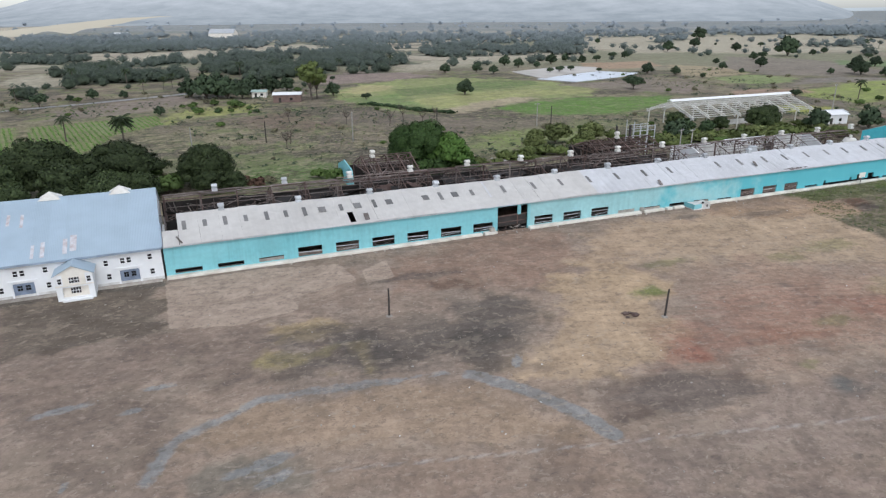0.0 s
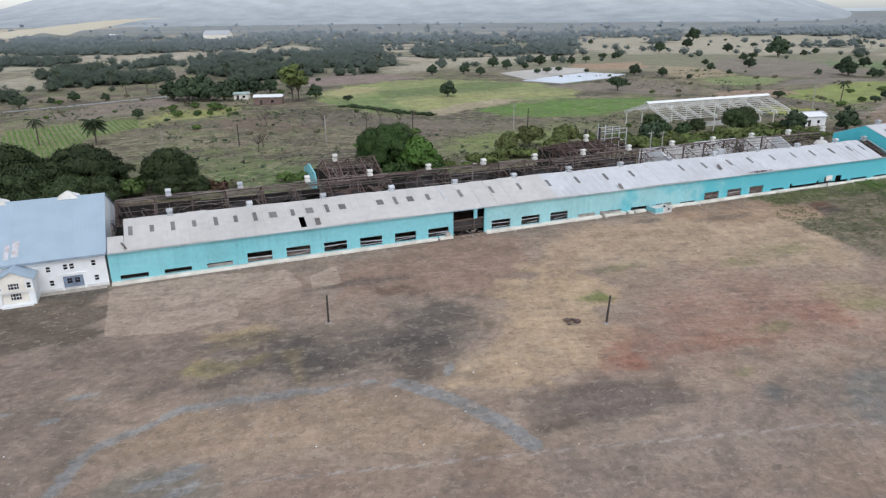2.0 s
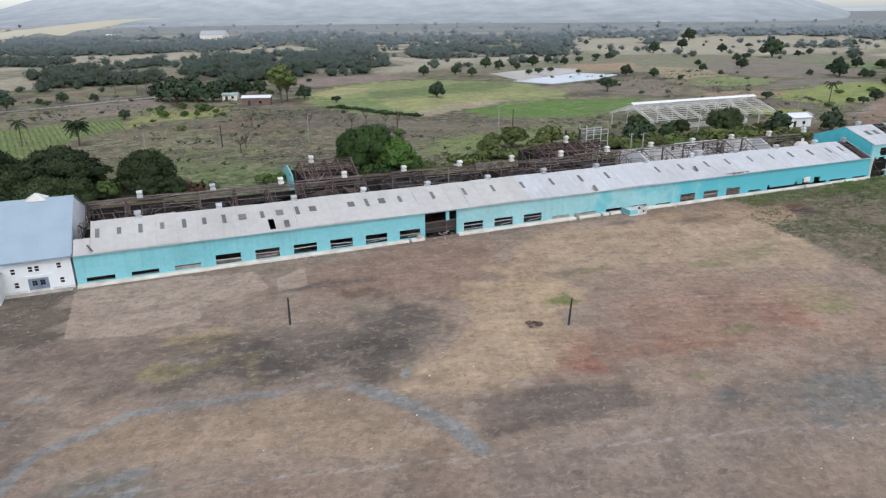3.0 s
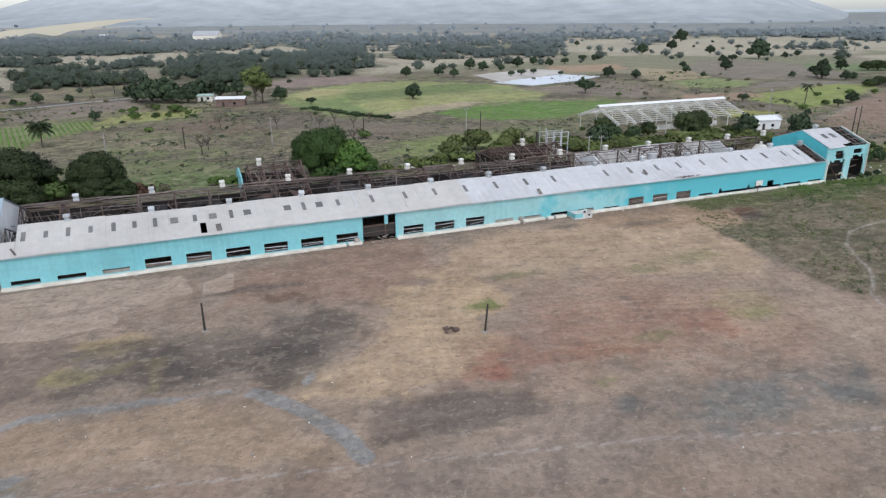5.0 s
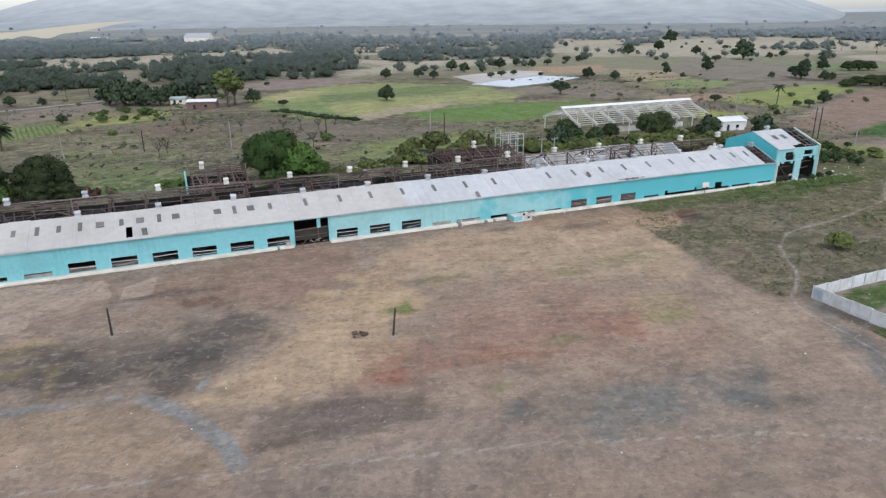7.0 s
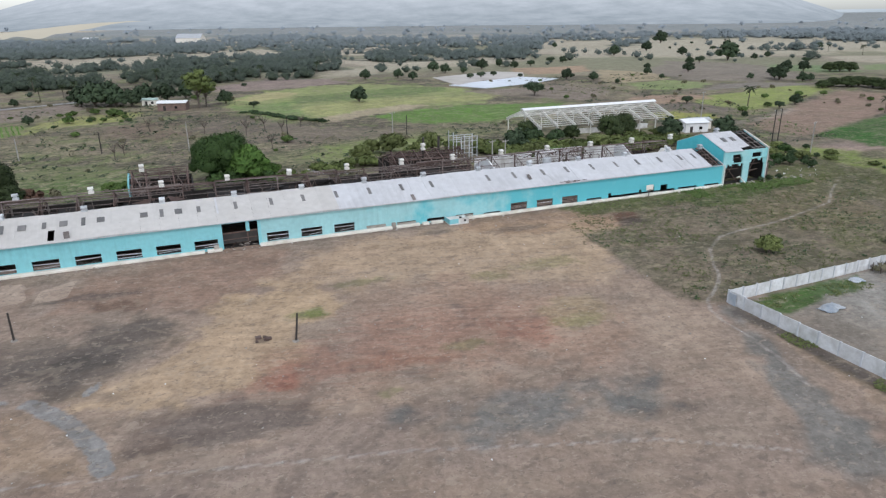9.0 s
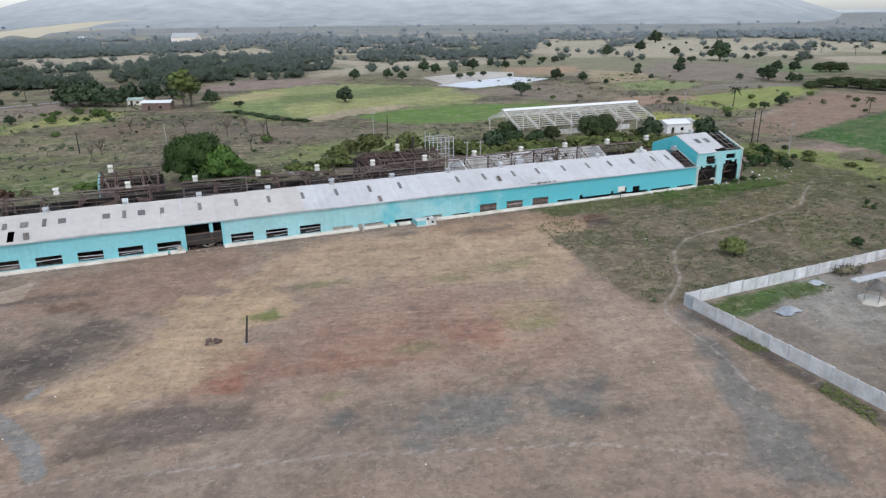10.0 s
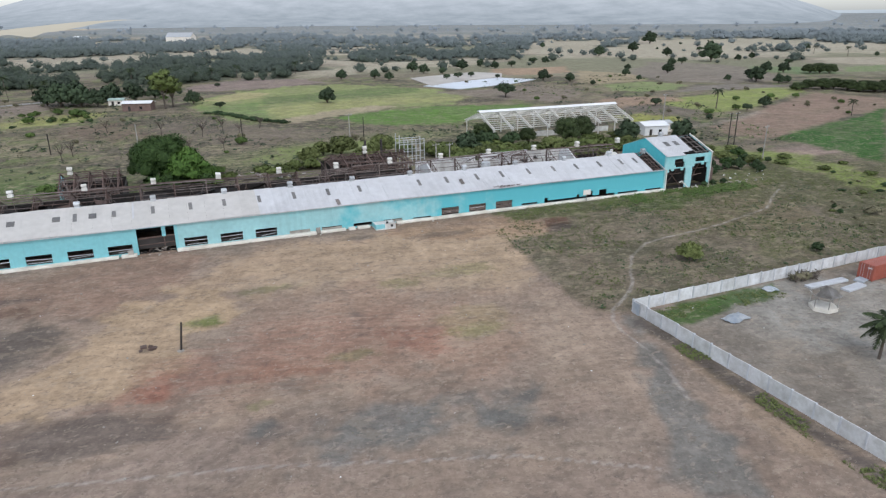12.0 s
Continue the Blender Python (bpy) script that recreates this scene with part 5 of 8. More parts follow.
holes = {9: (27.3, 28.2, 0.5, 3.1)}
panel_w = BAY / 2
x, k = 2.3, 0
while x < 156.5:
    x1 = min(x + panel_w, 156.6)
    bm = bmesh.new()
    lift = 0.02 + 0.05 * math.sin(x * 0.21) + rng.uniform(0, 0.025)
    top = LENGTH + rng.uniform(-0.12, 0.05)
    gap = [h for h in holes.values() if x <= h[0] < x1]
    if gap:
        h0, h1, s0, s1 = gap[0]
        sheet(bm, x, x1, 0, s0, lift)
        sheet(bm, x, h0, s0, s1, lift)
        sheet(bm, h1, x1, s0, s1, lift)
        sheet(bm, x, x1, s1, top, lift)
    else:
        sheet(bm, x + 0.005, x1 - 0.005, rng.uniform(-0.04, 0.03), top, lift)
    part("roof_sheet", bm, M_SHEET if x < 72 else M_SHEET_W, shed)
    x = x1
    k += 1
bm = bmesh.new()
sheet(bm, 0.1, 2.25, 0, 3.6, 0.02)
part("roof_sheet", bm, M_SHEET, shed)
bm = bmesh.new()
for xx in (156.9, 157.9, 158.9, 159.8):
    beam(bm, on_roof(xx, 0), on_roof(xx, LENGTH), 0.12)
for s in (0.3, 1.7, 3.1, 4.5, 5.9, 7.2):
    beam(bm, on_roof(156.5, s), on_roof(160, s), 0.12)
part("bare_rafters", bm, M_RUST, shed, "bare rusty roof frame")
bm = bmesh.new()
beam(bm, on_roof(159.85, 0, 0.1), on_roof(159.85, LENGTH, 0.1), 0.25, 0.15)
part("verge", bm, M_GALV, shed)
bm = bmesh.new()
prism(bm, [(RIDGE_Y, RIDGE_Z), (13.0, 4.75), (13.0, 4.7), (RIDGE_Y, RIDGE_Z - 0.06)], 2.3, 156.6)
part("rear_roof", bm, M_SHEET, shed)
bm = bmesh.new()
beam(bm, (0, -0.3, EAVE + 0.02), (160, -0.3, EAVE + 0.02), 0.16, 0.14)
part("gutter", bm, M_GALV, shed, "grey eaves gutter")
# near-black panel, added so the stripped bay looks dark
part("lining", boxed(159.8, 159.95, 0.35, 12.55, 0.05, 4.6), M_SHADE_BLACK, shed, "added near-black lining that stands for inner shade")
# skylights: close together at one end, one a bay further on
lights = [(x, 0.6) for x in (3.2, 6.1, 9.0, 12.0, 15.1, 18.0, 20.9, 26.7, 32.2, 37.9, 43.8, 49.6)] + [(x, 1.15) for x in (23.65, 29.4, 34.7, 41.1, 46.4)]
lights += [(x, 0.58) for x in (55.6, 61.6, 67.2, 73.2, 79.4, 85.7, 91.7, 98.0, 103.7, 109.5, 116.1, 121.7, 127.9, 133.9, 139.5, 145.4, 151.0, 154.8)]
for i, (xc, w) in enumerate(lights):
    bm = bmesh.new()
    ln = 1.35 if w > 1 else 2.0 if i > 16 else (2.1, 1.6)[i % 2]
    s = 4.45 - ln / 2
    sheet(bm, xc - w / 2, xc + w / 2, s, s + ln, 0.1, 0.04)
    part("skylight", bm, M_PANE_SKY, shed)
bm = bmesh.new()
sheet(bm, 9.9, 10.6, 0.5, 1.5, 0.1, 0.02)
part("patch_sheet", bm, M_WHITE, shed, "clean white repair sheet")
bm = bmesh.new()
sheet(bm, 52.35, 52.65, 2.6, 7.2, 0.1, 0.02)
part("patch_sheet", bm, M_SHEET_W, shed, "paler repair sheet")


def vent(parent, x, y, z, lean=0.0, mat=M_GALV, tall=1.0):
    """Ridge ventilator: curb, throat and wide hood."""
    bm = bmesh.new()
    box(bm, -0.62, 0.62, -0.62, 0.62, -0.35, 0.25)
    box(bm, -0.4, 0.4, -0.4, 0.4, 0.25, 0.6 * tall)
    prism(bm, [(-0.7, 0.6 * tall), (0.7, 0.6 * tall), (0.7, 0.95 * tall), (0.25, 1.2 * tall), (-0.25, 1.2 * tall), (-0.7, 0.95 * tall)], -0.62, 0.62)
    bmesh.ops.bevel(bm, geom=bm.edges[:], offset=0.03, segments=1, affect="EDGES")
    ob = part("ridge_vent", bm, mat, parent, "pale sheet-metal ridge ventilator")
    ob.matrix_basis = pose(x, y, z, lean, lean * 0.6, 0) @ Matrix.Diagonal((0.74, 0.74, 0.82, 1))
    return ob


for i in range(14):
    vent(shed, 8.8 + 11.75 * i if i < 13 else 159.0, RIDGE_Y, RIDGE_Z + 0.05, rng.uniform(-4, 4), tall=0.85 if i % 3 else 1.0)
# sheets lifted by the wind
for xx, s, w, r in ((2.6, 0.3, 0.3, 40), (30.0, 0.5, 0.8, 5), (112.3, 2.4, 0.8, 15), (86.8, 0.1, 0.7, 12)):
    bm = boxed(-w / 2, w / 2, 0, 1.2, 0, 0.04)
    bmesh.ops.translate(bm, verts=[v for v in bm.verts if v.co.y > 1], vec=(0, 0, 0.4))
    ob = part("loose_sheet", bm, M_STEEL, shed, "torn bent roof sheet")
    ob.matrix_basis = Matrix.Translation(on_roof(xx, s, 0.15)) @ pose(0, 0, 0, math.degrees(SLOPE), 0, r)
bm = bmesh.new()
for k in range(40):
    xx = 118.2 + 5.6 * rng.random()
    a0 = Vector(on_roof(xx, rng.uniform(0.05, 0.5), 0.1))
    beam(bm, a0, a0 + Vector((rng.uniform(-0.9, 0.9), rng.uniform(-0.15, 0.15), rng.uniform(0.0, 0.12))), rng.uniform(0.06, 0.16), 0.06)
part("roof_debris", bm, M_BEAM, shed, "brown broken roof debris")

# ---- low block house at the foot of the shed wall ----
hut = thing("block_hut", "small turquoise and white block hut against the shed", "hut", pose(94.6, -1.5, -0.4) @ Matrix.Diagonal((0.8, 0.8, 0.8, 1)))
part("body", pierced_wall(-2.4, 2.4, -1.7, -1.5, 0, 1.75, [(1.2, 1.75, 0.9, 1.45)]), M_WHITE_DIRTY, hut)
part("side_wall", boxed(-2.4, -2.2, -1.5, 1.5, 0, 1.75), M_WHITE_DIRTY, hut)
part("side_wall", boxed(2.2, 2.4, -1.5, 1.5, 0, 1.75), M_WHITE_DIRTY, hut)
bm = bmesh.new()
box(bm, -2.43, -0.2, -1.74, -1.7, 0.7, 1.78)
box(bm, -2.44, -2.4, -1.7, 1.5, 0.7, 1.78)
part("painted_band", bm, M_TEAL, hut)
part("roof_slab", boxed(-2.2, 2.2, -1.5, 1.5, 1.35, 1.5), M_WHITE_DIRTY, hut)
part("window", boxed(1.2, 1.75, -1.62, -1.58, 0.9, 1.45), M_GLASS, hut)
bm = bmesh.new()
box(bm, 0.3, 0.7, -1.4, -1.0, 1.5, 2.1)
part("stub", bm, M_DARK, hut)

# ---- basketball hoop before the wall ----
hoop = thing("basketball_hoop", "weathered basketball hoop with pinkish-white backboard by the wall", "basketball hoop", pose(138.9, -1.6, -0.05))
bm = bmesh.new()
tube(bm, (0, 0, -0.2), (0, 0, 2.3), 0.07, sides=8)
part("post", bm, M_STEEL, hoop)
part("backboard", boxed(-0.9, 0.9, -0.2, -0.14, 1.6, 2.7), M_CREAM, hoop, "pale backboard")
bm = bmesh.new()
for k in range(12):
    a, b = k * math.tau / 12, (k + 1) * math.tau / 12
    beam(bm, (0.23 * math.cos(a), -0.45 + 0.23 * math.sin(a), 1.75), (0.23 * math.cos(b), -0.45 + 0.23 * math.sin(b), 1.75), 0.03)
part("rim", bm, M_RUST, hoop)

# ---- ruined bay behind: bare trusses, purlins, ventilators ----
ruin = thing("ruined_bay", "roofless rusty steel bay of the factory behind the shed", "ruin", pose(0, 13.0, 0))
truss_b = truss_mesh("ruin_truss", 13.0, 2.75, 8, 0.12, M_RUST)
for k in range(28):
    x = 0.6 + BAY * k
    if x > 160 or k in (2, 11, 17):
        continue
    fall = rng.uniform(-5, 5)
    shared("truss", truss_b, ruin, pose(x, 0.0, 4.45 + rng.uniform(-0.15, 0.1), rng.uniform(-1, 1), fall, 0))
    shared("column", col_me, ruin, pose(x, 12.9, 0, rng.uniform(-2, 2), 0, 0))
for j, y in enumerate((0.5, 1.4, 2.3, 3.2, 4.1, 5.0, 6.1, 6.8, 7.9, 8.9, 9.9, 10.9, 12.0, 12.9)):
    z = 4.65 + 2.75 * (1 - abs(y - 6.5) / 6.5)
    x = 0.6
    while x < 158:
        span = BAY * rng.choice((1, 2, 2, 3))
        if rng.random() < (0.95 if j in (6, 7) else 0.8 if j > 7 else 0.62):
            bm = bmesh.new()
            beam(bm, (x, y, z + rng.uniform(-0.1, 0.1)), (min(x + span, 160), y, z + rng.uniform(-0.35, 0.15)), 0.14 if j in (6, 7) else 0.1, 0.15 if j in (6, 7) else 0.1)
            part("purlin", bm, M_RUST if rng.random() < 0.35 else M_BEAM, ruin)
        x += span
for k in range(300):
    x, y = rng.uniform(2, 156), rng.uniform(1, 12)
    bm = bmesh.new()
    beam(bm, (x, y, rng.uniform(0, 1)), (x + rng.uniform(-3, 3), min(12.8, max(0.2, y + rng.uniform(-3, 3))), rng.uniform(3.0, 5.6)), 0.06 + 0.05 * rng.random())
    part("fallen_bar", bm, (M_RUST, M_BEAM, M_RUST, M_STEEL)[k % 4], ruin)
for i in range(14):
    vent(ruin, 8.8 + 11.75 * i if i < 13 else 161.5, 6.6, 7.5, rng.uniform(-8, 8), M_WHITESTEEL if i > 1 else M_GALV, 0.95)
# rear wall, mostly gone, in painted shade; whitewashed lengths still stand
for a, b, h, mat in ((0, 14, 4.4, M_SHADE_BLACK), (14, 36, 4.2, M_SHADE_BLACK), (36, 62, 4.4, M_SHADE_BLACK), (62, 110, 4.3, M_SHADE_BLACK), (111, 126, 5.6, M_WHITE), (127, 140, 6.0, M_WHITE), (141, 150, 5.8, M_WHITE), (150, 160, 3.5, M_SHADE_BLACK)):
    hs = [(a + 1.2 + 3.2 * q, a + 2.4 + 3.2 * q, 1.8, 3.2) for q in range(int((b - a) / 3.4))] if h > 5 else []
    part("rear_wall", pierced_wall(a, b, 12.95, 13.2, -0.2, h, hs), mat, ruin, "broken wall length")
for a, b, h in ((112, 120, 6.6), (120, 129, 5.9), (136.6, 145, 7.1)):
    part("middle_wall", pierced_wall(a, b, 6.7, 6.95, -0.2, h, [(a + 1.5, a + 2.6, 4.9, 6.0), (a + 4.6, a + 5.7, 4.9, 6.0)] if a > 130 else []), M_WHITE_DIRTY, ruin, "whitewashed wall under the ridge")
bm = bmesh.new()
prism(bm, [(0, 0), (12.5, 0), (12.5, 4.3), (9, 6.2), (6.4, 7.0), (1.2, 4.4)], 147.0, 147.3)
part("cross_wall", bm, M_WHITE, ruin, "whitewashed cross wall")
bm = bmesh.new()
prism(bm, [(0.3, 0), (12.5, 0), (12.5, 4.3), (6.4, 6.6), (0.3, 4.2)], 111.0, 111.3)
part("cross_wall", bm, M_WHITE, ruin, "whitewashed cross wall")
bm = bmesh.new()
tube(bm, (122.6, 0.2, 4.2), (122.6, 0.2, 7.0), 0.95, sides=16)
part("tank", bm, M_GALV, ruin, "grey metal tank")
bm = bmesh.new()
tube(bm, (157.5, 3.2, 4.2), (157.5, 3.2, 5.7), 2.1, 1.2, sides=18)
tube(bm, (157.5, 3.2, 5.7), (157.5, 3.2, 6.5), 0.35, sides=10)
part("hopper", bm, M_WHITESTEEL, ruin, "pale round hopper")
heap_rng = random.Random(77)
for k in range(70):
    x, y = heap_rng.uniform(0, 24) if k < 40 else heap_rng.uniform(0, 108), heap_rng.uniform(0.6, 12.2)
    bm = bmesh.new()
    z = heap_rng.uniform(3.8, 5.4) if k < 40 else heap_rng.uniform(2.6, 5.2)
    beam(bm, (x, y, z), (x + heap_rng.uniform(-4, 4), min(12.8, max(0.3, y + heap_rng.uniform(-2, 2))), z + heap_rng.uniform(-1.2, 1.2)), 0.07 + 0.1 * heap_rng.random(), 0.06)
    part("fallen_bar", bm, (M_RUST, M_BEAM, M_BEAM if k < 40 else M_SHADE_BLACK)[k % 3], ruin)
# low sheets added to blacken the gaps between the bars
for k in range(50):
    w, d = heap_rng.uniform(1.2, 3.0), heap_rng.uniform(1.0, 2.2)
    ob = part("fallen_sheet", boxed(-w, w, -d, d, -0.02, 0.02), M_SHADE_BLACK, ruin)
    ob.matrix_basis = pose(heap_rng.uniform(2, 106), heap_rng.uniform(6.5, 11.0), heap_rng.uniform(2.2, 3.9), heap_rng.uniform(-30, 30), heap_rng.uniform(-12, 12), heap_rng.uniform(-20, 20))
# fallen roofing as filler: sheets between the trusses and heaped below, mostly painted as shade
for k in range(46):
    x, y = rng.uniform(1, 108) if k < 36 else rng.uniform(110, 156), rng.uniform(1, 11.5)
    w, d = rng.uniform(1.2, 3.4), rng.uniform(0.8, 2.4)
    bm = boxed(-w, w, -d, d, -0.02, 0.02)
    ob = part("fallen_sheet", bm, M_SHADE_BLACK if rng.random() < 0.75 else M_RUST, ruin)
    ob.matrix_basis = pose(x, y, rng.uniform(1.2, 3.8), rng.uniform(-35, 35), rng.uniform(-25, 25), rng.uniform(0, 90))
for k in range(27):
    x = 0.6 + BAY * k
    for y, h in ((0.4, 4.6), (6.5, 7.2)):
        bm = bmesh.new()
        beam(bm, (x, y, 0), (x, y, h), 0.22)
        part("post", bm, M_BEAM if k % 2 else M_RUST, ruin)
for k in range(60):
    x, y = rng.uniform(1, 159), rng.uniform(0.5, 12.5)
    bm = bmesh.new()
    bmesh.ops.create_icosphere(bm, subdivisions=1, radius=rng.uniform(0.4, 1.2))
    for v in bm.verts:
        v.co = Vector((v.co.x * rng.uniform(0.7, 1.4), v.co.y * rng.uniform(0.7, 1.4), max(-0.1, v.co.z * 0.5)))
    ob = part("rubble_heap", bm, M_RUBBLE if x > 108 else M_SHADE_BLACK, ruin)
    ob.matrix_basis = pose(x, y, 0.05)

# ---- cross wings further back ----
wing = thing("ruined_wing", "rusty roofless gabled wing with one turquoise gable", "ruin", pose(36.5, 27, 0))
truss_c = truss_mesh("wing_truss", 13.0, 2.6, 6, 0.2, M_RUST)
for k in range(5):
    shared("truss", truss_c, wing, pose(2.0 + 2.6 * k, 0.5, 5.2, 0, rng.uniform(-6, 6), 0))
    for y in (0.6, 13.4):
        bm = bmesh.new()
        beam(bm, (2.0 + 2.6 * k, y, 0), (2.0 + 2.6 * k, y, 5.3), 0.22)
        part("column", bm, M_RUST, wing)
for y, z in ((0.6, 5.3), (2.5, 6.2), (4.7, 7.1), (7.0, 7.9), (9.3, 7.1), (13.4, 5.3)):
    bm = bmesh.new()
    beam(bm, (1.5, y, z), (13.0, y, z + rng.uniform(-0.3, 0.2)), 0.14)
    part("purlin", bm, M_RUST, wing)
bm = bmesh.new()
prism(bm, [(9.8, 0), (21.8, 0), (21.8, 3.6), (16.5, 5.4), (10.6, 4.5), (9.8, 3.2)], 0.65, 0.95)
part("gable", bm, M_TEAL, wing, "turquoise gable fragment")
for k in range(16):
    y = 0.4 + k * 0.85
    z = 5.2 + 2.6 * (1 - abs(y - 7) / 6.6) - rng.uniform(0.2, 1.6)
    bm = bmesh.new()
    beam(bm, (1.2 + rng.uniform(0, 2), y, z), (rng.uniform(9, 13), y, z + rng.uniform(-0.8, 0.4)), 0.12)
    part("slumped_purlin", bm, M_BEAM if k % 3 else M_RUST, wing)
vent(wing, 4.0, 5.6, 8.1, 3, M_WHITESTEEL, 1.2)
# walls and floor coloured near black, as the shade behind the beams
part("wall", boxed(1.0, 13.4, 13.5, 13.8, 0, 4.8), M_SHADE_BLACK, wing)
part("wall", boxed(13.2, 13.5, 0.5, 13.5, 0, 4.2), M_SHADE_BLACK, wing)
part("floor_slab", boxed(0.2, 13.2, 0.2, 13.5, -0.1, 0.05), M_SHADE_BLACK, wing)
for k in range(30):
    x, y = rng.uniform(1.5, 12.5), rng.uniform(0.5, 12.5)
    bm = bmesh.new()
    beam(bm, (x, y, rng.uniform(1, 4.5)), (x + rng.uniform(-3, 3), y + rng.uniform(-2, 2), rng.uniform(4, 7)), 0.15)
    part("fallen_bar", bm, M_BEAM if k % 2 else M_RUST, wing)
mill = thing("mill_house_ruin", "rusty collapsed mill house frame with two dark stacks", "ruin", pose(92, 27.5, 0))
truss_d = truss_mesh("mill_truss", 12.0, 2.2, 6, 0.22, M_RUST)
for k in range(7):
    shared("truss", truss_d, mill, pose(1 + 2.9 * k, 0.2, 4.7 + rng.uniform(-0.4, 0.2), rng.uniform(-2, 2), rng.uniform(-10, 10), 0))
    for y in (0.3, 6.2, 12.0):
        bm = bmesh.new()
        beam(bm, (1 + 2.9 * k, y, 0), (1 + 2.9 * k, y, 4.8), 0.24)
        part("column", bm, M_RUST, mill)
for y, z in ((0.3, 4.9), (2.2, 5.6), (4.2, 6.4), (6.2, 7.0), (8.2, 6.3), (10.2, 5.6), (12.0, 4.9)):
    bm = bmesh.new()
    beam(bm, (0, y, z), (19, y, z + rng.uniform(-0.3, 0.2)), 0.16)
    part("purlin", bm, M_RUST, mill)
for k in range(16):
    y = 0.3 + k * 0.75
    z = 4.9 + 2.1 * (1 - abs(y - 6.2) / 6) - rng.uniform(0.1, 1.4)
    bm = bmesh.new()
    beam(bm, (rng.uniform(0, 4), y, z), (rng.uniform(13, 19), y, z + rng.uniform(-0.9, 0.4)), 0.12)
    part("slumped_purlin", bm, M_BEAM if k % 3 == 0 else M_RUST, mill)
for x in (9.6, 13.5):
    bm = bmesh.new()
    tube(bm, (x, 7, 0), (x, 7, 9.7), 0.32, 0.28, 12)
    part("chimney", bm, M_WOOD, mill, "short dark iron stack")
vent(mill, 9.2, 6.2, 7.2, 0, M_WHITESTEEL, 1.4)
# wall and floor in painted shade, so the mill frame stands before black
part("wall", boxed(0, 19, 12.2, 12.5, 0, 4.6), M_SHADE_BLACK, mill)
part("floor_slab", boxed(0, 19, 0, 12.2, -0.1, 0.05), M_SHADE_BLACK, mill)
for k in range(26):
    x, y = rng.uniform(0.5, 18), rng.uniform(0.5, 11.5)
    bm = bmesh.new()
    beam(bm, (x, y, rng.uniform(0.2, 3)), (x + rng.uniform(-4, 4), y + rng.uniform(-1.5, 1.5), rng.uniform(3, 6)), 0.16)
    part("fallen_bar", bm, M_BEAM if k % 2 else M_RUST, mill)
tower_rig = thing("steel_rig", "pale galvanised steel gantry behind the factory", "gantry", pose(112.5, 42, land_at(112, 42)))
for x in (0, 2.2, 4.4, 6.6):
    for y in (0, 3):
        bm = bmesh.new()
        beam(bm, (x, y, 0), (x, y, 7.4 if x else 8.6), 0.16)
        part("post", bm, M_GALV, tower_rig)
for z in (2.5, 4.4, 6.2, 7.3):
    for y in (0, 3):
        bm = bmesh.new()
        beam(bm, (0, y, z), (6.6, y, z), 0.12)
        part("rail", bm, M_GALV, tower_rig)

# ---- taller end block ----
tower = thing("end_block", "taller turquoise end block with torn openings and part-stripped roof", "factory", pose(160.1, 0, 0))
TW, TD, TE, TR = 12.9, 15.4, 7.45, 10.3
t_open = [(0.7, 5.9, -0.2, 4.55), (2.6, 5.4, 4.75, 6.65), (7.7, 12.2, -0.2, 5.3), (8.3, 11.0, 5.65, 6.7)]
bm = bmesh.new()
for a, b, c, d in ((0, 0.7, -0.25, TE), (5.9, 7.7, -0.25, TE), (12.2, TW, -0.25, TE), (0.7, 2.6, 4.55, TE), (2.6, 5.4, 4.55, 4.75), (5.4, 5.9, 4.55, TE), (2.6, 5.4, 6.65, TE),
                   (7.7, 8.3, 5.3, TE), (11.0, 12.2, 5.3, TE), (8.3, 11.0, 5.3, 5.65), (8.3, 11.0, 6.7, TE)):
    box(bm, a, b, 0, 0.3, c, d)
part("front_wall", bm, M_TEAL_PALE, tower, "pale turquoise front with torn openings")
for xa in (0, TW - 0.3):
    bm = bmesh.new()
    prism(bm, [(0.3, -0.25), (TD, -0.25), (TD, TE), (TD / 2, TR), (0.3, TE)], xa, xa + 0.3)
    part("gable_wall", bm, M_TEAL_DARK if xa == 0 else M_TEAL, tower)
# near-black wall, panels and floor, added to paint the inside as shade
part("rear_wall", boxed(0.3, TW - 0.3, TD - 0.3, TD, -0.25, 5.0), M_SHADE_BLACK, tower)
part("partition", boxed(0.32, TW - 0.32, 4.2, 4.4, -0.2, TE), M_SHADE_BLACK, tower, "added near-black inner panel that keeps the inside dark")
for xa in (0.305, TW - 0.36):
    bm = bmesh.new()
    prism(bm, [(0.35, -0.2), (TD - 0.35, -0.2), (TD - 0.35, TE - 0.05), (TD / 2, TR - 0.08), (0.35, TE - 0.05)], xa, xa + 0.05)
    part("lining", bm, M_SHADE_BLACK, tower, "added near-black lining that stands for inner shade")
part("loft_floor", boxed(0.4, TW - 0.4, 4.45, TD - 0.4, 5.6, 5.75), M_SHADE_BLACK, tower, "added near-black floor that stands for inner shade")
bm = bmesh.new()
prism(bm, [(0.35, 0), (12.6, 0), (12.6, 4.3), (6.5, RIDGE_Z - 0.15), (0.35, 4.3)], -0.08, -0.02)
part("outer_lining", bm, M_SHADE_BLACK, tower, "added near-black panel that hides the gable paint")
t_slope = math.atan2(TR - TE, TD / 2)
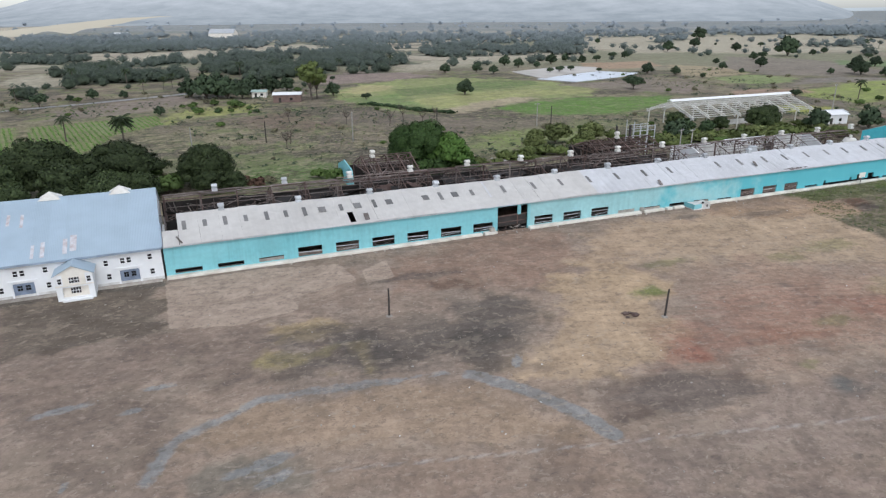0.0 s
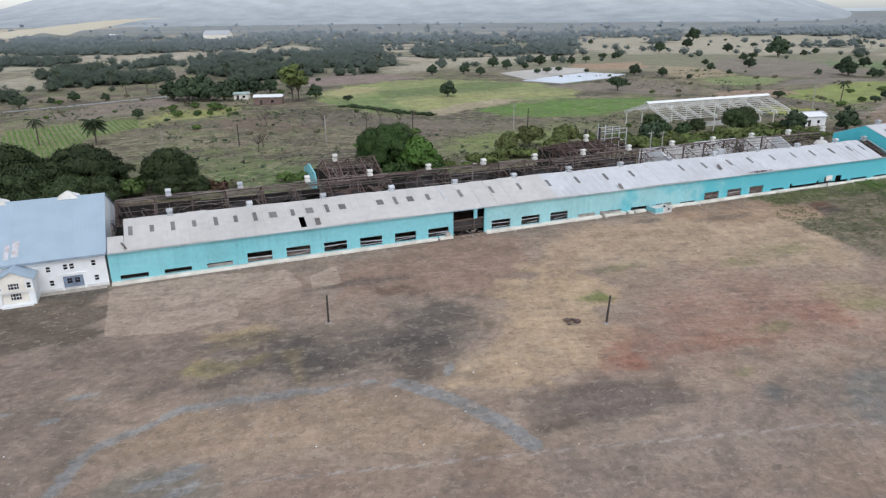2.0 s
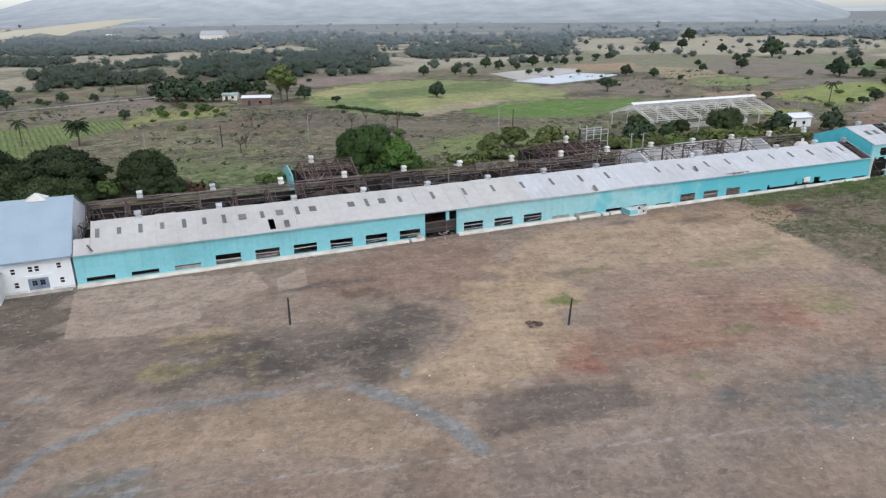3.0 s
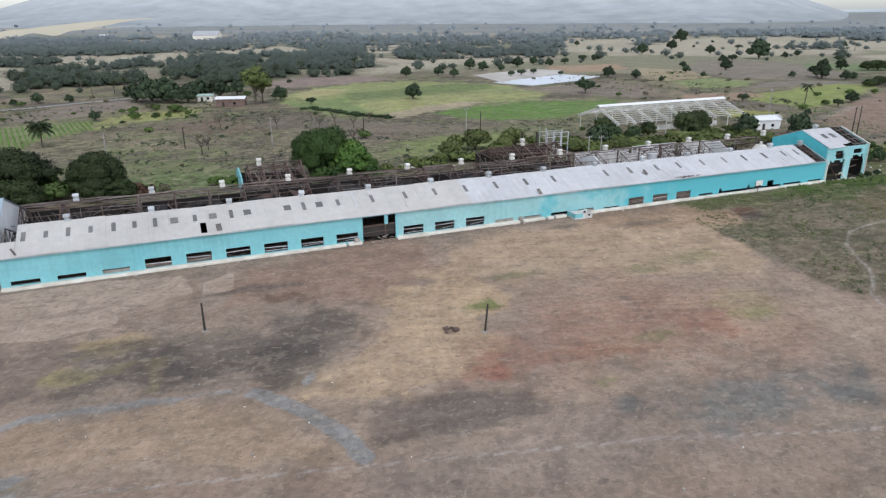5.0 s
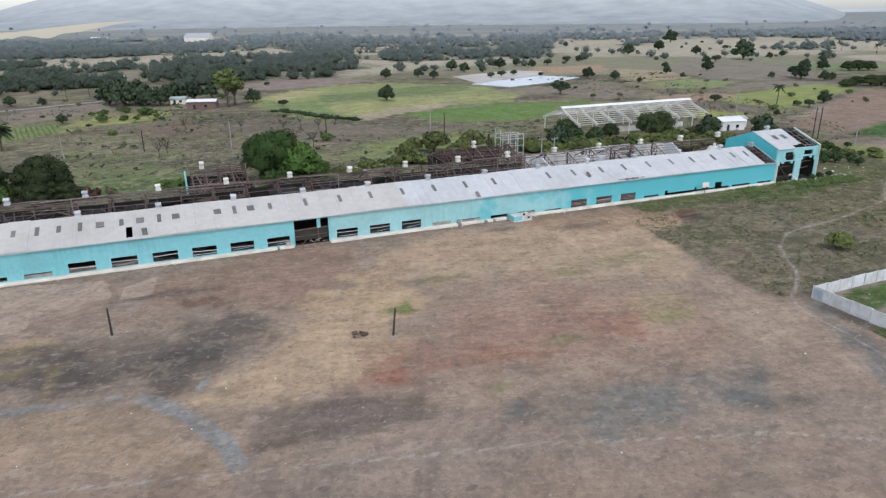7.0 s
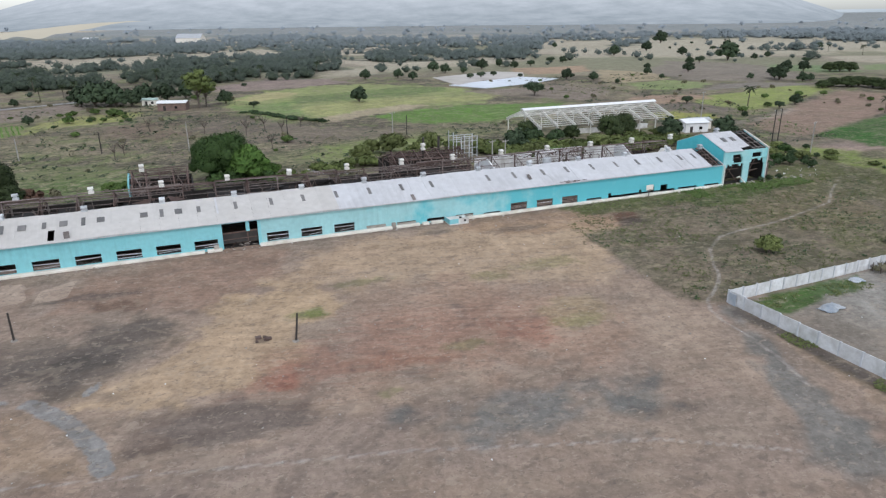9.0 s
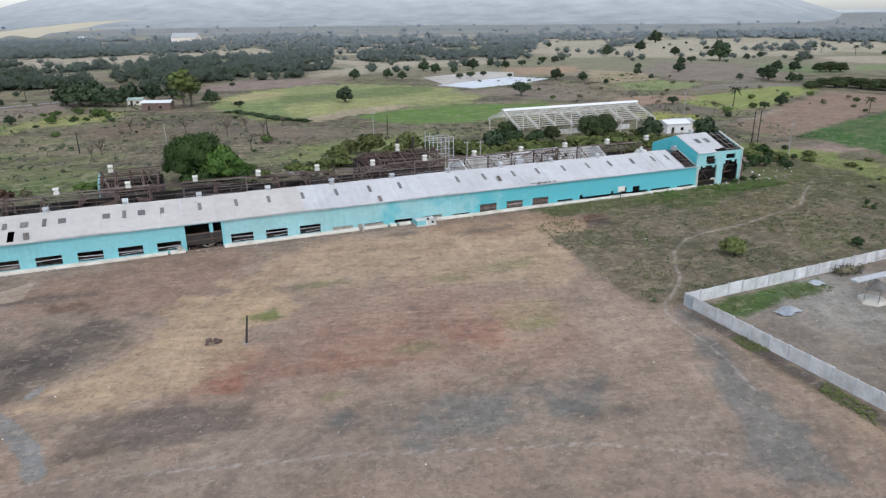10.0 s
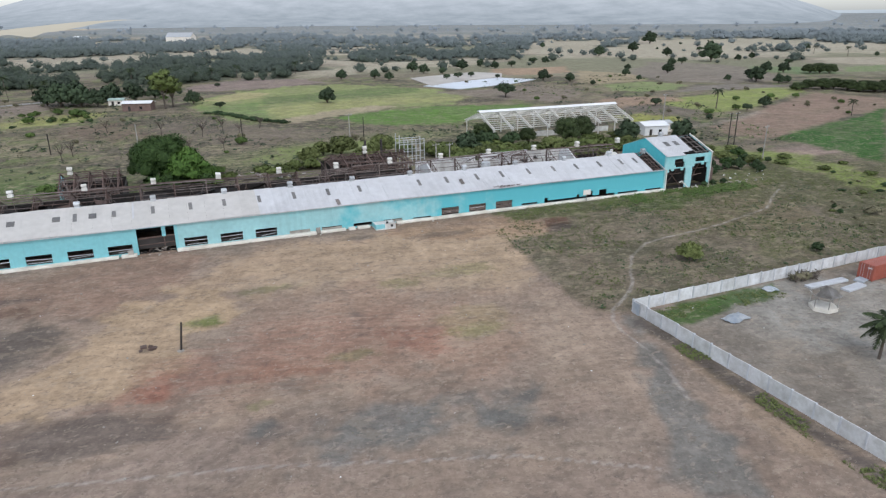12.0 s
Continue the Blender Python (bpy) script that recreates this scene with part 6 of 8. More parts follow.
for k in range(5):
    xa, xb = 0.05 + k * 1.74, 0.05 + (k + 1) * 1.74
    bm = bmesh.new()
    prism(bm, [(-0.3, TE), (TD / 2, TR + 0.08), (TD / 2, TR + 0.14), (-0.3, TE + 0.06)] if k < 3 else [(0.9 if k == 3 else 1.6, TE + 0.45), (TD / 2, TR + 0.08), (TD / 2, TR + 0.14), (0.9 if k == 3 else 1.6, TE + 0.51)], xa, xb - 0.01)
    part("roof_sheet", bm, M_SHEET_W, tower)
for k in range(3):
    xa = 0.05 + k * 2.9
    bm = bmesh.new()
    prism(bm, [(TD / 2, TR + 0.14), (TD + 0.2, TE), (TD + 0.2, TE - 0.06), (TD / 2, TR + 0.08)], xa, xa + 2.88)
    part("roof_sheet", bm, M_SHEET_W, tower)
bm = bmesh.new()
for xx in (8.8, 10.2, 11.6):
    beam(bm, (xx, 0, TE), (xx, TD / 2, TR), 0.16)
    beam(bm, (xx, TD, TE), (xx, TD / 2, TR), 0.16)
for f in (0.1, 0.35, 0.6, 0.85, 1.0):
    beam(bm, (8.6, TD / 2 * f, TE + (TR - TE) * f), (TW, TD / 2 * f, TE + (TR - TE) * f), 0.14)
    beam(bm, (8.6, TD - TD / 2 * f, TE + (TR - TE) * f), (TW, TD - TD / 2 * f, TE + (TR - TE) * f), 0.14)
part("bare_rafters", bm, M_STEEL, tower, "bare rusty roof frame")
bm = bmesh.new()
beam(bm, (TW - 0.1, -0.3, TE + 0.12), (TW - 0.1, TD / 2, TR + 0.2), 0.4, 0.12)
part("verge", bm, M_WHITESTEEL, tower)
for xx in (3.0, 5.6):
    bm = bmesh.new()
    prism(bm, [(3.6, TE + (TR - TE) * 3.6 / 7.7 + 0.2), (5.2, TE + (TR - TE) * 5.2 / 7.7 + 0.2), (5.2, TE + (TR - TE) * 5.2 / 7.7 + 0.26), (3.6, TE + (TR - TE) * 3.6 / 7.7 + 0.26)], xx, xx + 1.1)
    part("skylight", bm, M_PANE_SKY, tower)
vent(tower, 4.6, TD / 2 + 0.3, TR + 0.1, 0, M_GALV, 1.0)
for xx, zz, w, h in ((1.0, 4.3, 0.5, 0.5), (2.2, 4.45, 0.7, 0.3), (4.9, 4.4, 0.6, 0.4), (8.0, 5.1, 0.5, 0.5), (10.6, 5.2, 0.7, 0.35), (12.0, 4.9, 0.5, 0.8), (5.2, 6.4, 0.4, 0.5), (2.8, 4.95, 0.4, 0.4)):
    bm = bmesh.new()
    prism(bm, [(0.02, zz - h), (0.28, zz - h * 0.6), (0.28, zz + 0.3), (0.02, zz + 0.3)], xx - w / 2, xx + w / 2)
    part("torn_edge", bm, M_TEAL_PALE, tower)
part("floor_slab", boxed(0.3, TW - 0.3, 0.3, TD - 0.3, -0.25, 0.02), M_FLOOR, tower)
for a, b in (((1, 1.2, 0.2), (5.6, 2.4, 3.8)), ((5.6, 1.0, 0.1), (2.0, 1.5, 4.2)), ((0.8, 1.2, 3.1), (5.8, 1.2, 3.1)), ((8, 1, 2.2), (12, 1.6, 2.4)), ((8.2, 1.5, 0), (11.5, 2.2, 4.6)), ((7.8, 1.2, 3.9), (12.1, 1.2, 3.8)),
             ((2.6, 1.0, 5.6), (5.4, 1.0, 5.7))):
    bm = bmesh.new()
    beam(bm, a, b, 0.16)
    part("broken_frame", bm, M_RUST, tower)
for xx, yy, top, w in ((TW - 0.15, -0.2, TE, 0.16), (0.45, -0.12, 4.5, 0.25)):
    bm = bmesh.new()
    beam(bm, (xx, yy, 0), (xx, yy, top), w)
    part("downpipe", bm, M_WHITESTEEL, tower)
bm = bmesh.new()
tube(bm, (4.9, -0.35, 1.6), (6.3, -1.2, -0.15), 0.15, sides=10)
tube(bm, (4.2, -0.3, 1.4), (4.9, -0.35, 1.6), 0.15, sides=10)
part("fallen_pipe", bm, M_WHITESTEEL, tower, "bent pale fallen pipe")
part("lean_to", boxed(TW + 0.05, TW + 1.9, 1.0, 5.0, -0.3, 3.6), M_RUST, tower, "dark rusty lean-to")

# ---- white two-storey office block beside the shed ----
house = thing("office_building", "white two-storey office building with blue-grey sheet roof and gabled porch", "building", pose(-40.3, 0, 0))
HX = 40.0
HE, HRY, HRZ = 4.75, 13.3, 10.15


def window_unit(parent, xc, zc, w=0.62, h=0.75, y=0.0):
    """A small dark sash window with a white cross of glazing bars and a sill."""
    win = part("window", boxed(xc - w / 2, xc + w / 2, y + 0.06, y + 0.1, zc - h / 2, zc + h / 2), M_GLASS, parent, "dark glazed window")
    bm = bmesh.new()
    box(bm, xc - w / 2, xc + w / 2, y + 0.0, y + 0.058, zc - 0.035, zc + 0.035)
    box(bm, xc - w / 2, xc - w / 2 + 0.05, y + 0.0, y + 0.058, zc - h / 2, zc + h / 2)
    box(bm, xc + w / 2 - 0.05, xc + w / 2, y + 0.0, y + 0.058, zc - h / 2, zc + h / 2)
    part("glazing_bar", bm, M_WHITE, win)
    part("sill", boxed(xc - w / 2 - 0.08, xc + w / 2 + 0.08, y - 0.1, y - 0.003, zc - h / 2 - 0.1, zc - h / 2), M_WHITE, win)


# window and door places, along the front from the shed corner
w_list, d_list = [], []
for base in (0.0, -12.9, -25.8):
    w_list += [(-1.85 + base, 3.55), (-4.55 + base, 3.45), (-5.35 + base, 3.45), (-7.45 + base, 3.35), (-1.75 + base, 1.35), (-7.3 + base, 1.35)]
    d_list += [(-4.65 + base)]
holes = [(HX + 0.3 + x - 0.31, HX + 0.3 + x + 0.31, z - 0.375, z + 0.375) for x, z in w_list] + [(HX + 0.3 + x - 1.25, HX + 0.3 + x + 1.25, -0.1, 2.05) for x in d_list]
lower = [h for h in holes if h[2] < 2.4]
upper = [h for h in holes if h[2] > 2.4]
part("front_wall", pierced_wall(0, HX, 0, 0.25, -0.3, 2.5, lower), M_WHITE, house)
part("front_wall", pierced_wall(0, HX, 0, 0.25, 2.5, HE, upper), M_WHITE, house)
for x, z in w_list:
    window_unit(house, HX + 0.3 + x, z)
for x in d_list:
    xc = HX + 0.3 + x
    door = part("door", boxed(xc - 1.25, xc + 1.25, 0.08, 0.16, -0.1, 2.05), M_DOOR, house, "blue-grey double door with glazed panels")
    for k in (-1, 1):
        bm = bmesh.new()
        for q in (-0.25, 0.25):
            box(bm, xc + k * 0.48 + q * 0.62 - 0.14, xc + k * 0.48 + q * 0.62 + 0.14, 0.055, 0.077, 1.0, 1.36)
            box(bm, xc + k * 0.48 + q * 0.62 - 0.14, xc + k * 0.48 + q * 0.62 + 0.14, 0.055, 0.077, 1.42, 1.72)
        part("pane", bm, M_GLASS, door)
    part("door_frame", boxed(xc - 1.5, xc - 1.25, -0.06, -0.003, -0.1, 2.25), M_WHITE, door)
    part("door_frame", boxed(xc + 1.25, xc + 1.5, -0.06, -0.003, -0.1, 2.25), M_WHITE, door)
    part("door_head", boxed(xc - 1.75, xc + 1.75, -0.12, -0.003, 2.25, 2.5), M_WHITE, door)
part("base_band", boxed(0, HX, -0.05, -0.003, -0.3, 0.45), M_WHITE_DIRTY, house)
part("side_wall", boxed(HX - 0.25, HX, 0.25, 26.4, -0.3, HE), M_WHITE, house)
part("side_wall", boxed(0, 0.25, 0.25, 26.4, -0.3, HE), M_WHITE, house)
part("rear_wall", boxed(0.25, HX - 0.25, 26.35, 26.6, -0.3, HE), M_WHITE, house)
for xa in (0.0, HX - 0.25):
    bm = bmesh.new()
    prism(bm, [(0, HE), (26.6, HE), (HRY, HRZ - 0.1)], xa, xa + 0.25)
    part("gable", bm, M_WHITE, house)
n_pan = 20
for k in range(n_pan):
    xa, xb = -0.2 + (HX + 0.4) * k / n_pan, -0.2 + (HX + 0.4) * (k + 1) / n_pan
    bm = bmesh.new()
    lift = 0.006 * (k % 2)
    prism(bm, [(-0.45, HE + lift), (HRY, HRZ + lift), (HRY, HRZ + 0.07 + lift), (-0.45, HE + 0.07 + lift)], xa, xb)
    part("roof_sheet", bm, M_BLUE_ROOF, house)
bm = bmesh.new()
prism(bm, [(HRY, HRZ), (27.0, HE), (27.0, HE + 0.07), (HRY, HRZ + 0.07)], -0.2, HX + 0.2)
part("rear_roof", bm, M_BLUE_ROOF, house)
part("fascia", boxed(-0.2, HX + 0.2, -0.52, -0.45, HE - 0.2, HE + 0.09), M_BLUE_TRIM, house, "grey-blue eaves board")
bm = bmesh.new()
beam(bm, (HX + 0.26, -0.4, HE + 0.05), (HX + 0.26, 4.6, HE + 0.05 + 5.0 * (HRZ - HE) / (HRY + 0.45)), 0.14, 0.3)
part("verge", bm, M_BLUE_TRIM, house)
# cupola gables on the ridge
for xc in (HX + 0.3 - 5.2, HX + 0.3 - 14.6, HX + 0.3 - 24.0):
    bm = bmesh.new()
    v = [bm.verts.new(p) for p in ((xc - 1.5, HRY - 0.9, HRZ - 0.2), (xc + 1.5, HRY - 0.9, HRZ - 0.2), (xc + 1.5, HRY + 2.0, HRZ - 0.2), (xc - 1.5, HRY + 2.0, HRZ - 0.2), (xc, HRY + 0.5, HRZ + 0.85))]
    for f in ((0, 1, 4), (1, 2, 4), (2, 3, 4), (3, 0, 4), (3, 2, 1, 0)):
        bm.faces.new([v[i] for i in f])
    part("roof_cupola", bm, M_WHITESTEEL, house, "small white pyramid roof cupola")
# rust-streaked sheets
for xc, s0, s1, w in ((HX - 10.9, 1.0, 4.2, 0.8), (HX - 11.9, 0.6, 3.6, 0.55), (HX - 14.6, 0.4, 3.4, 0.5), (HX - 15.8, 0.4, 3.0, 0.4), (HX - 17.5, 7.0, 9.8, 0.4), (HX - 19.2, 7.6, 10.0, 0.4)):
    q = (HRZ - HE) / (HRY + 0.45)
    bm = bmesh.new()
    prism(bm, [(s0, HE + 0.09 + (s0 + 0.45) * q), (s1, HE + 0.09 + (s1 + 0.45) * q), (s1, HE + 0.11 + (s1 + 0.45) * q), (s0, HE + 0.11 + (s0 + 0.45) * q)], xc - w / 2, xc + w / 2)
    part("patched_sheet", bm, material("streaked_sheet", (0.58, 0.58, 0.60), (0.40, 0.31, 0.29), grain=3, stain=1.2, rough=0.6), house, "pale sheet with rust streaks")
# porch
PXC, PW, PY0 = HX + 0.3 - 11.15, 4.5, -3.2
porch = part("porch", pierced_wall(PXC - PW / 2, PXC + PW / 2, PY0, PY0 + 0.25, -0.35, 2.0, [(PXC - 1.55, PXC + 1.55, 0.35, 1.75)]), M_WHITE, house, "gabled white porch")
part("porch_wall", pierced_wall(PXC - PW / 2, PXC + PW / 2, PY0, PY0 + 0.25, 2.0, 3.55, [(PXC - 0.6, PXC + 0.6, 2.3, 3.1), (PXC - 1.95, PXC - 1.5, 2.3, 3.05), (PXC + 1.5, PXC + 1.95, 2.3, 3.05)]), M_WHITE, porch)
part("porch_panel", pierced_wall(PXC - 1.35, PXC + 1.35, PY0 - 0.03, PY0 - 0.003, 2.12, 3.55, [(PXC - 0.6, PXC + 0.6, 2.3, 3.1)]), M_CREAM, porch, "cream panel")
part("porch_side", boxed(PXC - PW / 2, PXC - PW / 2 + 0.25, PY0 + 0.25, 0, -0.35, 3.55), M_WHITE, porch)
part("porch_side", boxed(PXC + PW / 2 - 0.25, PXC + PW / 2, PY0 + 0.25, 0, -0.35, 3.55), M_WHITE, porch)
bm = bmesh.new()
v = [(PXC - PW / 2, 3.55), (PXC + PW / 2, 3.55), (PXC, 4.75)]
a = [bm.verts.new((x, PY0, z)) for x, z in v]
b = [bm.verts.new((x, PY0 + 0.25, z)) for x, z in v]
bm.faces.new(a)
bm.faces.new(b[::-1])
for k in range(3):
    bm.faces.new((a[(k + 1) % 3], a[k], b[k], b[(k + 1) % 3]))
part("porch_gable", bm, M_CREAM, porch)
bm = bmesh.new()
box(bm, PXC - 1.55, PXC + 1.55, PY0 + 0.28, PY0 + 0.34, 0.2, 1.9)
part("porch_recess", bm, M_CREAM, porch)
for xc, zc, w, h, y in ((PXC, 2.7, 1.2, 0.8, PY0 + 0.05), (PXC - 1.72, 2.68, 0.45, 0.75, PY0 + 0.05), (PXC + 1.72, 2.68, 0.45, 0.75, PY0 + 0.05), (PXC, 1.2, 1.15, 0.8, PY0 + 0.16)):
    win = part("porch_window", boxed(xc - w / 2, xc + w / 2, y + 0.06, y + 0.1, zc - h / 2, zc + h / 2), M_GLASS, porch)
    bm = bmesh.new()
    box(bm, xc - w / 2, xc + w / 2, y, y + 0.055, zc - 0.03, zc + 0.03)
    if w > 1:
        for q in (-0.3, 0.0, 0.3):
            box(bm, xc + q * w - 0.025, xc + q * w + 0.025, y, y + 0.055, zc - h / 2, zc + h / 2)
    part("glazing_bar", bm, M_WHITE, win)
part("porch_step", boxed(PXC - 1.7, PXC + 1.9, PY0 - 0.5, PY0 - 0.003, -0.35, 0.15), M_WHITE, porch)
part("porch_band", boxed(PXC - PW / 2 - 0.05, PXC + PW / 2 + 0.05, PY0 - 0.06, PY0 - 0.003, 1.95, 2.1), M_CREAM, porch)
for s in (-1, 1):
    bm = bmesh.new()
    v = [(PXC, 4.72), (PXC + s * (PW / 2 + 0.25), 3.42), (PXC + s * (PW / 2 + 0.25), 3.5), (PXC, 4.82)]
    a = [bm.verts.new((x, PY0 - 0.2, z)) for x, z in v]
    b = [bm.verts.new((x, 1.2, z)) for x, z in v]
    bm.faces.new(a)
    bm.faces.new(b[::-1])
    for k in range(4):
        bm.faces.new((a[(k + 1) % 4], a[k], b[k], b[(k + 1) % 4]))
    bmesh.ops.recalc_face_normals(bm, faces=bm.faces)
    part("porch_roof", bm, M_BLUE_ROOF, porch)
for x0, x1 in ((HX - 9.2, HX - 0.3), (HX - 22, HX - 13.2)):
    bm = bmesh.new()
    prism(bm, [(-0.05, -0.4), (-1.15, -0.4), (-1.0, 0.06), (-0.05, 0.12)], x0, x1)
    ob = part("verandah_step", bm, M_RUBBLE, house, "broken dark paving strip")

# ---- walled yard ----
yard_wall = thing("boundary_wall", "white-grey precast concrete panel wall with grey posts", "wall", pose(0, 0, 0), kind="structure")
wr = random.Random(9)


def wall_run(a, b, n):
    a, b = Vector(a), Vector(b)
    d = (b - a) / n
    ang = math.degrees(math.atan2(d.y, d.x))
    ln = d.length
    pan = boxed(0.09, ln - 0.09, -0.06, 0.06, 0, 1.9)
    me = bpy.data.meshes.new("wall_panel")
    bmesh.ops.bevel(pan, geom=pan.edges[:], offset=0.02, segments=1, affect="EDGES")
    pan.to_mesh(me)
    pan.free()
    me.materials.append(M_CONC)
    post_bm = boxed(-0.1, 0.1, -0.13, 0.13, 0, 1.98)
    pme = bpy.data.meshes.new("wall_post")
    post_bm.to_mesh(pme)
    post_bm.free()
    pme.materials.append(M_CONC_POST)
    for k in range(n):
        p = a + d * k
        z = land_at(p.x, p.y) - 0.1
        shared("panel", me, yard_wall, pose(p.x, p.y, z + wr.uniform(-0.04, 0.04), wr.uniform(-1.5, 1.5), 0, ang))
        shared("post", pme, yard_wall, pose(p.x, p.y, z, 0, 0, ang))
    p = a + d * n
    shared("post", pme, yard_wall, pose(p.x, p.y, land_at(p.x, p.y) - 0.1, 0, 0, ang))


wall_run((115.6, -48.1), (203, -45.2), 33)
wall_run((115.6, -48.1), (118.8, -100), 19)
gate_panel = part("painted_panel", boxed(-0.03, 0.03, -1.4, -0.1, 0.1, 1.75), M_TARP, yard_wall, "blue-grey painted end panel")
gate_panel.matrix_basis = pose(115.45, -48.2, land_at(116, -49) - 0.1)

container = thing("shipping_container", "orange-red shipping container in the yard", "container", pose(155.4, -53.4, land_at(157, -52), 0, 0, 3))
bm = bmesh.new()
box(bm, 0.06, 12.1, 0.06, 2.38, 0.15, 2.55)
part("body", bm, M_ORANGE, container)
for k in range(30):
    part("rib", boxed(0.5 + k * 0.39, 0.68 + k * 0.39, 0.02, 0.06, 0.2, 2.5), M_ORANGE, container)
for x in (0.0, 12.05):
    for y in (0.0, 2.33):
        part("corner_post", boxed(x, x + 0.12, y, y + 0.11, 0.0, 2.6), M_ORANGE, container)
for k, y in enumerate((0.15, 1.25)):
    d = part("door", boxed(0.0, 0.055, y, y + 1.05, 0.2, 2.5), M_ORANGE, container)
    for q in (0.3, 0.7):
        bm = bmesh.new()
        tube(bm, (-0.03, y + q, 0.25), (-0.03, y + q, 2.45), 0.02, sides=6)
        part("locking_bar", bm, M_GALV, d)
bm = bmesh.new()
for k in range(4):
    box(bm, -0.012, -0.004, 0.3 + k * 0.2, 0.42 + k * 0.2, 1.9, 2.1)
part("marking", bm, M_WHITE, container, "white stencilled bars")

gazebo = thing("gazebo", "weathered hexagonal gazebo with stripped pyramid roof on a pale base", "gazebo", pose(140.6, -57.2, land_at(141, -57)) @ Matrix.Diagonal((0.82, 0.82, 1.0, 1)))
bm = bmesh.new()
ring0 = [bm.verts.new((2.25 * math.cos(k * math.tau / 6), 2.25 * math.sin(k * math.tau / 6), z)) for z in (0.0, 0.55) for k in range(6)]
bm.faces.new(ring0[6:])
for k in range(6):
    bm.faces.new((ring0[k], ring0[(k + 1) % 6], ring0[6 + (k + 1) % 6], ring0[6 + k]))
part("base", bm, M_PLINTH, gazebo, "pale concrete hexagon base")
for k in range(6):
    a = k * math.tau / 6
    bm = bmesh.new()
    beam(bm, (2.1 * math.cos(a), 2.1 * math.sin(a), 0.5), (2.1 * math.cos(a), 2.1 * math.sin(a), 2.35), 0.12)
    part("post", bm, M_POLE, gazebo)
    bm = bmesh.new()
    beam(bm, (2.6 * math.cos(a), 2.6 * math.sin(a), 2.25), (0, 0, 3.3), 0.09)
    part("rafter", bm, M_POLE, gazebo)
    b = (k + 1) * math.tau / 6
    bm = bmesh.new()
    beam(bm, (2.4 * math.cos(a), 2.4 * math.sin(a), 2.25), (2.4 * math.cos(b), 2.4 * math.sin(b), 2.25), 0.09)
    part("ring_beam", bm, M_POLE, gazebo)
    if k != 2:
        bm = bmesh.new()
        v = [bm.verts.new(p) for p in ((2.75 * math.cos(a), 2.75 * math.sin(a), 2.3), (2.55 * math.cos(b), 2.55 * math.sin(b), 2.36), (0.25 * math.cos(b), 0.25 * math.sin(b), 3.42), (0.25 * math.cos(a), 0.25 * math.sin(a), 3.42))]
        bm.faces.new(v)
        bmesh.ops.solidify(bm, geom=bm.faces[:], thickness=0.05)
        part("roof_panel", bm, M_STEELGREY, gazebo)

sheets = (("tarpaulin", 127.2, -55.0, 1.9, 1.0, 10, M_SHEETING, "crumpled grey tarpaulin on the yard"), ("tarpaulin", 139.0, -49.6, 1.1, 0.8, 0, M_TARP, "blue-grey tarpaulin over a heap"),
          ("slab", 148.6, -51.2, 3.9, 0.6, 0, M_CONC_POST, "long pale concrete slab"), ("slab", 151.0, -53.8, 2.2, 0.7, 8, M_CONC_POST, "pale concrete slab"), ("slab", 154.9, -52.2, 1.3, 0.7, 15, M_TARP, "grey sheet by the container"))
for name, x, y, rx, ry, turn, mat, label in sheets:
    bm = bmesh.new()
    if name == "slab":
        box(bm, -rx, rx, -ry, ry, -0.05, 0.28)
        bmesh.ops.bevel(bm, geom=bm.edges[:], offset=0.04, segments=1, affect="EDGES")
    else:
        bmesh.ops.create_grid(bm, x_segments=14, y_segments=10, size=1)
        for v in bm.verts:
            r = 1 + 0.25 * (noise.noise(v.co * 1.7) )
            v.co = Vector((v.co.x * rx * r, v.co.y * ry * r, 0.1 + 0.35 * max(0, 1 - v.co.length_squared * 0.8) + 0.1 * noise.noise(v.co * 3)))
        bmesh.ops.solidify(bm, geom=bm.faces[:], thickness=0.06)
    ob = part(name, bm, mat, None)
    ob.matrix_basis = pose(x, y, land_at(x, y), 0, 0, turn)
    tagged(ob, label, name)

# ---- poles in the field ----
def field_pole(x, y, top, lean_x, lean_y, label):
    z = land_at(x, y)
    p = thing("old_pole", label, "pole", pose(x, y, z))
    bm = bmesh.new()
    tube(bm, (0, 0, -0.3), (lean_x, lean_y, top), 0.15, 0.11, 8)
    part("shaft", bm, M_WOOD, p)
    bm = bmesh.new()
    bmesh.ops.create_icosphere(bm, subdivisions=1, radius=0.5)
    for v in bm.verts:
        v.co.z *= 0.35
    part("footing", bm, M_RUBBLE, p)
    return p


field_pole(25.7, -23.4, 3.8, 0.0, 0.0, "dark charred timber pole standing in the field")
field_pole(57.9, -36.6, 3.6, 0.5, 0.3, "leaning dark timber pole with rubble at its foot")
heap = thing("debris_heap", "small dark heap of debris on the field", "debris", pose(54.3, -34.6, land_at(54, -34.6)))
for k in range(10):
    x, y, r = wr.uniform(-0.9, 0.9), wr.uniform(-0.5, 0.5), wr.uniform(0.15, 0.35)
    bm = bmesh.new()
    tilt = wr.uniform(-0.1, 0.1)
    beam(bm, (x - r, y, r * 0.3 - tilt), (x + r, y + tilt, r * 0.3 + tilt), 2 * r, r * 0.8)
    part("block", bm, M_RUST, heap)


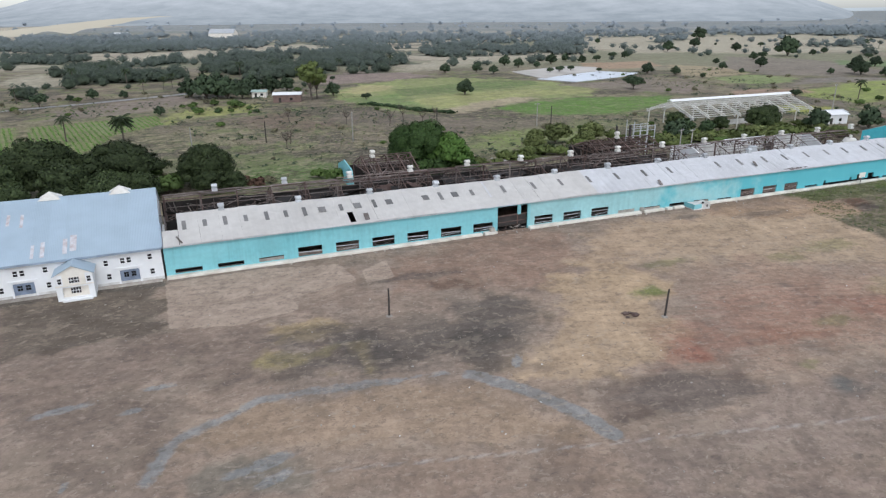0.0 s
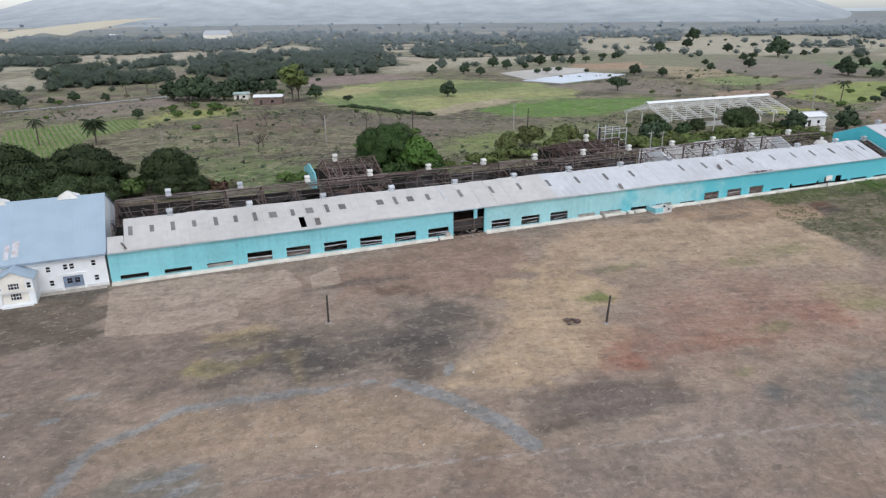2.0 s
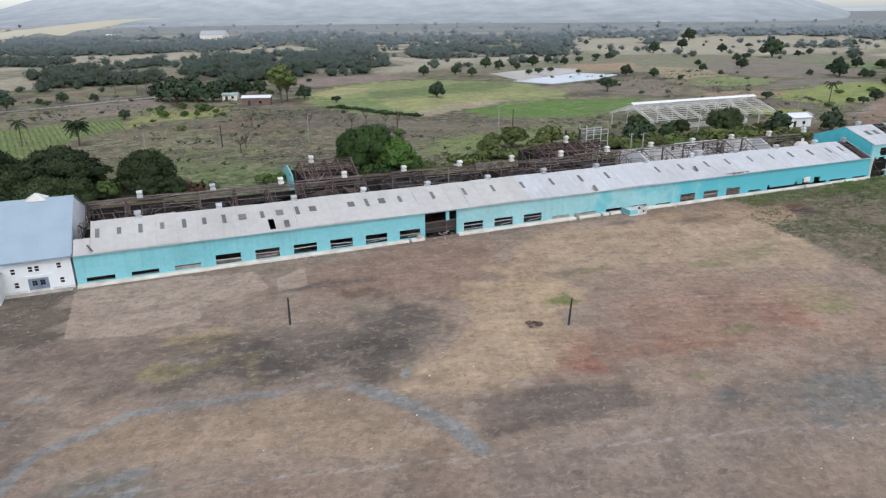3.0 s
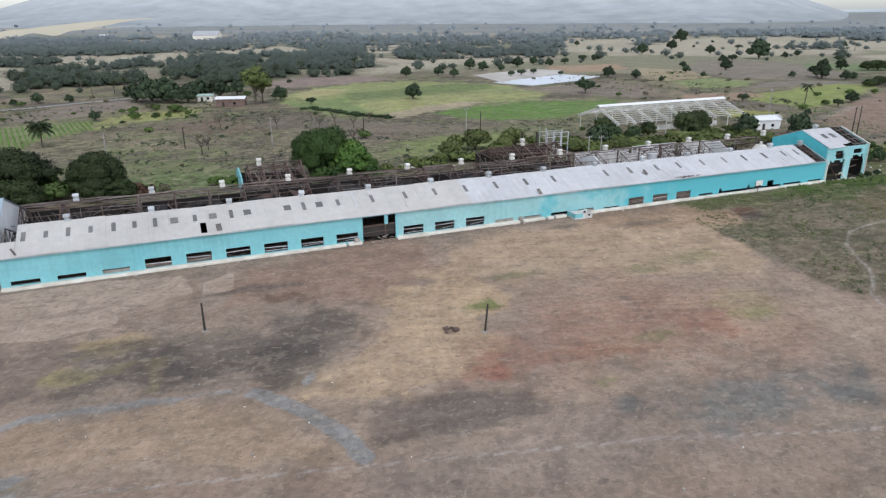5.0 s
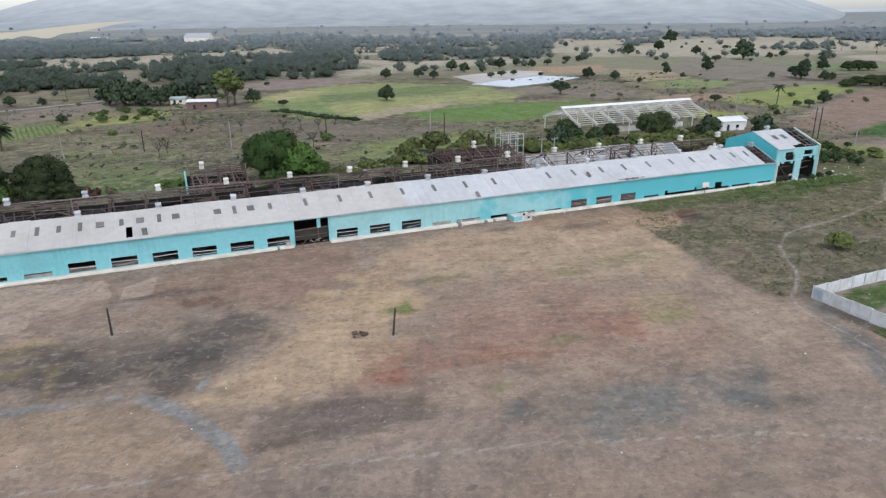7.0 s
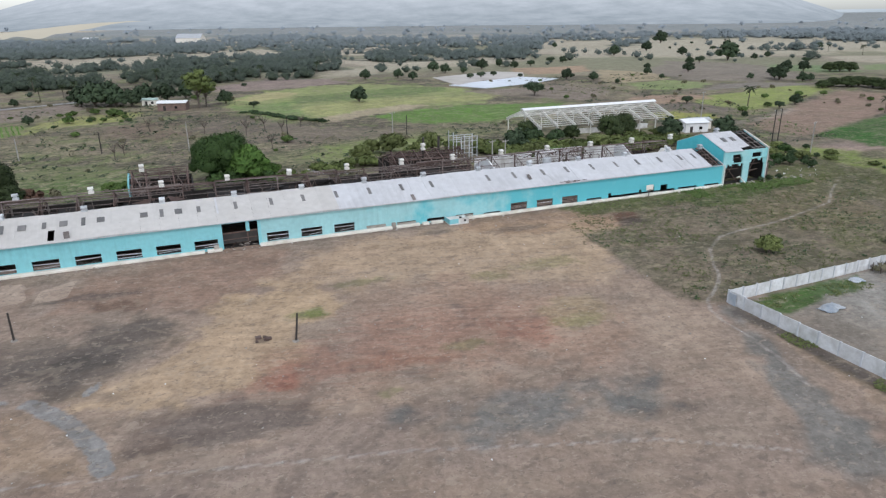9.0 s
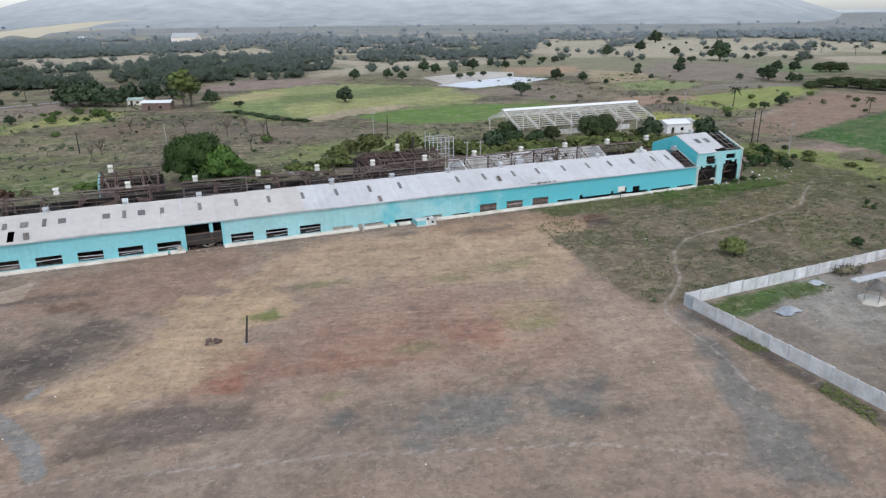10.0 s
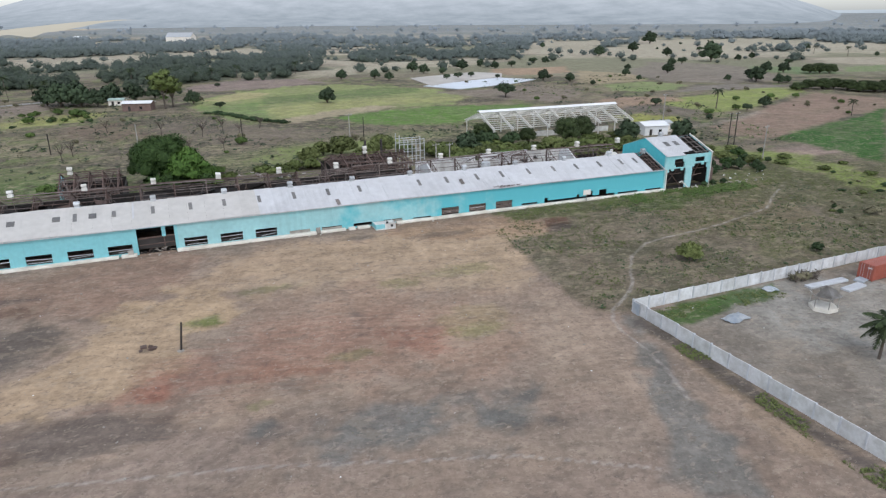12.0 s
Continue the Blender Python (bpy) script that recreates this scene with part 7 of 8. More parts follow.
def utility_pole(x, y, h, mat=M_POLE, arms=1, turn=20):
    p = thing("utility_pole", "pale utility pole with cross arm" if mat is M_POLE else "dark wooden utility pole with cross arm", "pole", pose(x, y, land_at(x, y), 0, 0, turn), "utility poles")
    bm = bmesh.new()
    tube(bm, (0, 0, -0.3), (0, 0, h), 0.17, 0.12, 8)
    part("shaft", bm, mat, p)
    for k in range(arms):
        bm = bmesh.new()
        beam(bm, (-1.1, 0, h - 0.4 - 0.8 * k), (1.1, 0, h - 0.4 - 0.8 * k), 0.12)
        part("cross_arm", bm, mat, p)
        for q in (-0.95, 0.0, 0.95):
            bm = bmesh.new()
            tube(bm, (q, 0, h - 0.34 - 0.8 * k), (q, 0, h - 0.1 - 0.8 * k), 0.05, sides=6)
            part("insulator", bm, M_GALV, p)


utility_pole(51, 88, 8.5, arms=0)
utility_pole(8, 95, 6.0, arms=0)
utility_pole(112, 90, 7.5)
utility_pole(116, 88, 6.5, M_WOOD, 0)
utility_pole(205.7, 15.4, 9.0)
utility_pole(208.5, 30.8, 10.0, M_WOOD)
utility_pole(211.4, 31.4, 10.0, M_WOOD)
utility_pole(215, 67, 11)
utility_pole(118, 31, 8.2)
utility_pole(121.5, 31, 8.0)
utility_pole(80, 96, 7.0, M_WOOD, 0)
utility_pole(28, 97, 6.0, M_WOOD, 0)

# ---- steel-framed pavilion ----
pav = thing("pavilion_frame", "white steel pavilion frame, roof stripped but for its ridge", "pavilion", pose(148.0, 70.5, land_at(170, 70), 0, 0, 0))
PL, PHW, PEZ, PRZ = 49.0, 10.8, 4.6, 8.2
for k in range(9):
    x = PL * k / 8
    bm = bmesh.new()
    for s in (-1, 1):
        for dz in (0.0, -0.55):
            beam(bm, (x, s * PHW, PEZ + dz), (x, 0, PRZ + dz), 0.24)
        for q in range(9):
            y0, y1 = s * PHW * (1 - q / 9), s * PHW * (1 - (q + 1) / 9)
            z0, z1 = PEZ + (PRZ - PEZ) * q / 9, PEZ + (PRZ - PEZ) * (q + 1) / 9
            beam(bm, (x, y0, z0 - (0.55 if q % 2 else 0)), (x, y1, z1 - (0 if q % 2 else 0.55)), 0.09)
    part("frame_rafter", bm, M_WHITESTEEL, pav)
    for s in (-1, 1):
        bm = bmesh.new()
        beam(bm, (x, s * (PHW - 1.2), 0), (x, s * (PHW - 1.2), PEZ + 0.3), 0.24)
        part("post", bm, M_WHITESTEEL, pav)
for s in (-1, 1):
    for q in range(0, 9):
        f = q / 9
        bm = bmesh.new()
        beam(bm, (-0.3, s * PHW * (1 - f), PEZ + (PRZ - PEZ) * f + 0.14), (PL + 0.3, s * PHW * (1 - f), PEZ + (PRZ - PEZ) * f + 0.14), 0.14)
        part("purlin", bm, M_WHITESTEEL, pav)
bm = bmesh.new()
prism(bm, [(-1.2, PRZ + 0.15), (0, PRZ + 0.6), (1.2, PRZ + 0.15), (1.2, PRZ + 0.25), (0, PRZ + 0.75), (-1.2, PRZ + 0.25)], -0.5, PL + 0.5)
part("ridge_sheet", bm, M_WHITE, pav, "remaining white ridge sheeting")
part("low_wall", boxed(14, PL - 3, -2.0, -1.75, -0.4, 1.6), M_WHITE_DIRTY, pav, "low pale wall under the roof")

# ---- small buildings behind ----
def small_house(name, label, x, y, w, d, h, wall, roof, turn=0.0, pitch=0.25):
    p = thing(name, label, "house", pose(x, y, land_at(x, y) - 0.2, 0, 0, turn))
    part("wall", pierced_wall(0, w, 0, 0.25, 0, h, [(w * 0.2, w * 0.2 + 1.0, 0.0, 2.1), (w * 0.6, w * 0.6 + 1.1, 1.0, 2.0)]), wall, p)
    bm = bmesh.new()
    box(bm, 0, 0.25, 0.25, d, 0, h)
    box(bm, w - 0.25, w, 0.25, d, 0, h)
    box(bm, 0.25, w - 0.25, d - 0.25, d, 0, h)
    part("wall", bm, wall, p)
    part("door", boxed(w * 0.2, w * 0.2 + 1.0, 0.1, 0.16, 0, 2.1), M_WOOD, p)
    part("window", boxed(w * 0.6, w * 0.6 + 1.1, 0.1, 0.16, 1.0, 2.0), M_GLASS, p)
    for s in (0, 1):
        bm = bmesh.new()
        a = (-0.4, h - 0.05) if s == 0 else (d + 0.4, h - 0.05)
        prism(bm, [a, (d / 2, h + d / 2 * pitch), (d / 2, h + 0.08 + d / 2 * pitch), (a[0], a[1] + 0.08)], -0.4, w + 0.4)
        bmesh.ops.recalc_face_normals(bm, faces=bm.faces)
        part("roof", bm, roof, p)
    for xa in (0.0, w - 0.25):
        bm = bmesh.new()
        prism(bm, [(0, h), (d, h), (d / 2, h + d / 2 * pitch - 0.03)], xa, xa + 0.25)
        part("gable", bm, wall, p)


small_house("brick_house", "ruined red-brick house with a white tin roof", 43, 181, 11, 6, 3.2, M_BRICK, M_WHITE, -16)
small_house("farm_shed", "small farm shed with pale green roof", 37, 200, 6, 5, 2.6, M_CREAM, material("pale_green_roof", (0.40, 0.52, 0.47), None, grain=2, stain=0.5), -16)
small_house("store_building", "small white store beyond the pavilion", 199, 56, 8, 7, 3.2, M_WHITE, M_WHITE, -10)
small_house("store_building", "pale roofed shed beyond the pavilion", 205, 60, 7, 5, 3.0, M_CREAM, M_GALV, -10)
small_house("barn", "large far barn with white hipped roof among trees", 68, 905, 34, 22, 6, M_CREAM, M_GALV, -22, 0.5)
small_house("barn", "small far white-roofed barn among trees", -55, 1010, 20, 12, 4, M_CREAM, M_WHITE, -22, 0.3)

# pale lined ponds
for pts, label, mat in ((((191, 257), (240, 277), (253, 262), (242.5, 241.8), (210.5, 230.2), (188.2, 214)), "dry pale sandy pond bed", M_SAND), (((184, 215.6), (213, 228.7), (239, 239), (253.5, 221.4), (231, 207), (195.4, 195.6)), "pond lined with pale blue-grey sheeting", M_POND)):
    bm = bmesh.new()
    lo = [bm.verts.new((x, y, land_at(x, y) + 0.05)) for x, y in pts]
    hi = [bm.verts.new((x, y, land_at(x, y) + 0.35)) for x, y in pts]
    bm.faces.new(hi)
    for k in range(6):
        bm.faces.new((lo[k], lo[(k + 1) % 6], hi[(k + 1) % 6], hi[k]))
    bmesh.ops.recalc_face_normals(bm, faces=bm.faces)
    tagged(part("pond_liner", bm, mat, None), label, "pond")

# country road
bm = bmesh.new()
line = [(-120, 172), (-55, 197), (-27, 207), (12, 225), (40, 238)]
prev = None
for (ax, ay), (bx, by) in zip(line, line[1:]):
    for k in range(6):
        x, y = ax + (bx - ax) * k / 6, ay + (by - ay) * k / 6
        nx, ny = -(by - ay), bx - ax
        q = 2.2 / math.hypot(nx, ny)
        cur = [bm.verts.new((x + nx * q, y + ny * q, land_at(x, y) + 0.12)), bm.verts.new((x - nx * q, y - ny * q, land_at(x, y) + 0.12))]
        if prev:
            bm.faces.new((prev[0], prev[1], cur[1], cur[0]))
        prev = cur
tagged(part("road", bm, M_ROAD, None), "pale country road behind the fields", "road", "", "structure")

# ---- trees ----
def round_normals(me, per_face):
    """Soft shading for foliage: the four corners of each clump face as its crown does."""
    per_face = per_face / np.linalg.norm(per_face, axis=1)[:, None]
    layer = me.attributes.new("custom_normal", "FLOAT_VECTOR", "POINT")
    layer.data.foreach_set("vector", np.repeat(per_face, 4, 0).astype(np.float32).ravel())
    me.update()


ICO = bmesh.new()
bmesh.ops.create_icosphere(ICO, subdivisions=2, radius=1)
ICO_V = np.array([v.co[:] for v in ICO.verts])
ICO_F = np.array([[v.index for v in f.verts] for f in ICO.faces])
ICO.free()
ICO1 = bmesh.new()
bmesh.ops.create_icosphere(ICO1, subdivisions=1, radius=1)
ICO1_V = np.array([v.co[:] for v in ICO1.verts])
ICO1_F = np.array([[v.index for v in f.verts] for f in ICO1.faces])
ICO1.free()


def foliage(name, cores, core_v, core_f, leaf_v, leaf_n, r, mat, soft=1.0):
    """One mesh of uneven leafy cores (x, y, z, rx, ry, rz) under a layer of leaf clumps."""
    k, nv = len(cores), len(core_v)
    bump = 0.80 + 0.16 * r.rand(k, nv, 1)
    cv = cores[:, None, :3] + core_v[None] * cores[:, None, 3:] * bump
    cn = np.repeat(core_v[None], k, 0) * soft + np.array((0, 0, 1.2 - soft))
    cf = (core_f[None] + (np.arange(k) * nv)[:, None, None]).reshape(-1, 3)
    base = k * nv
    lv = leaf_v.reshape(-1, 3)
    lf = np.arange(len(lv)) + base
    me = bpy.data.meshes.new(name)
    verts = np.concatenate([cv.reshape(-1, 3), lv])
    me.vertices.add(len(verts))
    me.vertices.foreach_set("co", verts.astype(np.float32).ravel())
    loops = np.concatenate([cf.ravel(), lf])
    me.loops.add(len(loops))
    me.loops.foreach_set("vertex_index", loops)
    n_leaf = len(lv) // 4
    starts = np.concatenate([np.arange(0, cf.size, 3), cf.size + np.arange(0, n_leaf * 4, 4)])
    me.polygons.add(len(starts))
    me.polygons.foreach_set("loop_start", starts)
    me.update(calc_edges=True)
    nor = np.concatenate([cn.reshape(-1, 3), np.repeat(leaf_n, 4, 0)])
    nor /= np.linalg.norm(nor, axis=1)[:, None]
    layer = me.attributes.new("custom_normal", "FLOAT_VECTOR", "POINT")
    layer.data.foreach_set("vector", nor.astype(np.float32).ravel())
    me.update()
    me.materials.append(mat)
    return me


def leaf_mesh(name, lobes, count, size, seed, mat, inner=0.62):
    """Crown of many small bent leaf clumps round the given lobes (x, y, z, rx, ry, rz)."""
    r = np.random.RandomState(seed)
    lobes = np.array(lobes, float)
    weight = (lobes[:, 3] * lobes[:, 4] + lobes[:, 4] * lobes[:, 5] + lobes[:, 3] * lobes[:, 5])
    pick = r.choice(len(lobes), count, p=weight / weight.sum())
    d = r.normal(size=(count, 3))
    d /= np.linalg.norm(d, axis=1)[:, None]
    d[:, 2] = np.where(d[:, 2] < -0.35, -d[:, 2] * 0.6, d[:, 2])
    rad = inner + (1.08 - inner) * r.rand(count) ** 0.55 + np.where(r.rand(count) < 0.14, 0.3 * r.rand(count), 0)
    c = lobes[pick, :3] + d * lobes[pick, 3:] * rad[:, None]
    out = d + r.normal(size=(count, 3)) * 0.7 + np.array((0, 0, 0.15))
    out /= np.linalg.norm(out, axis=1)[:, None]
    t = np.cross(out, r.normal(size=(count, 3)))
    t /= np.linalg.norm(t, axis=1)[:, None]
    b = np.cross(out, t)
    s = (size * (0.55 + 0.9 * r.rand(count)))[:, None]
    v = np.stack([c - t * s, c - b * s * 0.6 + out * s * 0.15, c + t * s * 0.9, c + b * s * 0.7 - out * s * 0.1], 1).reshape(-1, 3)
    mid = lobes[:, :3].mean(0) * np.array((1, 1, 0.8))
    crown_out = c - mid
    crown_out /= np.linalg.norm(crown_out, axis=1)[:, None] + 1e-6
    cores = lobes.copy()
    cores[:, 3:] *= 0.78
    return foliage(name, cores, ICO_V, ICO_F, v, 0.6 * d + 0.5 * crown_out + 0.28 * out + np.array((0, 0, 0.1)), r, mat)


def make_tree(label, width, height, bole, n_lobes, leaves, size, mat, seed, name="tree", flat=0.8):
    """Tapered trunk with limbs into an uneven crown of lobes."""
    r = random.Random(seed)
    tree = thing(name, label, "tree", pose(0, -3000, 0))
    lobes = []
    crown_h = height - bole
    mid_z, half_h = bole + crown_h * 0.44, crown_h * 0.56
    for k in range(n_lobes):
        a = k * 2.399 + r.uniform(-0.4, 0.4)
        up = 1 - 1.45 * (k + 0.5) / n_lobes
        flat_r = math.sqrt(1 - up * up)
        sz = width * r.uniform(0.11, 0.23)
        reach = (width * 0.5 - sz * 0.8) * r.uniform(0.66, 1.28)
        lobes.append((reach * flat_r * math.cos(a), reach * flat_r * math.sin(a), mid_z + (half_h - sz * 0.6) * up * r.uniform(0.75, 1.15), sz, sz * r.uniform(0.85, 1.15), sz * flat))
    lobes.append((0, 0, mid_z, width * 0.33, width * 0.33, half_h * 0.7))
    bm = bmesh.new()
    lean = Vector((r.uniform(-0.3, 0.3), r.uniform(-0.3, 0.3), 0))
    fork = Vector((0, 0, bole * 0.85)) + lean
    w = max(0.12, width * 0.03)
    tube(bm, (0, 0, -0.3), fork, w * 1.25, w, 8)
    for lx, ly, lz, sx, sy, sz in lobes[: min(8, n_lobes)]:
        mid = fork.lerp(Vector((lx, ly, lz)), 0.5) + Vector((0, 0, r.uniform(0, 0.4)))
        tube(bm, fork, mid, w * 0.6, w * 0.4, 6)
        tube(bm, mid, (lx, ly, lz), w * 0.4, w * 0.12, 5)
    part("trunk", bm, M_BARK, tree)
    me = leaf_mesh("crown", lobes, leaves, size, seed, mat)
    ob = new("crown", me)
    ob.parent = tree
    return tree


def put(tree, x, y, k=1.0, turn=0.0, kz=None, label=""):
    m = pose(x, y, land_at(x, y) - 0.1, 0, 0, turn) @ Matrix.Diagonal((k, k, kz or k, 1))
    ob = copy_thing(tree, m)
    if label:
        ob["label"] = label
    return ob


T_MANGO = make_tree("large dense green mango tree behind the ruins", 16.5, 11.8, 0.3, 27, 38000, 0.2, L_MANGO, 11)
T_DARK = make_tree("broad dark green tree behind the buildings", 16, 12, 0.3, 22, 30000, 0.21, L_DARK, 12)
T_DARK2 = make_tree("dark spreading tree behind the buildings", 18, 11, 0.3, 22, 30000, 0.21, L_DARK, 13, flat=0.5)
T_DARK3 = make_tree("dark green tree among the shrubs", 16, 12, 0.2, 16, 11000, 0.3, L_DARK, 25)
T_ROUND = make_tree("round dark green tree in the fields", 9, 7.8, 0.4, 15, 1250, 0.54, L_FIELD, 14, flat=0.95)
T_ROUND2 = make_tree("small spreading tree on dry fields", 9, 6.8, 1.4, 13, 1200, 0.5, L_FIELD, 15, flat=0.6)
T_AIRY = make_tree("tall open-crowned pale green tree", 12, 16, 5, 15, 2000, 0.4, L_THICK, 16, flat=0.7)
T_BUSH = make_tree("low leafy green bush on rough land", 5, 3.4, 0.3, 10, 900, 0.33, L_WEED, 17, "bush")
T_BUSH2 = make_tree("dark green leafy bush on rough land", 5, 3.8, 0.4, 10, 900, 0.33, L_MANGO, 18, "bush")
T_SHRUB = make_tree("dull green shrub on rough land", 5, 4.2, 0.5, 11, 1400, 0.28, L_HEDGE, 22, "bush")
T_OLIVE = make_tree("feathery olive-green bush", 5, 4.0, 0.4, 16, 2600, 0.2, L_OLIVE, 23, "bush")
T_HEDGE = make_tree("dark green hedge bush", 4.4, 2.2, 0.1, 9, 700, 0.32, L_HEDGE, 27, "bush")
T_THICK = make_tree("yellow-green thicket", 6, 3.2, 0.1, 10, 850, 0.36, L_THICK, 26, "bush")
T_LIGHT = make_tree("fresh light green mango crown", 9, 7.5, 0.6, 20, 11000, 0.22, L_LIGHT, 24)
T_DRY = make_tree("dry brownish scrub bush on rough land", 4, 2.6, 0.3, 5, 320, 0.4, L_DRY, 19, "bush")
T_RED = make_tree("reddish dry scrub bush behind ruins", 4, 2.4, 0.3, 7, 700, 0.3, L_RED, 20, "bush")


def make_palm(label, h, seed, fronds=16, reach=2.3, leaflets=14):
    r = random.Random(seed)
    palm = thing("palm_tree", label, "palm", pose(0, -3000, 0))
    bm = bmesh.new()
    pts = [Vector((0.25 * math.sin(k / 5 * 1.4), 0.1 * k / 5, -0.2 + (h + 0.2) * k / 5)) for k in range(6)]
    for k, (a, b) in enumerate(zip(pts, pts[1:])):
        tube(bm, a, b, 0.2 - 0.012 * k, 0.19 - 0.012 * k, 8)
    part("trunk", bm, M_BARK, palm)
    top = pts[-1]
    for k in range(fronds):
        a = k * 2.399
        lift = 1.35 - 2.1 * k / fronds + r.uniform(-0.15, 0.15)
        ln_f = reach * r.uniform(0.85, 1.1)
        bm = bmesh.new()
        spine = [top + Vector((math.cos(a) * ln_f * s, math.sin(a) * ln_f * s, lift * s * ln_f * 0.7 - ln_f * 0.62 * s * s)) for s in (0, 0.2, 0.4, 0.6, 0.8, 1.0)]
        side = Vector((-math.sin(a), math.cos(a), 0))
        for p, q in zip(spine, spine[1:]):
            beam(bm, p, q, 0.04)
        for s in range(1, leaflets + 1):
            f = s / (leaflets + 1) * 5
            i = min(4, int(f))
            p = spine[i].lerp(spine[i + 1], f - i)
            along = (spine[i + 1] - spine[i]).normalized()
            ln = ln_f * 0.34 * math.sin(math.pi * (0.15 + 0.8 * s / (leaflets + 1)))
            for sg in (-1, 1):
                tip = p + side * sg * ln * 0.8 + along * ln * 0.6 - Vector((0, 0, ln * r.uniform(0.4, 0.75)))
                v = [bm.verts.new(w) for w in (p, p + along * 0.26, tip)]
                bm.faces.new(v)
        part("frond", bm, L_PALM, palm)
    return palm


T_PALM = make_palm("coconut palm with drooping fronds", 5.3, 30, 26, 2.9, 20)
T_PALM2 = make_palm("slim palm standing among the fields", 6.5, 31, 14, 2.3, 10)

put(T_MANGO, 57.8, 49, 0.74, 0, 0.96)
put(T_LIGHT, 62.2, 44.6, 1.12, 30, label="fresh light green tree beside the mango")
put(T_LIGHT, 66.0, 45.4, 0.6, 130, 0.66, label="fresh light green tree beside the mango")
for x, y, k in ((55.5, 43.6, 1.0), (59, 42.6, 1.1), (66, 42.5, 0.9)):
    put(T_BUSH2, x, y, k, x * 53 % 360, label="dark green bush at the foot of the mango")
put(T_MANGO, 54.5, 52, 0.55, 60, 0.85, "dark green tree beside the mango")
put(T_DARK, -22, 56, 0.9, 20, 1.0)
put(T_DARK2, -8, 56, 1.0, 80, 0.95)
put(T_DARK, 9.5, 52, 0.75, 140, 0.78)
put(T_DARK2, -38, 70, 0.55, 200)
for x, y, k in ((-30, 48, 0.75), (-17, 46, 0.7), (-42, 46, 0.8), (-25, 40, 0.55), (-10, 40, 0.55), (-36, 38, 0.6)):
    put(T_DARK3, x, y, k, x * 37 % 360, label="dark tree crowding the back of the office building")
put(T_DARK, -15, 60, 0.65, 10)
for x, y, k, kz in ((9.5, 45.5, 0.5, 0.45), (13.5, 46.5, 0.42, 0.36), (-4, 45, 0.55, 0.5), (-9, 47, 0.6, 0.55)):
    put(T_DARK3, x, y, k, x * 61 % 360, kz, label="dark low tree crowding the back of the ruins")
tr = random.Random(21)
for x, y, k in ((1, 49, 1.2), (4, 55, 1.0), (-2, 63, 1.1), (63, 45, 0.9), (68, 43, 0.7), (36, 46, 0.9), (33, 50, 0.7), (-14, 48, 1.0), (70, 55, 0.6)):
    put(T_BUSH, x, y, k, tr.uniform(0, 360), label="bright green bush behind the ruins")
for x, y, k in ((14, 47, 1.0), (19, 46, 1.2), (22, 49, 0.9), (16, 51, 1.1)):
    put(T_RED if k > 0.95 else T_DRY, x, y, k * 0.8, tr.uniform(0, 360))
for x, y, k in ((93, 58, 1.2), (103, 63, 1.6), (114, 62, 1.5), (98, 66, 1.1), (109, 58, 1.1), (88, 52, 0.8), (80, 50, 0.8), (120, 60, 1.0), (126, 55, 1.1)):
    put(T_OLIVE if k > 1.05 else T_THICK, x, y, k * 0.95, tr.uniform(0, 360), label="olive-green leafy shrub behind the mill ruin")
for x, y, k in ((128, 52, 1.5), (134, 50, 1.3), (141, 48, 1.2), (147, 50, 1.4), (153, 46, 1.5), (160, 48, 1.6), (166, 45, 1.3), (172, 46, 1.5), (178, 42, 1.3), (150, 42, 1.0), (140, 42, 1.0), (157, 40, 1.0), (170, 38, 1.0), (185, 40, 1.5)):
    put((T_THICK, T_THICK, T_OLIVE, T_THICK)[tr.randrange(4)], x, y, k * 0.9, tr.uniform(0, 360), k * 0.62, label="dense green shrub between factory and pavilion")
for k in range(60):
    x = tr.uniform(126, 190)
    put((T_THICK, T_BUSH, T_OLIVE, T_THICK)[k % 4], x, tr.uniform(38, 62) - 0.1 * (x - 150), tr.uniform(0.6, 1.15), tr.uniform(0, 360), tr.uniform(0.45, 0.8), label="low olive-green thicket between factory and pavilion")
for x, y, k in ((82, 47, 0.9), (84.5, 50, 0.8), (86, 46, 0.7), (92, 52, 1.0), (96, 50, 0.9), (106, 56, 1.0), (111, 54, 0.9), (76, 46, 0.6), (72, 48, 0.7)):
    put(T_THICK, x, y, k, tr.uniform(0, 360), k * 0.8, label="olive-green thicket behind the mill ruin")
put(T_ROUND, 136, 53, 0.75, 0, label="dark tree before the pavilion")
put(T_DARK3, 178, 60, 0.45, 33, 0.6, label="dark tree before the pavilion")
put(T_DARK3, 159, 60, 0.32, 200, 0.42, label="dark tree before the pavilion")
put(T_DARK3, 147, 66, 0.42, 77, 0.5, label="dark tree before the pavilion")
put(T_DARK3, 171, 57, 0.52, 90, 0.62, label="dark tree before the pavilion")
for x, y, k in ((141, 61, 0.9), (144, 59, 1.1), (148, 62, 1.0), (151, 58, 0.8), (154, 60, 0.9)):
    put(T_SHRUB, x, y, k, x * 41 % 360, label="dark uneven shrub before the pavilion")
put(T_ROUND, 188, 50, 0.8, 150, label="dark green tree behind the end block")
put(T_ROUND, 204, 45, 0.8, 10, label="dark green tree behind the end block")
for x, y, k in ((191, 9, 0.9), (193.5, 4.5, 0.7), (198, 10, 0.6), (186, 13, 0.7), (181, 7, 0.5), (204, 12, 0.5), (177, -0.5, 0.42), (171, -0.9, 0.4), (173.5, -0.8, 0.45), (188, 10, 0.6)):
    put(T_SHRUB, x, y, k * 0.72, tr.uniform(0, 360), label="dark weedy bush beside the end block")
put(T_OLIVE, 136.2, -35.8, 0.8, label="lone olive-green bush on the worn grass")
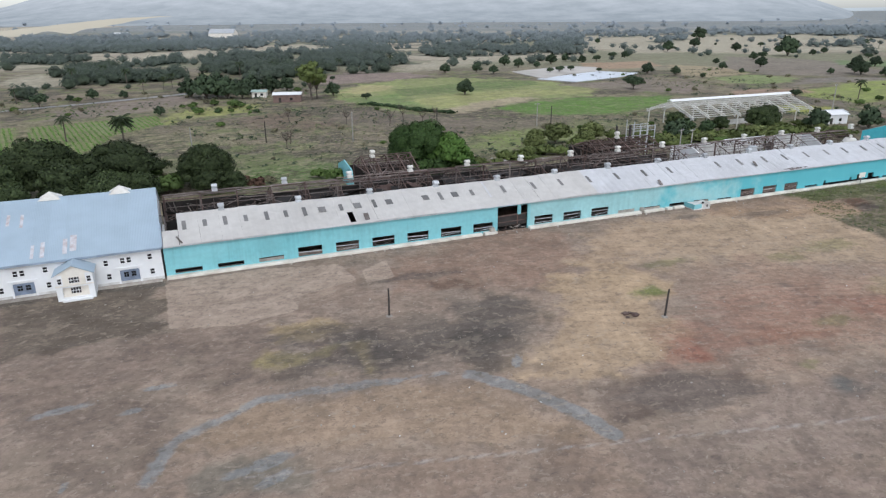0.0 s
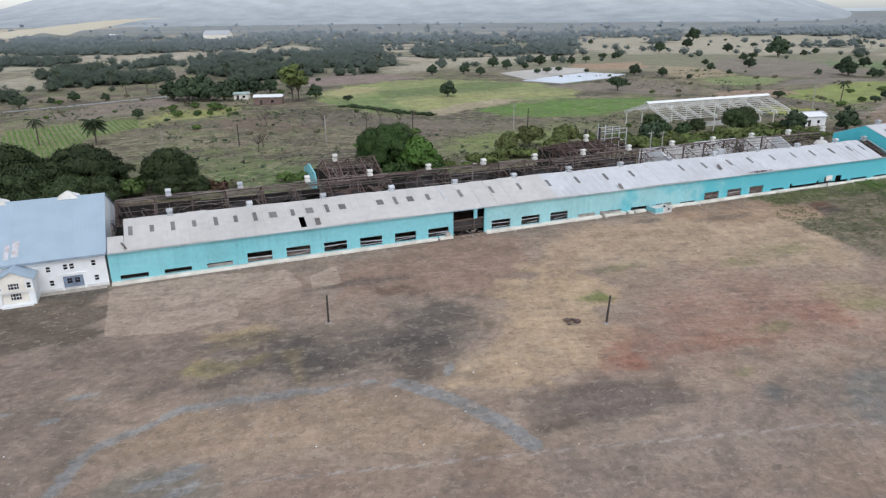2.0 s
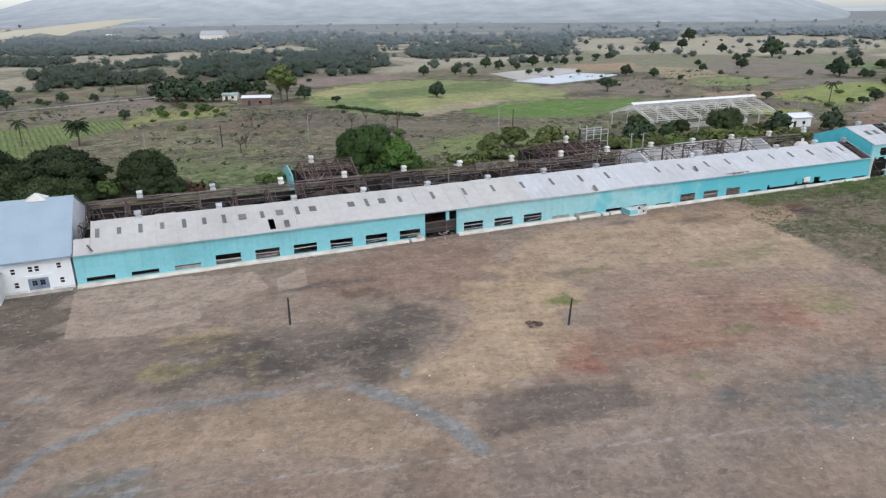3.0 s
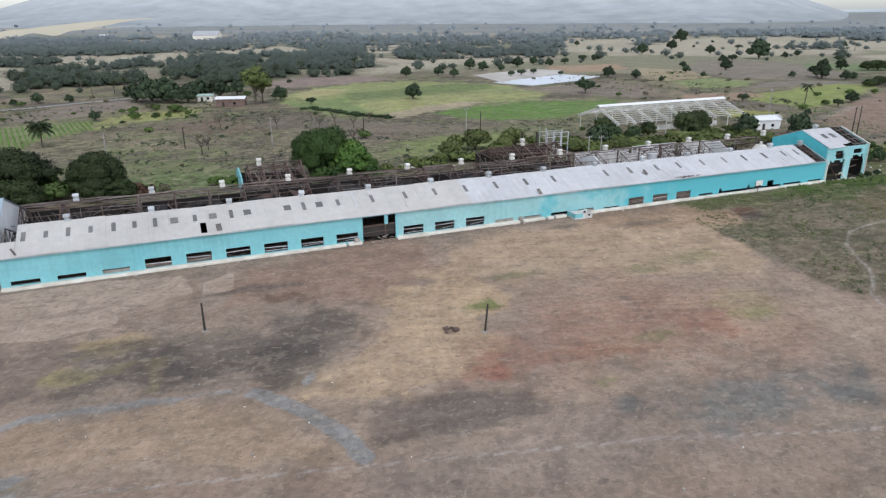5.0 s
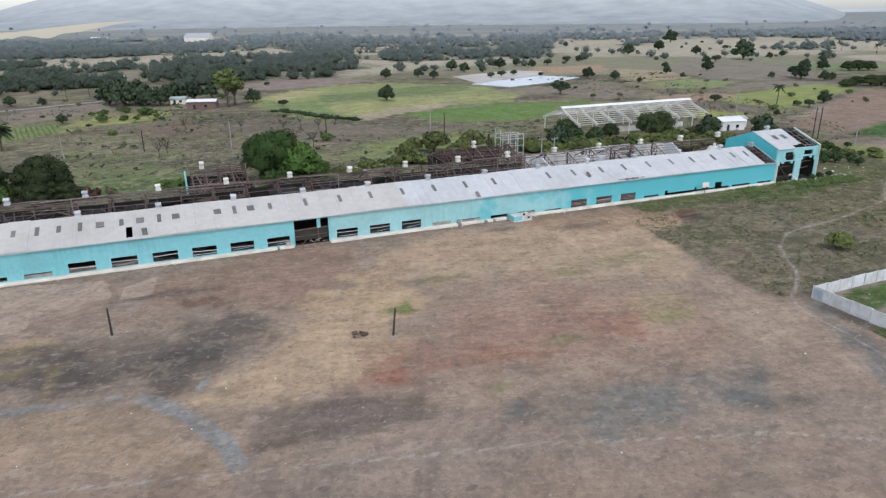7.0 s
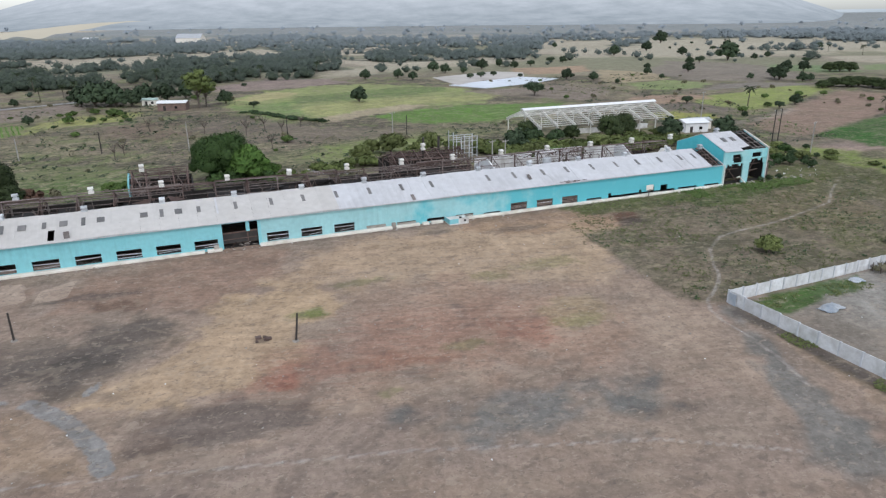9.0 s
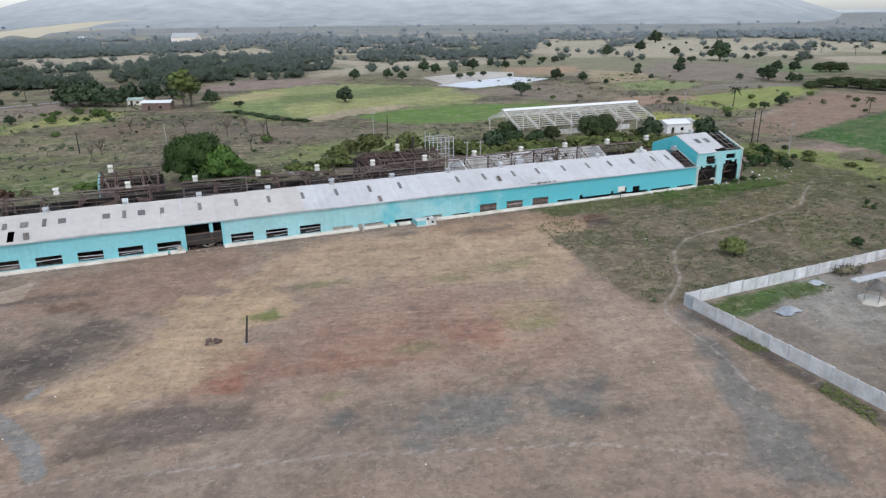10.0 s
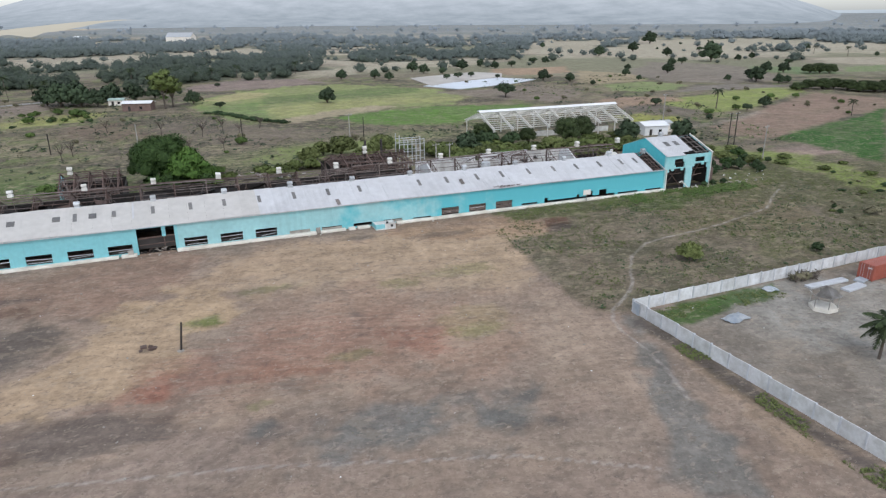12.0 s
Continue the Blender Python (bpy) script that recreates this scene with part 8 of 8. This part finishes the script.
put(T_SHRUB, 159, -40.7, 0.4, label="small dark bush by the yard wall")


def branch_heap(x, y, label, seed, n=26):
    """Cut dead branches thrown in a heap, with a few withered leaves."""
    r = random.Random(seed)
    heap_of = thing("dead_branches", label, "branches", pose(x, y, land_at(x, y)) @ Matrix.Diagonal((1.5, 1.3, 1.5, 1)))
    for k in range(n):
        bm = bmesh.new()
        p = Vector((r.uniform(-1.8, 1.8), r.uniform(-0.7, 0.7), r.uniform(0.0, 0.5)))
        a = r.uniform(0, math.tau)
        d = Vector((math.cos(a), math.sin(a) * 0.6, r.uniform(0.1, 0.9))) * r.uniform(0.7, 1.5)
        tube(bm, p, p + d, 0.06, 0.03, 5)
        for q in range(3):
            s0 = p + d * r.uniform(0.4, 0.9)
            tube(bm, s0, s0 + Vector((r.uniform(-0.5, 0.5), r.uniform(-0.5, 0.5), r.uniform(-0.1, 0.5))), 0.03, 0.012, 4)
        part("branch", bm, M_BARK, heap_of)
    me = leaf_mesh("withered_leaves", [(0, 0, 0.5, 1.7, 0.7, 0.5), (-1.0, 0.2, 0.4, 0.8, 0.5, 0.4)], 150, 0.12, seed, L_DRY)
    ob = new("withered_leaves", me)
    ob.parent = heap_of


branch_heap(146.4, -48.9, "tangled dead branches lying over the yard wall", 61)
put(T_PALM, 134.9, -69.6, 0.95)
def bare_tree(x, y, h, seed):
    """A leafless thorn tree: a thin leaning trunk that forks twice into twigs."""
    r = random.Random(seed)
    bare = thing("bare_tree", "thin leafless grey-brown tree on the rough land", "tree", pose(x, y, land_at(x, y) - 0.1))
    bm = bmesh.new()
    fork = Vector((r.uniform(-0.4, 0.4), r.uniform(-0.3, 0.3), h * 0.4))
    tube(bm, (0, 0, 0), fork, 0.16, 0.11, 6)
    part("trunk", bm, M_BARK, bare)
    for k in range(7):
        bm = bmesh.new()
        a = k * 0.9 + r.uniform(-0.3, 0.3)
        tip = fork + Vector((math.cos(a) * h * 0.28, math.sin(a) * h * 0.28, h * r.uniform(0.3, 0.6)))
        tube(bm, fork, tip, 0.08, 0.04, 5)
        for q in range(6):
            p = fork.lerp(tip, r.uniform(0.4, 1.0))
            tube(bm, p, p + Vector((r.uniform(-0.9, 0.9), r.uniform(-0.9, 0.9), r.uniform(0.1, 0.9))), 0.035, 0.015, 4)
        part("limb", bm, M_BARK, bare)


for x, y, h in ((69.1, 109.9, 6.0), (64.5, 86.6, 4.5), (73.5, 84.4, 5.0), (80.5, 109.8, 4.5), (56.9, 118.2, 5.0), (34, 92, 4.5), (40.5, 130, 4.5), (76, 116, 6), (88, 119, 4), (32, 86, 5)):
    bare_tree(x, y, h, int(x * 10))
# field trees
for x, y, k in ((207.9, 242.2, 0.5), (216.5, 245.8, 0.55), (226.3, 249.2, 0.5), (237.2, 236.4, 0.4)):
    put(T_ROUND2, x, y, k, x * 31 % 360, label="small dark tree on the pond bank")
for x, y, k in ((-42.7, 204.9, 0.77), (-25.2, 222.6, 0.53), (70.3, 192.5, 0.71), (79.7, 174.2, 0.43), (123.9, 172.9, 0.8), (153.5, 267, 0.69), (172.7, 265.8, 0.64), (177.1, 252.5, 0.59), (207.1, 296.8, 0.81), (209.1, 282.2, 0.72), (219.6, 277.4, 0.49), (240.8, 295.7, 0.83), (261.8, 312, 0.65), (264.3, 294.9, 0.63), (255.8, 216.8, 0.74), (265.7, 205.1, 0.59), (314.4, 221, 0.54), (305.9, 197.6, 0.35), (268.3, 187.1, 0.33), (437.1, 283.6, 1.73), (347.2, 223.1, 0.78), (402.6, 274.8, 0.75), (464, 284.2, 0.55), (348, 174.8, 0.41), (357.1, 163.6, 0.97)):
    put(T_ROUND if tr.random() < 0.75 else T_ROUND2, x, y, k, tr.uniform(0, 360))
for x, y, k in ((317.8, 320.7, 0.61), (309.6, 324.5, 0.65), (281.1, 303, 0.65), (413.7, 197, 0.78), (0.4, 163, 0.41), (-33.3, 218.5, 0.34), (-13.2, 221.3, 0.4), (269.3, 83.4, 0.46), (284, 89, 0.55), (246.1, 109.1, 0.52), (388.6, 269.1, 0.66), (362.3, 171.4, 0.97), (361.5, 152.6, 0.61), (367.5, 152.9, 0.5), (240.8, 73, 0.27), (230.6, 77.4, 0.18), (339.1, 252.4, 0.47), ):
    put(T_ROUND if tr.random() < 0.75 else T_ROUND2, x, y, k, tr.uniform(0, 360))
for x, y, k in ((84.9, 255.3, 0.35), (406.8, 204, 0.78), (469.1, 242.8, 0.59), (488.4, 294.8, 0.58), (462.9, 409.8, 1.06), (397.3, 368.5, 1.05), (446.1, 343, 0.86), (579.5, 532.4, 1.68)):
    put(T_ROUND if tr.random() < 0.75 else T_ROUND2, x, y, k, tr.uniform(0, 360))
for x, y, k in ((19, 204, 1.25), (27, 201, 1.1), (33, 199, 0.9), (47, 212, 0.95), (55, 218, 0.8), (13, 210, 1.0), (24, 210, 1.2), (38, 211, 1.0)):
    put(T_ROUND, x, y, k, tr.uniform(0, 360), label="large dark tree beside the farm buildings")
for x, y, k in ((344.6, 126.4, 0.7), (350, 128, 0.6), (355.6, 129.4, 0.8), (360, 125, 0.95), (363.5, 125, 0.8), (367, 124.3, 0.9), (367.5, 117, 0.9), (366, 110, 0.9), (370, 105.4, 0.95), (376.4, 104.7, 1.0), (372, 112, 0.9), (381, 103, 1.0), (430, 185, 1.1), (424, 187, 1.0), (436, 183, 1.0)):
    put(T_DARK3, x, y, k * 0.62, x * 53 % 360, k * 0.48, label="dark spreading hedgerow tree along a field edge")
for k in range(26):
    f = k / 25
    put(T_HEDGE, 75 + 22 * f + 1.5 * math.sin(f * 7) + tr.uniform(-0.8, 0.8), 160 - 34 * f, tr.uniform(0.5, 0.95), tr.uniform(0, 360), tr.uniform(0.4, 0.7), label="dark green hedge bush along the field edge")
for k in range(16):
    put(T_BUSH if k % 3 else T_HEDGE, tr.uniform(6, 34), tr.uniform(152, 182), tr.uniform(0.4, 0.9), tr.uniform(0, 360), label="green bush on the yellow-green slope")
for x, y, k in ((196, 20, 0.8), (201, 16, 0.7), (206, 9, 0.6), (199, 12, 0.9), (193, 14, 0.8), (210, 0, 0.5), (216, -8, 0.5), (212, 14, 0.6), (205, 26, 0.8), (198, 28, 0.9), (190, 22, 0.9), (220, 3, 0.4)):
    put(T_THICK if k < 0.75 else T_OLIVE, x, y, k, tr.uniform(0, 360), k * 0.7, label="weedy green bush beyond the end block")
for k in range(70):
    f, g = tr.random(), tr.random()
    x, y = 172 + 38 * f, -44 + 52 * g
    if y > -30 + 0.9 * (x - 176) or y < -48 + 0.4 * (x - 172):
        continue
    put((T_DRY, T_OLIVE, T_DRY, T_SHRUB)[k % 4], x, y, tr.uniform(0.16, 0.4), tr.uniform(0, 360), tr.uniform(0.12, 0.3), label="low dull scrub on the rough ground by the end block")
put(T_DRY, 187.8, -29.5, 0.9, 0, 0.6, label="brown dry bush on the rough ground")
for x, y, k in ((184, 9, 0.5), (190, 12, 0.8), (195, 8, 0.45), (199, 15, 0.6), (202, 20, 0.8), (206, 24, 0.5), (212, 22, 0.4)):
    put(T_BUSH2 if k > 0.75 else T_SHRUB, x, y, k, tr.uniform(0, 360), k * 0.85, label="dark green bush in the weeds beyond the end block")
put(T_ROUND2, 203, 160, 0.95, 20)
put(T_PALM, -9.7, 114.5, 1.25, 40, label="coconut palm by the crop rows")
put(T_AIRY, 59, 183, 1.0)
put(T_AIRY, 62, 187, 0.8, 120)
for x, y in ((-26.1, 313.7), (-13.9, 278.3), (-5.6, 237.1), (2.8, 245), (6.7, 255.7), (43.1, 299.2), (85.6, 297.9), (99.3, 299.3), (76.3, 284.1), (136, 315.8), (-52.3, 217.7), (-38.8, 289.4), (62.7, 316), (263.9, 94.2), (582.6, 317.9), (577.2, 281.3), (295.9, 59.3), (-25, 121)):
    put(T_PALM2, x, y, tr.uniform(0.8, 1.15), tr.uniform(0, 360))
for k in range(12):
    put(T_ROUND if tr.random() < 0.6 else T_ROUND2, tr.uniform(330, 700), tr.uniform(260, 520), 0.3 + 0.4 * tr.random() ** 2, tr.uniform(0, 360))
# scattered scrub on the rough land
for k in range(150):
    u, v = tr.uniform(-60, 330), tr.uniform(62, 235)
    if 84 < u < 210 and v > 98:
        continue
    if u < 5 and 90 < v < 168:
        continue
    put(T_DRY if tr.random() < 0.65 else T_BUSH, u, v, tr.uniform(0.25, 0.75), tr.uniform(0, 360))

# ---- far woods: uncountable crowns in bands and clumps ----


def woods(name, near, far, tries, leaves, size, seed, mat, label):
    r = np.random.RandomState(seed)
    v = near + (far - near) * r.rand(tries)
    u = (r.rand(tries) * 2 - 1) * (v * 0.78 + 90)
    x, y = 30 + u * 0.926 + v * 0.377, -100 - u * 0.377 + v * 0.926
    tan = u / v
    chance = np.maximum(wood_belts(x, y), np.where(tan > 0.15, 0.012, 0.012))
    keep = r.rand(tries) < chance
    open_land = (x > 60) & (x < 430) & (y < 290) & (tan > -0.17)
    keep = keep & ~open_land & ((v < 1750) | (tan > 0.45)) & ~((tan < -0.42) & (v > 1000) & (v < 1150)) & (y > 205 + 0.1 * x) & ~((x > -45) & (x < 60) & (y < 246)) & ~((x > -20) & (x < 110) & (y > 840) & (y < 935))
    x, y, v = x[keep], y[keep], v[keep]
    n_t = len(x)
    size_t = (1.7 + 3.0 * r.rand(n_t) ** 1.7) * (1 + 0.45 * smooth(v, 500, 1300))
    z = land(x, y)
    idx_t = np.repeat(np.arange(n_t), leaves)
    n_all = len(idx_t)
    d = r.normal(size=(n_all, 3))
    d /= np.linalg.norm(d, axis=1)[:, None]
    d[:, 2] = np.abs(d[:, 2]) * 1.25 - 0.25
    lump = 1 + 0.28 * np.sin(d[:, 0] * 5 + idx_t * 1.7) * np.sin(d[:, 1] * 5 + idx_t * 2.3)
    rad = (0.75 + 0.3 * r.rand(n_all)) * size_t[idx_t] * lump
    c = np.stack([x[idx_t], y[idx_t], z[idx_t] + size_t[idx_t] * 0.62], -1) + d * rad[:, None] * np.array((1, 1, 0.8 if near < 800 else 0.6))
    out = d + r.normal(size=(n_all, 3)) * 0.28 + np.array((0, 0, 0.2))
    # clumps turned south, towards the camera's path, so none is seen from behind
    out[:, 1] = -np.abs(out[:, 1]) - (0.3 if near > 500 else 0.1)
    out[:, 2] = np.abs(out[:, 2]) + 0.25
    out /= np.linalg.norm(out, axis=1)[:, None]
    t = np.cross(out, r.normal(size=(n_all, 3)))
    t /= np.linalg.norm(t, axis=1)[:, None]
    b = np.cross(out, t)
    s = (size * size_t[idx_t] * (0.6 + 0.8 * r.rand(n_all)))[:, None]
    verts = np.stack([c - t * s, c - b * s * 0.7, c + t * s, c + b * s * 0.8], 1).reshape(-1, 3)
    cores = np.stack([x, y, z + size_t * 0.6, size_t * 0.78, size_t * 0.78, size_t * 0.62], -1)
    # far crowns take upright normals, which flatten their shade as haze would
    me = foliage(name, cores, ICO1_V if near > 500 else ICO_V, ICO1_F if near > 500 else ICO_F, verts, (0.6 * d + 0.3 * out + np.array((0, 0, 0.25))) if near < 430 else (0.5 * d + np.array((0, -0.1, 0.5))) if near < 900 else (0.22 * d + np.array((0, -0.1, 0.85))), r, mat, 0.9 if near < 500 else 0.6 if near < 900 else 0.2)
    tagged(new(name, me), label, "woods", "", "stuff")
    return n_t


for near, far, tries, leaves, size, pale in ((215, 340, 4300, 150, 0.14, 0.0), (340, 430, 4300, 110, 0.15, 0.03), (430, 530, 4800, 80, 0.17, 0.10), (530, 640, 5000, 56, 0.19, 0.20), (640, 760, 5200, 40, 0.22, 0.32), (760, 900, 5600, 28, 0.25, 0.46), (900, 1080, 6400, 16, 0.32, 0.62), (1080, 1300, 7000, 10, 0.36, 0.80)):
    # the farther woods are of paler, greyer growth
    # haze is painted into the leaf colour, more with each farther band
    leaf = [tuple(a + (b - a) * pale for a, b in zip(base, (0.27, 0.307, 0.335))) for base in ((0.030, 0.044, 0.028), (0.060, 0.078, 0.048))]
    woods("woodland", near, far, tries, leaves, size, 401 + near, leaf_material("woodland_leaves", leaf[0], leaf[1], 0.0), "woodland and hedgerow trees across the plain, the farther ones paled by painted haze")
woods("hill_foot_woodland", 1300, 1750, 8000, 8, 0.4, 405, L_HAZE_TINTED, "distant woodland before the hills, painted haze in its green")
woods("horizon_woodland", 1700, 3700, 9000, 4, 0.5, 404, L_HAZE_TINTED, "woods at the edge of the plain, paled by painted haze")



def tufts(name, xs, ys, hs, blades, mat, label, seed):
    """Low clumps of blades and twigs, too many to count."""
    r = np.random.RandomState(seed)
    i = np.repeat(np.arange(len(xs)), blades)
    k = len(i)
    h = hs[i] * (0.5 + 0.7 * r.rand(k))
    c = np.stack([xs[i] + r.normal(size=k) * hs[i] * 0.6, ys[i] + r.normal(size=k) * hs[i] * 0.6, land(xs[i], ys[i]) + hs[i] * r.rand(k) * 0.8], -1)
    out = np.stack([r.normal(size=k) * 0.45, r.normal(size=k) * 0.45 - 0.25, np.ones(k)], -1)
    out /= np.linalg.norm(out, axis=1)[:, None]
    t = np.cross(out, r.normal(size=(k, 3)))
    t /= np.linalg.norm(t, axis=1)[:, None]
    b = np.cross(out, t)
    s = (h * 0.55)[:, None]
    verts = np.stack([c - t * s, c - b * s * 0.7, c + t * s, c + b * s * 0.7], 1).reshape(-1, 3)
    me = bpy.data.meshes.new(name)
    me.vertices.add(k * 4)
    me.vertices.foreach_set("co", verts.ravel())
    me.loops.add(k * 4)
    me.loops.foreach_set("vertex_index", np.arange(k * 4))
    me.polygons.add(k)
    me.polygons.foreach_set("loop_start", np.arange(0, k * 4, 4))
    me.update(calc_edges=True)
    round_normals(me, out + np.array((0, 0, 0.5)))
    me.materials.append(mat)
    tagged(new(name, me), label, "vegetation", "", "stuff")


gr = np.random.RandomState(5)


def off_path(x, y, clear=0.9):
    """True where a place is clear of the footpath."""
    best = np.full(len(x), 1e9)
    for (ax, ay), (bx, by) in zip(FOOTPATH, FOOTPATH[1:]):
        ex, ey = bx - ax, by - ay
        t = np.clip(((x - ax) * ex + (y - ay) * ey) / (ex * ex + ey * ey), 0, 1)
        best = np.minimum(best, np.hypot(x - ax - t * ex, y - ay - t * ey))
    return best > clear


def spread(n_try, x0, x1, y0, y1, size, seed, cut):
    x, y = x0 + (x1 - x0) * gr.rand(n_try), y0 + (y1 - y0) * gr.rand(n_try)
    ok = (fbm(x, y, size, seed, 4) > cut) & off_path(x, y)
    return x[ok], y[ok]


x, y = spread(14000, -70, 330, 30, 230, 22, 500, 0.5)
ok = (x < 225 + 0.4 * y) & ~((x > 78) & (x < 210) & (y > 100)) & ~((x < 2) & (y > 90) & (y < 168)) & ~((x > 146) & (x < 200) & (y > 52) & (y < 82)) & ~((x > 90) & (x < 120) & (y < 46)) & ~((x < 52) & (y < 42))
tufts("scrub", x[ok], y[ok], 0.25 + 0.5 * gr.rand(ok.sum()) ** 2, 6, L_DRY, "dry grey-brown scrub on the rough land", 1)
x, y = spread(9000, -70, 330, 30, 230, 12, 510, 0.52)
ok = (x < 225 + 0.4 * y) & ~((x > 78) & (x < 210) & (y > 100)) & ~((x < 2) & (y > 90) & (y < 168)) & ~((x > 90) & (x < 120) & (y < 46)) & ~((x < 52) & (y < 42))
tufts("dark_scrub", x[ok], y[ok], 0.25 + 0.7 * gr.rand(ok.sum()) ** 3, 7, L_FIELD, "dark scrub clumps scattered on the rough land", 14)
x, y = spread(5000, -70, 330, 32, 230, 26, 520, 0.54)
ok = (x < 225 + 0.4 * y) & ~((x > 78) & (x < 210) & (y > 100)) & ~((x < 2) & (y > 90) & (y < 168)) & ~((x > 146) & (x < 200) & (y > 52) & (y < 82)) & ~((x > 90) & (x < 120) & (y < 46)) & ~((x < 52) & (y < 42))
tufts("green_scrub", x[ok], y[ok], 0.22 + 0.5 * gr.rand(ok.sum()) ** 2, 8, L_WEED, "green weeds and low scrub on the rough land", 2)
x, y = spread(16000, 110, 240, -47, 6, 7, 540, 0.5)
ok = (y < -3.5) | (x > 178)
tufts("dry_grass", x[ok], y[ok], 0.08 + 0.1 * gr.rand(ok.sum()), 6, L_DRY, "worn dry grass before the end block", 3)
x, y = spread(15000, 112, 214, -46, -5, 6, 700, 0.48)
tufts("grass_tussocks", x, y, 0.07 + 0.22 * gr.rand(len(x)) ** 2, 6, L_OLIVE, "olive-green grass tussocks on the worn ground", 21)
x, y = spread(7000, 112, 214, -46, -5, 9, 720, 0.5)
tufts("dark_tussocks", x, y, 0.08 + 0.3 * gr.rand(len(x)) ** 3, 6, L_HEDGE, "dark weeds scattered on the worn ground", 22)
x, y = spread(1600, 148, 182, -6.5, -0.8, 5, 740, 0.42)
tufts("green_weeds", x, y, 0.12 + 0.3 * gr.rand(len(x)) ** 2, 8, L_WEED, "bright green weeds at the foot of the end block", 23)
x, y = np.concatenate([spread(1500, 118, 190, -5.5, -0.7, 5, 560, 0.45), spread(500, 117, 140, -52.5, -48.9, 4, 570, 0.42), spread(1500, 114.0, 116.4, -98, -58, 4, 580, 0.42), spread(700, 174, 215, -4, 12, 6, 590, 0.45)], 1)
tufts("weeds", x, y, 0.08 + 0.2 * gr.rand(len(x)) ** 2, 8, L_OLIVE, "green weeds along the walls", 4)
CROPS = ([(-39, 152), (0, 163), (1, 141), (-13, 127), (-15, 111), (-21, 97), (-31, 97)], [(-62, 154), (-43, 154), (-34, 97), (-54, 97)])


def within(x, y, loop):
    odd = False
    for (ax, ay), (bx, by) in zip(loop, loop[1:] + loop[:1]):
        if (ay > y) != (by > y) and x < ax + (bx - ax) * (y - ay) / (by - ay):
            odd = not odd
    return odd


rows_x, rows_y = [], []
for k in range(60):
    for q in range(84):
        py = 96 + q * 0.82
        px = -62 + k * 1.6 - 0.2 * (py - 96) + gr.normal() * 0.08
        if within(px, py, CROPS[0]) or within(px, py, CROPS[1]):
            rows_x.append(px)
            rows_y.append(py)
rows_x, rows_y = np.array(rows_x), np.array(rows_y)
tufts("crop_rows", rows_x, rows_y, 0.27 + 0.12 * gr.rand(len(rows_x)), 8, L_CROP, "rows of young bright green crops", 12)
x, y = spread(700, -60, 114, -90, -2, 9, 600, 0.52)
tufts("sparse_weeds", x, y, 0.06 + 0.08 * gr.rand(len(x)), 5, L_DRY, "sparse dry weeds on the bare field", 6)


def stones(name, xs, ys, rs, mat, label, seed):
    """Loose stones and clods lying about."""
    r = np.random.RandomState(seed)
    k, nv = len(xs), len(ICO1_V)
    shape = ICO1_V[None] * (0.6 + 0.7 * r.rand(k, nv, 1)) * (rs[:, None, None] * np.array((1, 1, 0.6)))
    v = shape + np.stack([xs, ys, land(xs, ys) + rs * 0.3], -1)[:, None]
    f = (ICO1_F[None] + (np.arange(k) * nv)[:, None, None]).reshape(-1, 3)
    me = bpy.data.meshes.new(name)
    me.from_pydata(v.reshape(-1, 3).tolist(), [], f.tolist())
    me.materials.append(mat)
    tagged(new(name, me), label, "stones", "", "stuff")


x, y = 120 * gr.rand(420) - 8, -88 + 86 * gr.rand(420)
stones("field_stones", x, y, 0.05 + 0.13 * gr.rand(420) ** 3, M_RUBBLE, "scattered grey stones and clods on the field", 8)
x, y = 140 * gr.rand(60) - 8, -80 + 76 * gr.rand(60)
stones("litter", x, y, 0.05 + 0.05 * gr.rand(60) ** 2, M_WHITE, "scattered pale litter on the field", 9)
x, y = 118 + 60 * gr.rand(90), -98 + 48 * gr.rand(90)
stones("yard_stones", x, y, 0.06 + 0.2 * gr.rand(90) ** 3, M_RUBBLE, "scattered stones in the walled yard", 10)
x, y = 161 + 26 * gr.rand(90), -1.8 + 1.6 * gr.rand(90)
stones("end_block_rubble", x, y, 0.1 + 0.35 * gr.rand(90) ** 3, M_RUBBLE, "grey rubble lying before the end block", 15)
x, y = 168 + 30 * gr.rand(26), -1.5 + 14 * gr.rand(26)
stones("white_rubbish", x, y, 0.12 + 0.22 * gr.rand(26) ** 2, M_WHITE, "white rubbish among the weeds by the end block", 16)
x, y = 72 + 18 * gr.rand(16), 45 + 8 * gr.rand(16)
stones("pale_boulders", x, y, 0.25 + 0.6 * gr.rand(16) ** 2, M_WHITE_DIRTY, "pale broken blocks among the bushes behind the ruin", 17)
x, y = 160 * gr.rand(160), -1.6 + 1.0 * gr.rand(160)
stones("wall_rubble", x, y, 0.06 + 0.2 * gr.rand(160) ** 3, M_RUBBLE, "broken lumps at the foot of the shed wall", 11)

for tree in (T_MANGO, T_DARK, T_DARK2, T_ROUND, T_ROUND2, T_AIRY, T_BUSH, T_BUSH2, T_DARK3, T_HEDGE, T_THICK, T_SHRUB, T_OLIVE, T_LIGHT, T_DRY, T_RED, T_PALM, T_PALM2):
    for ob in (*tree.children_recursive, tree):
        bpy.data.objects.remove(ob)
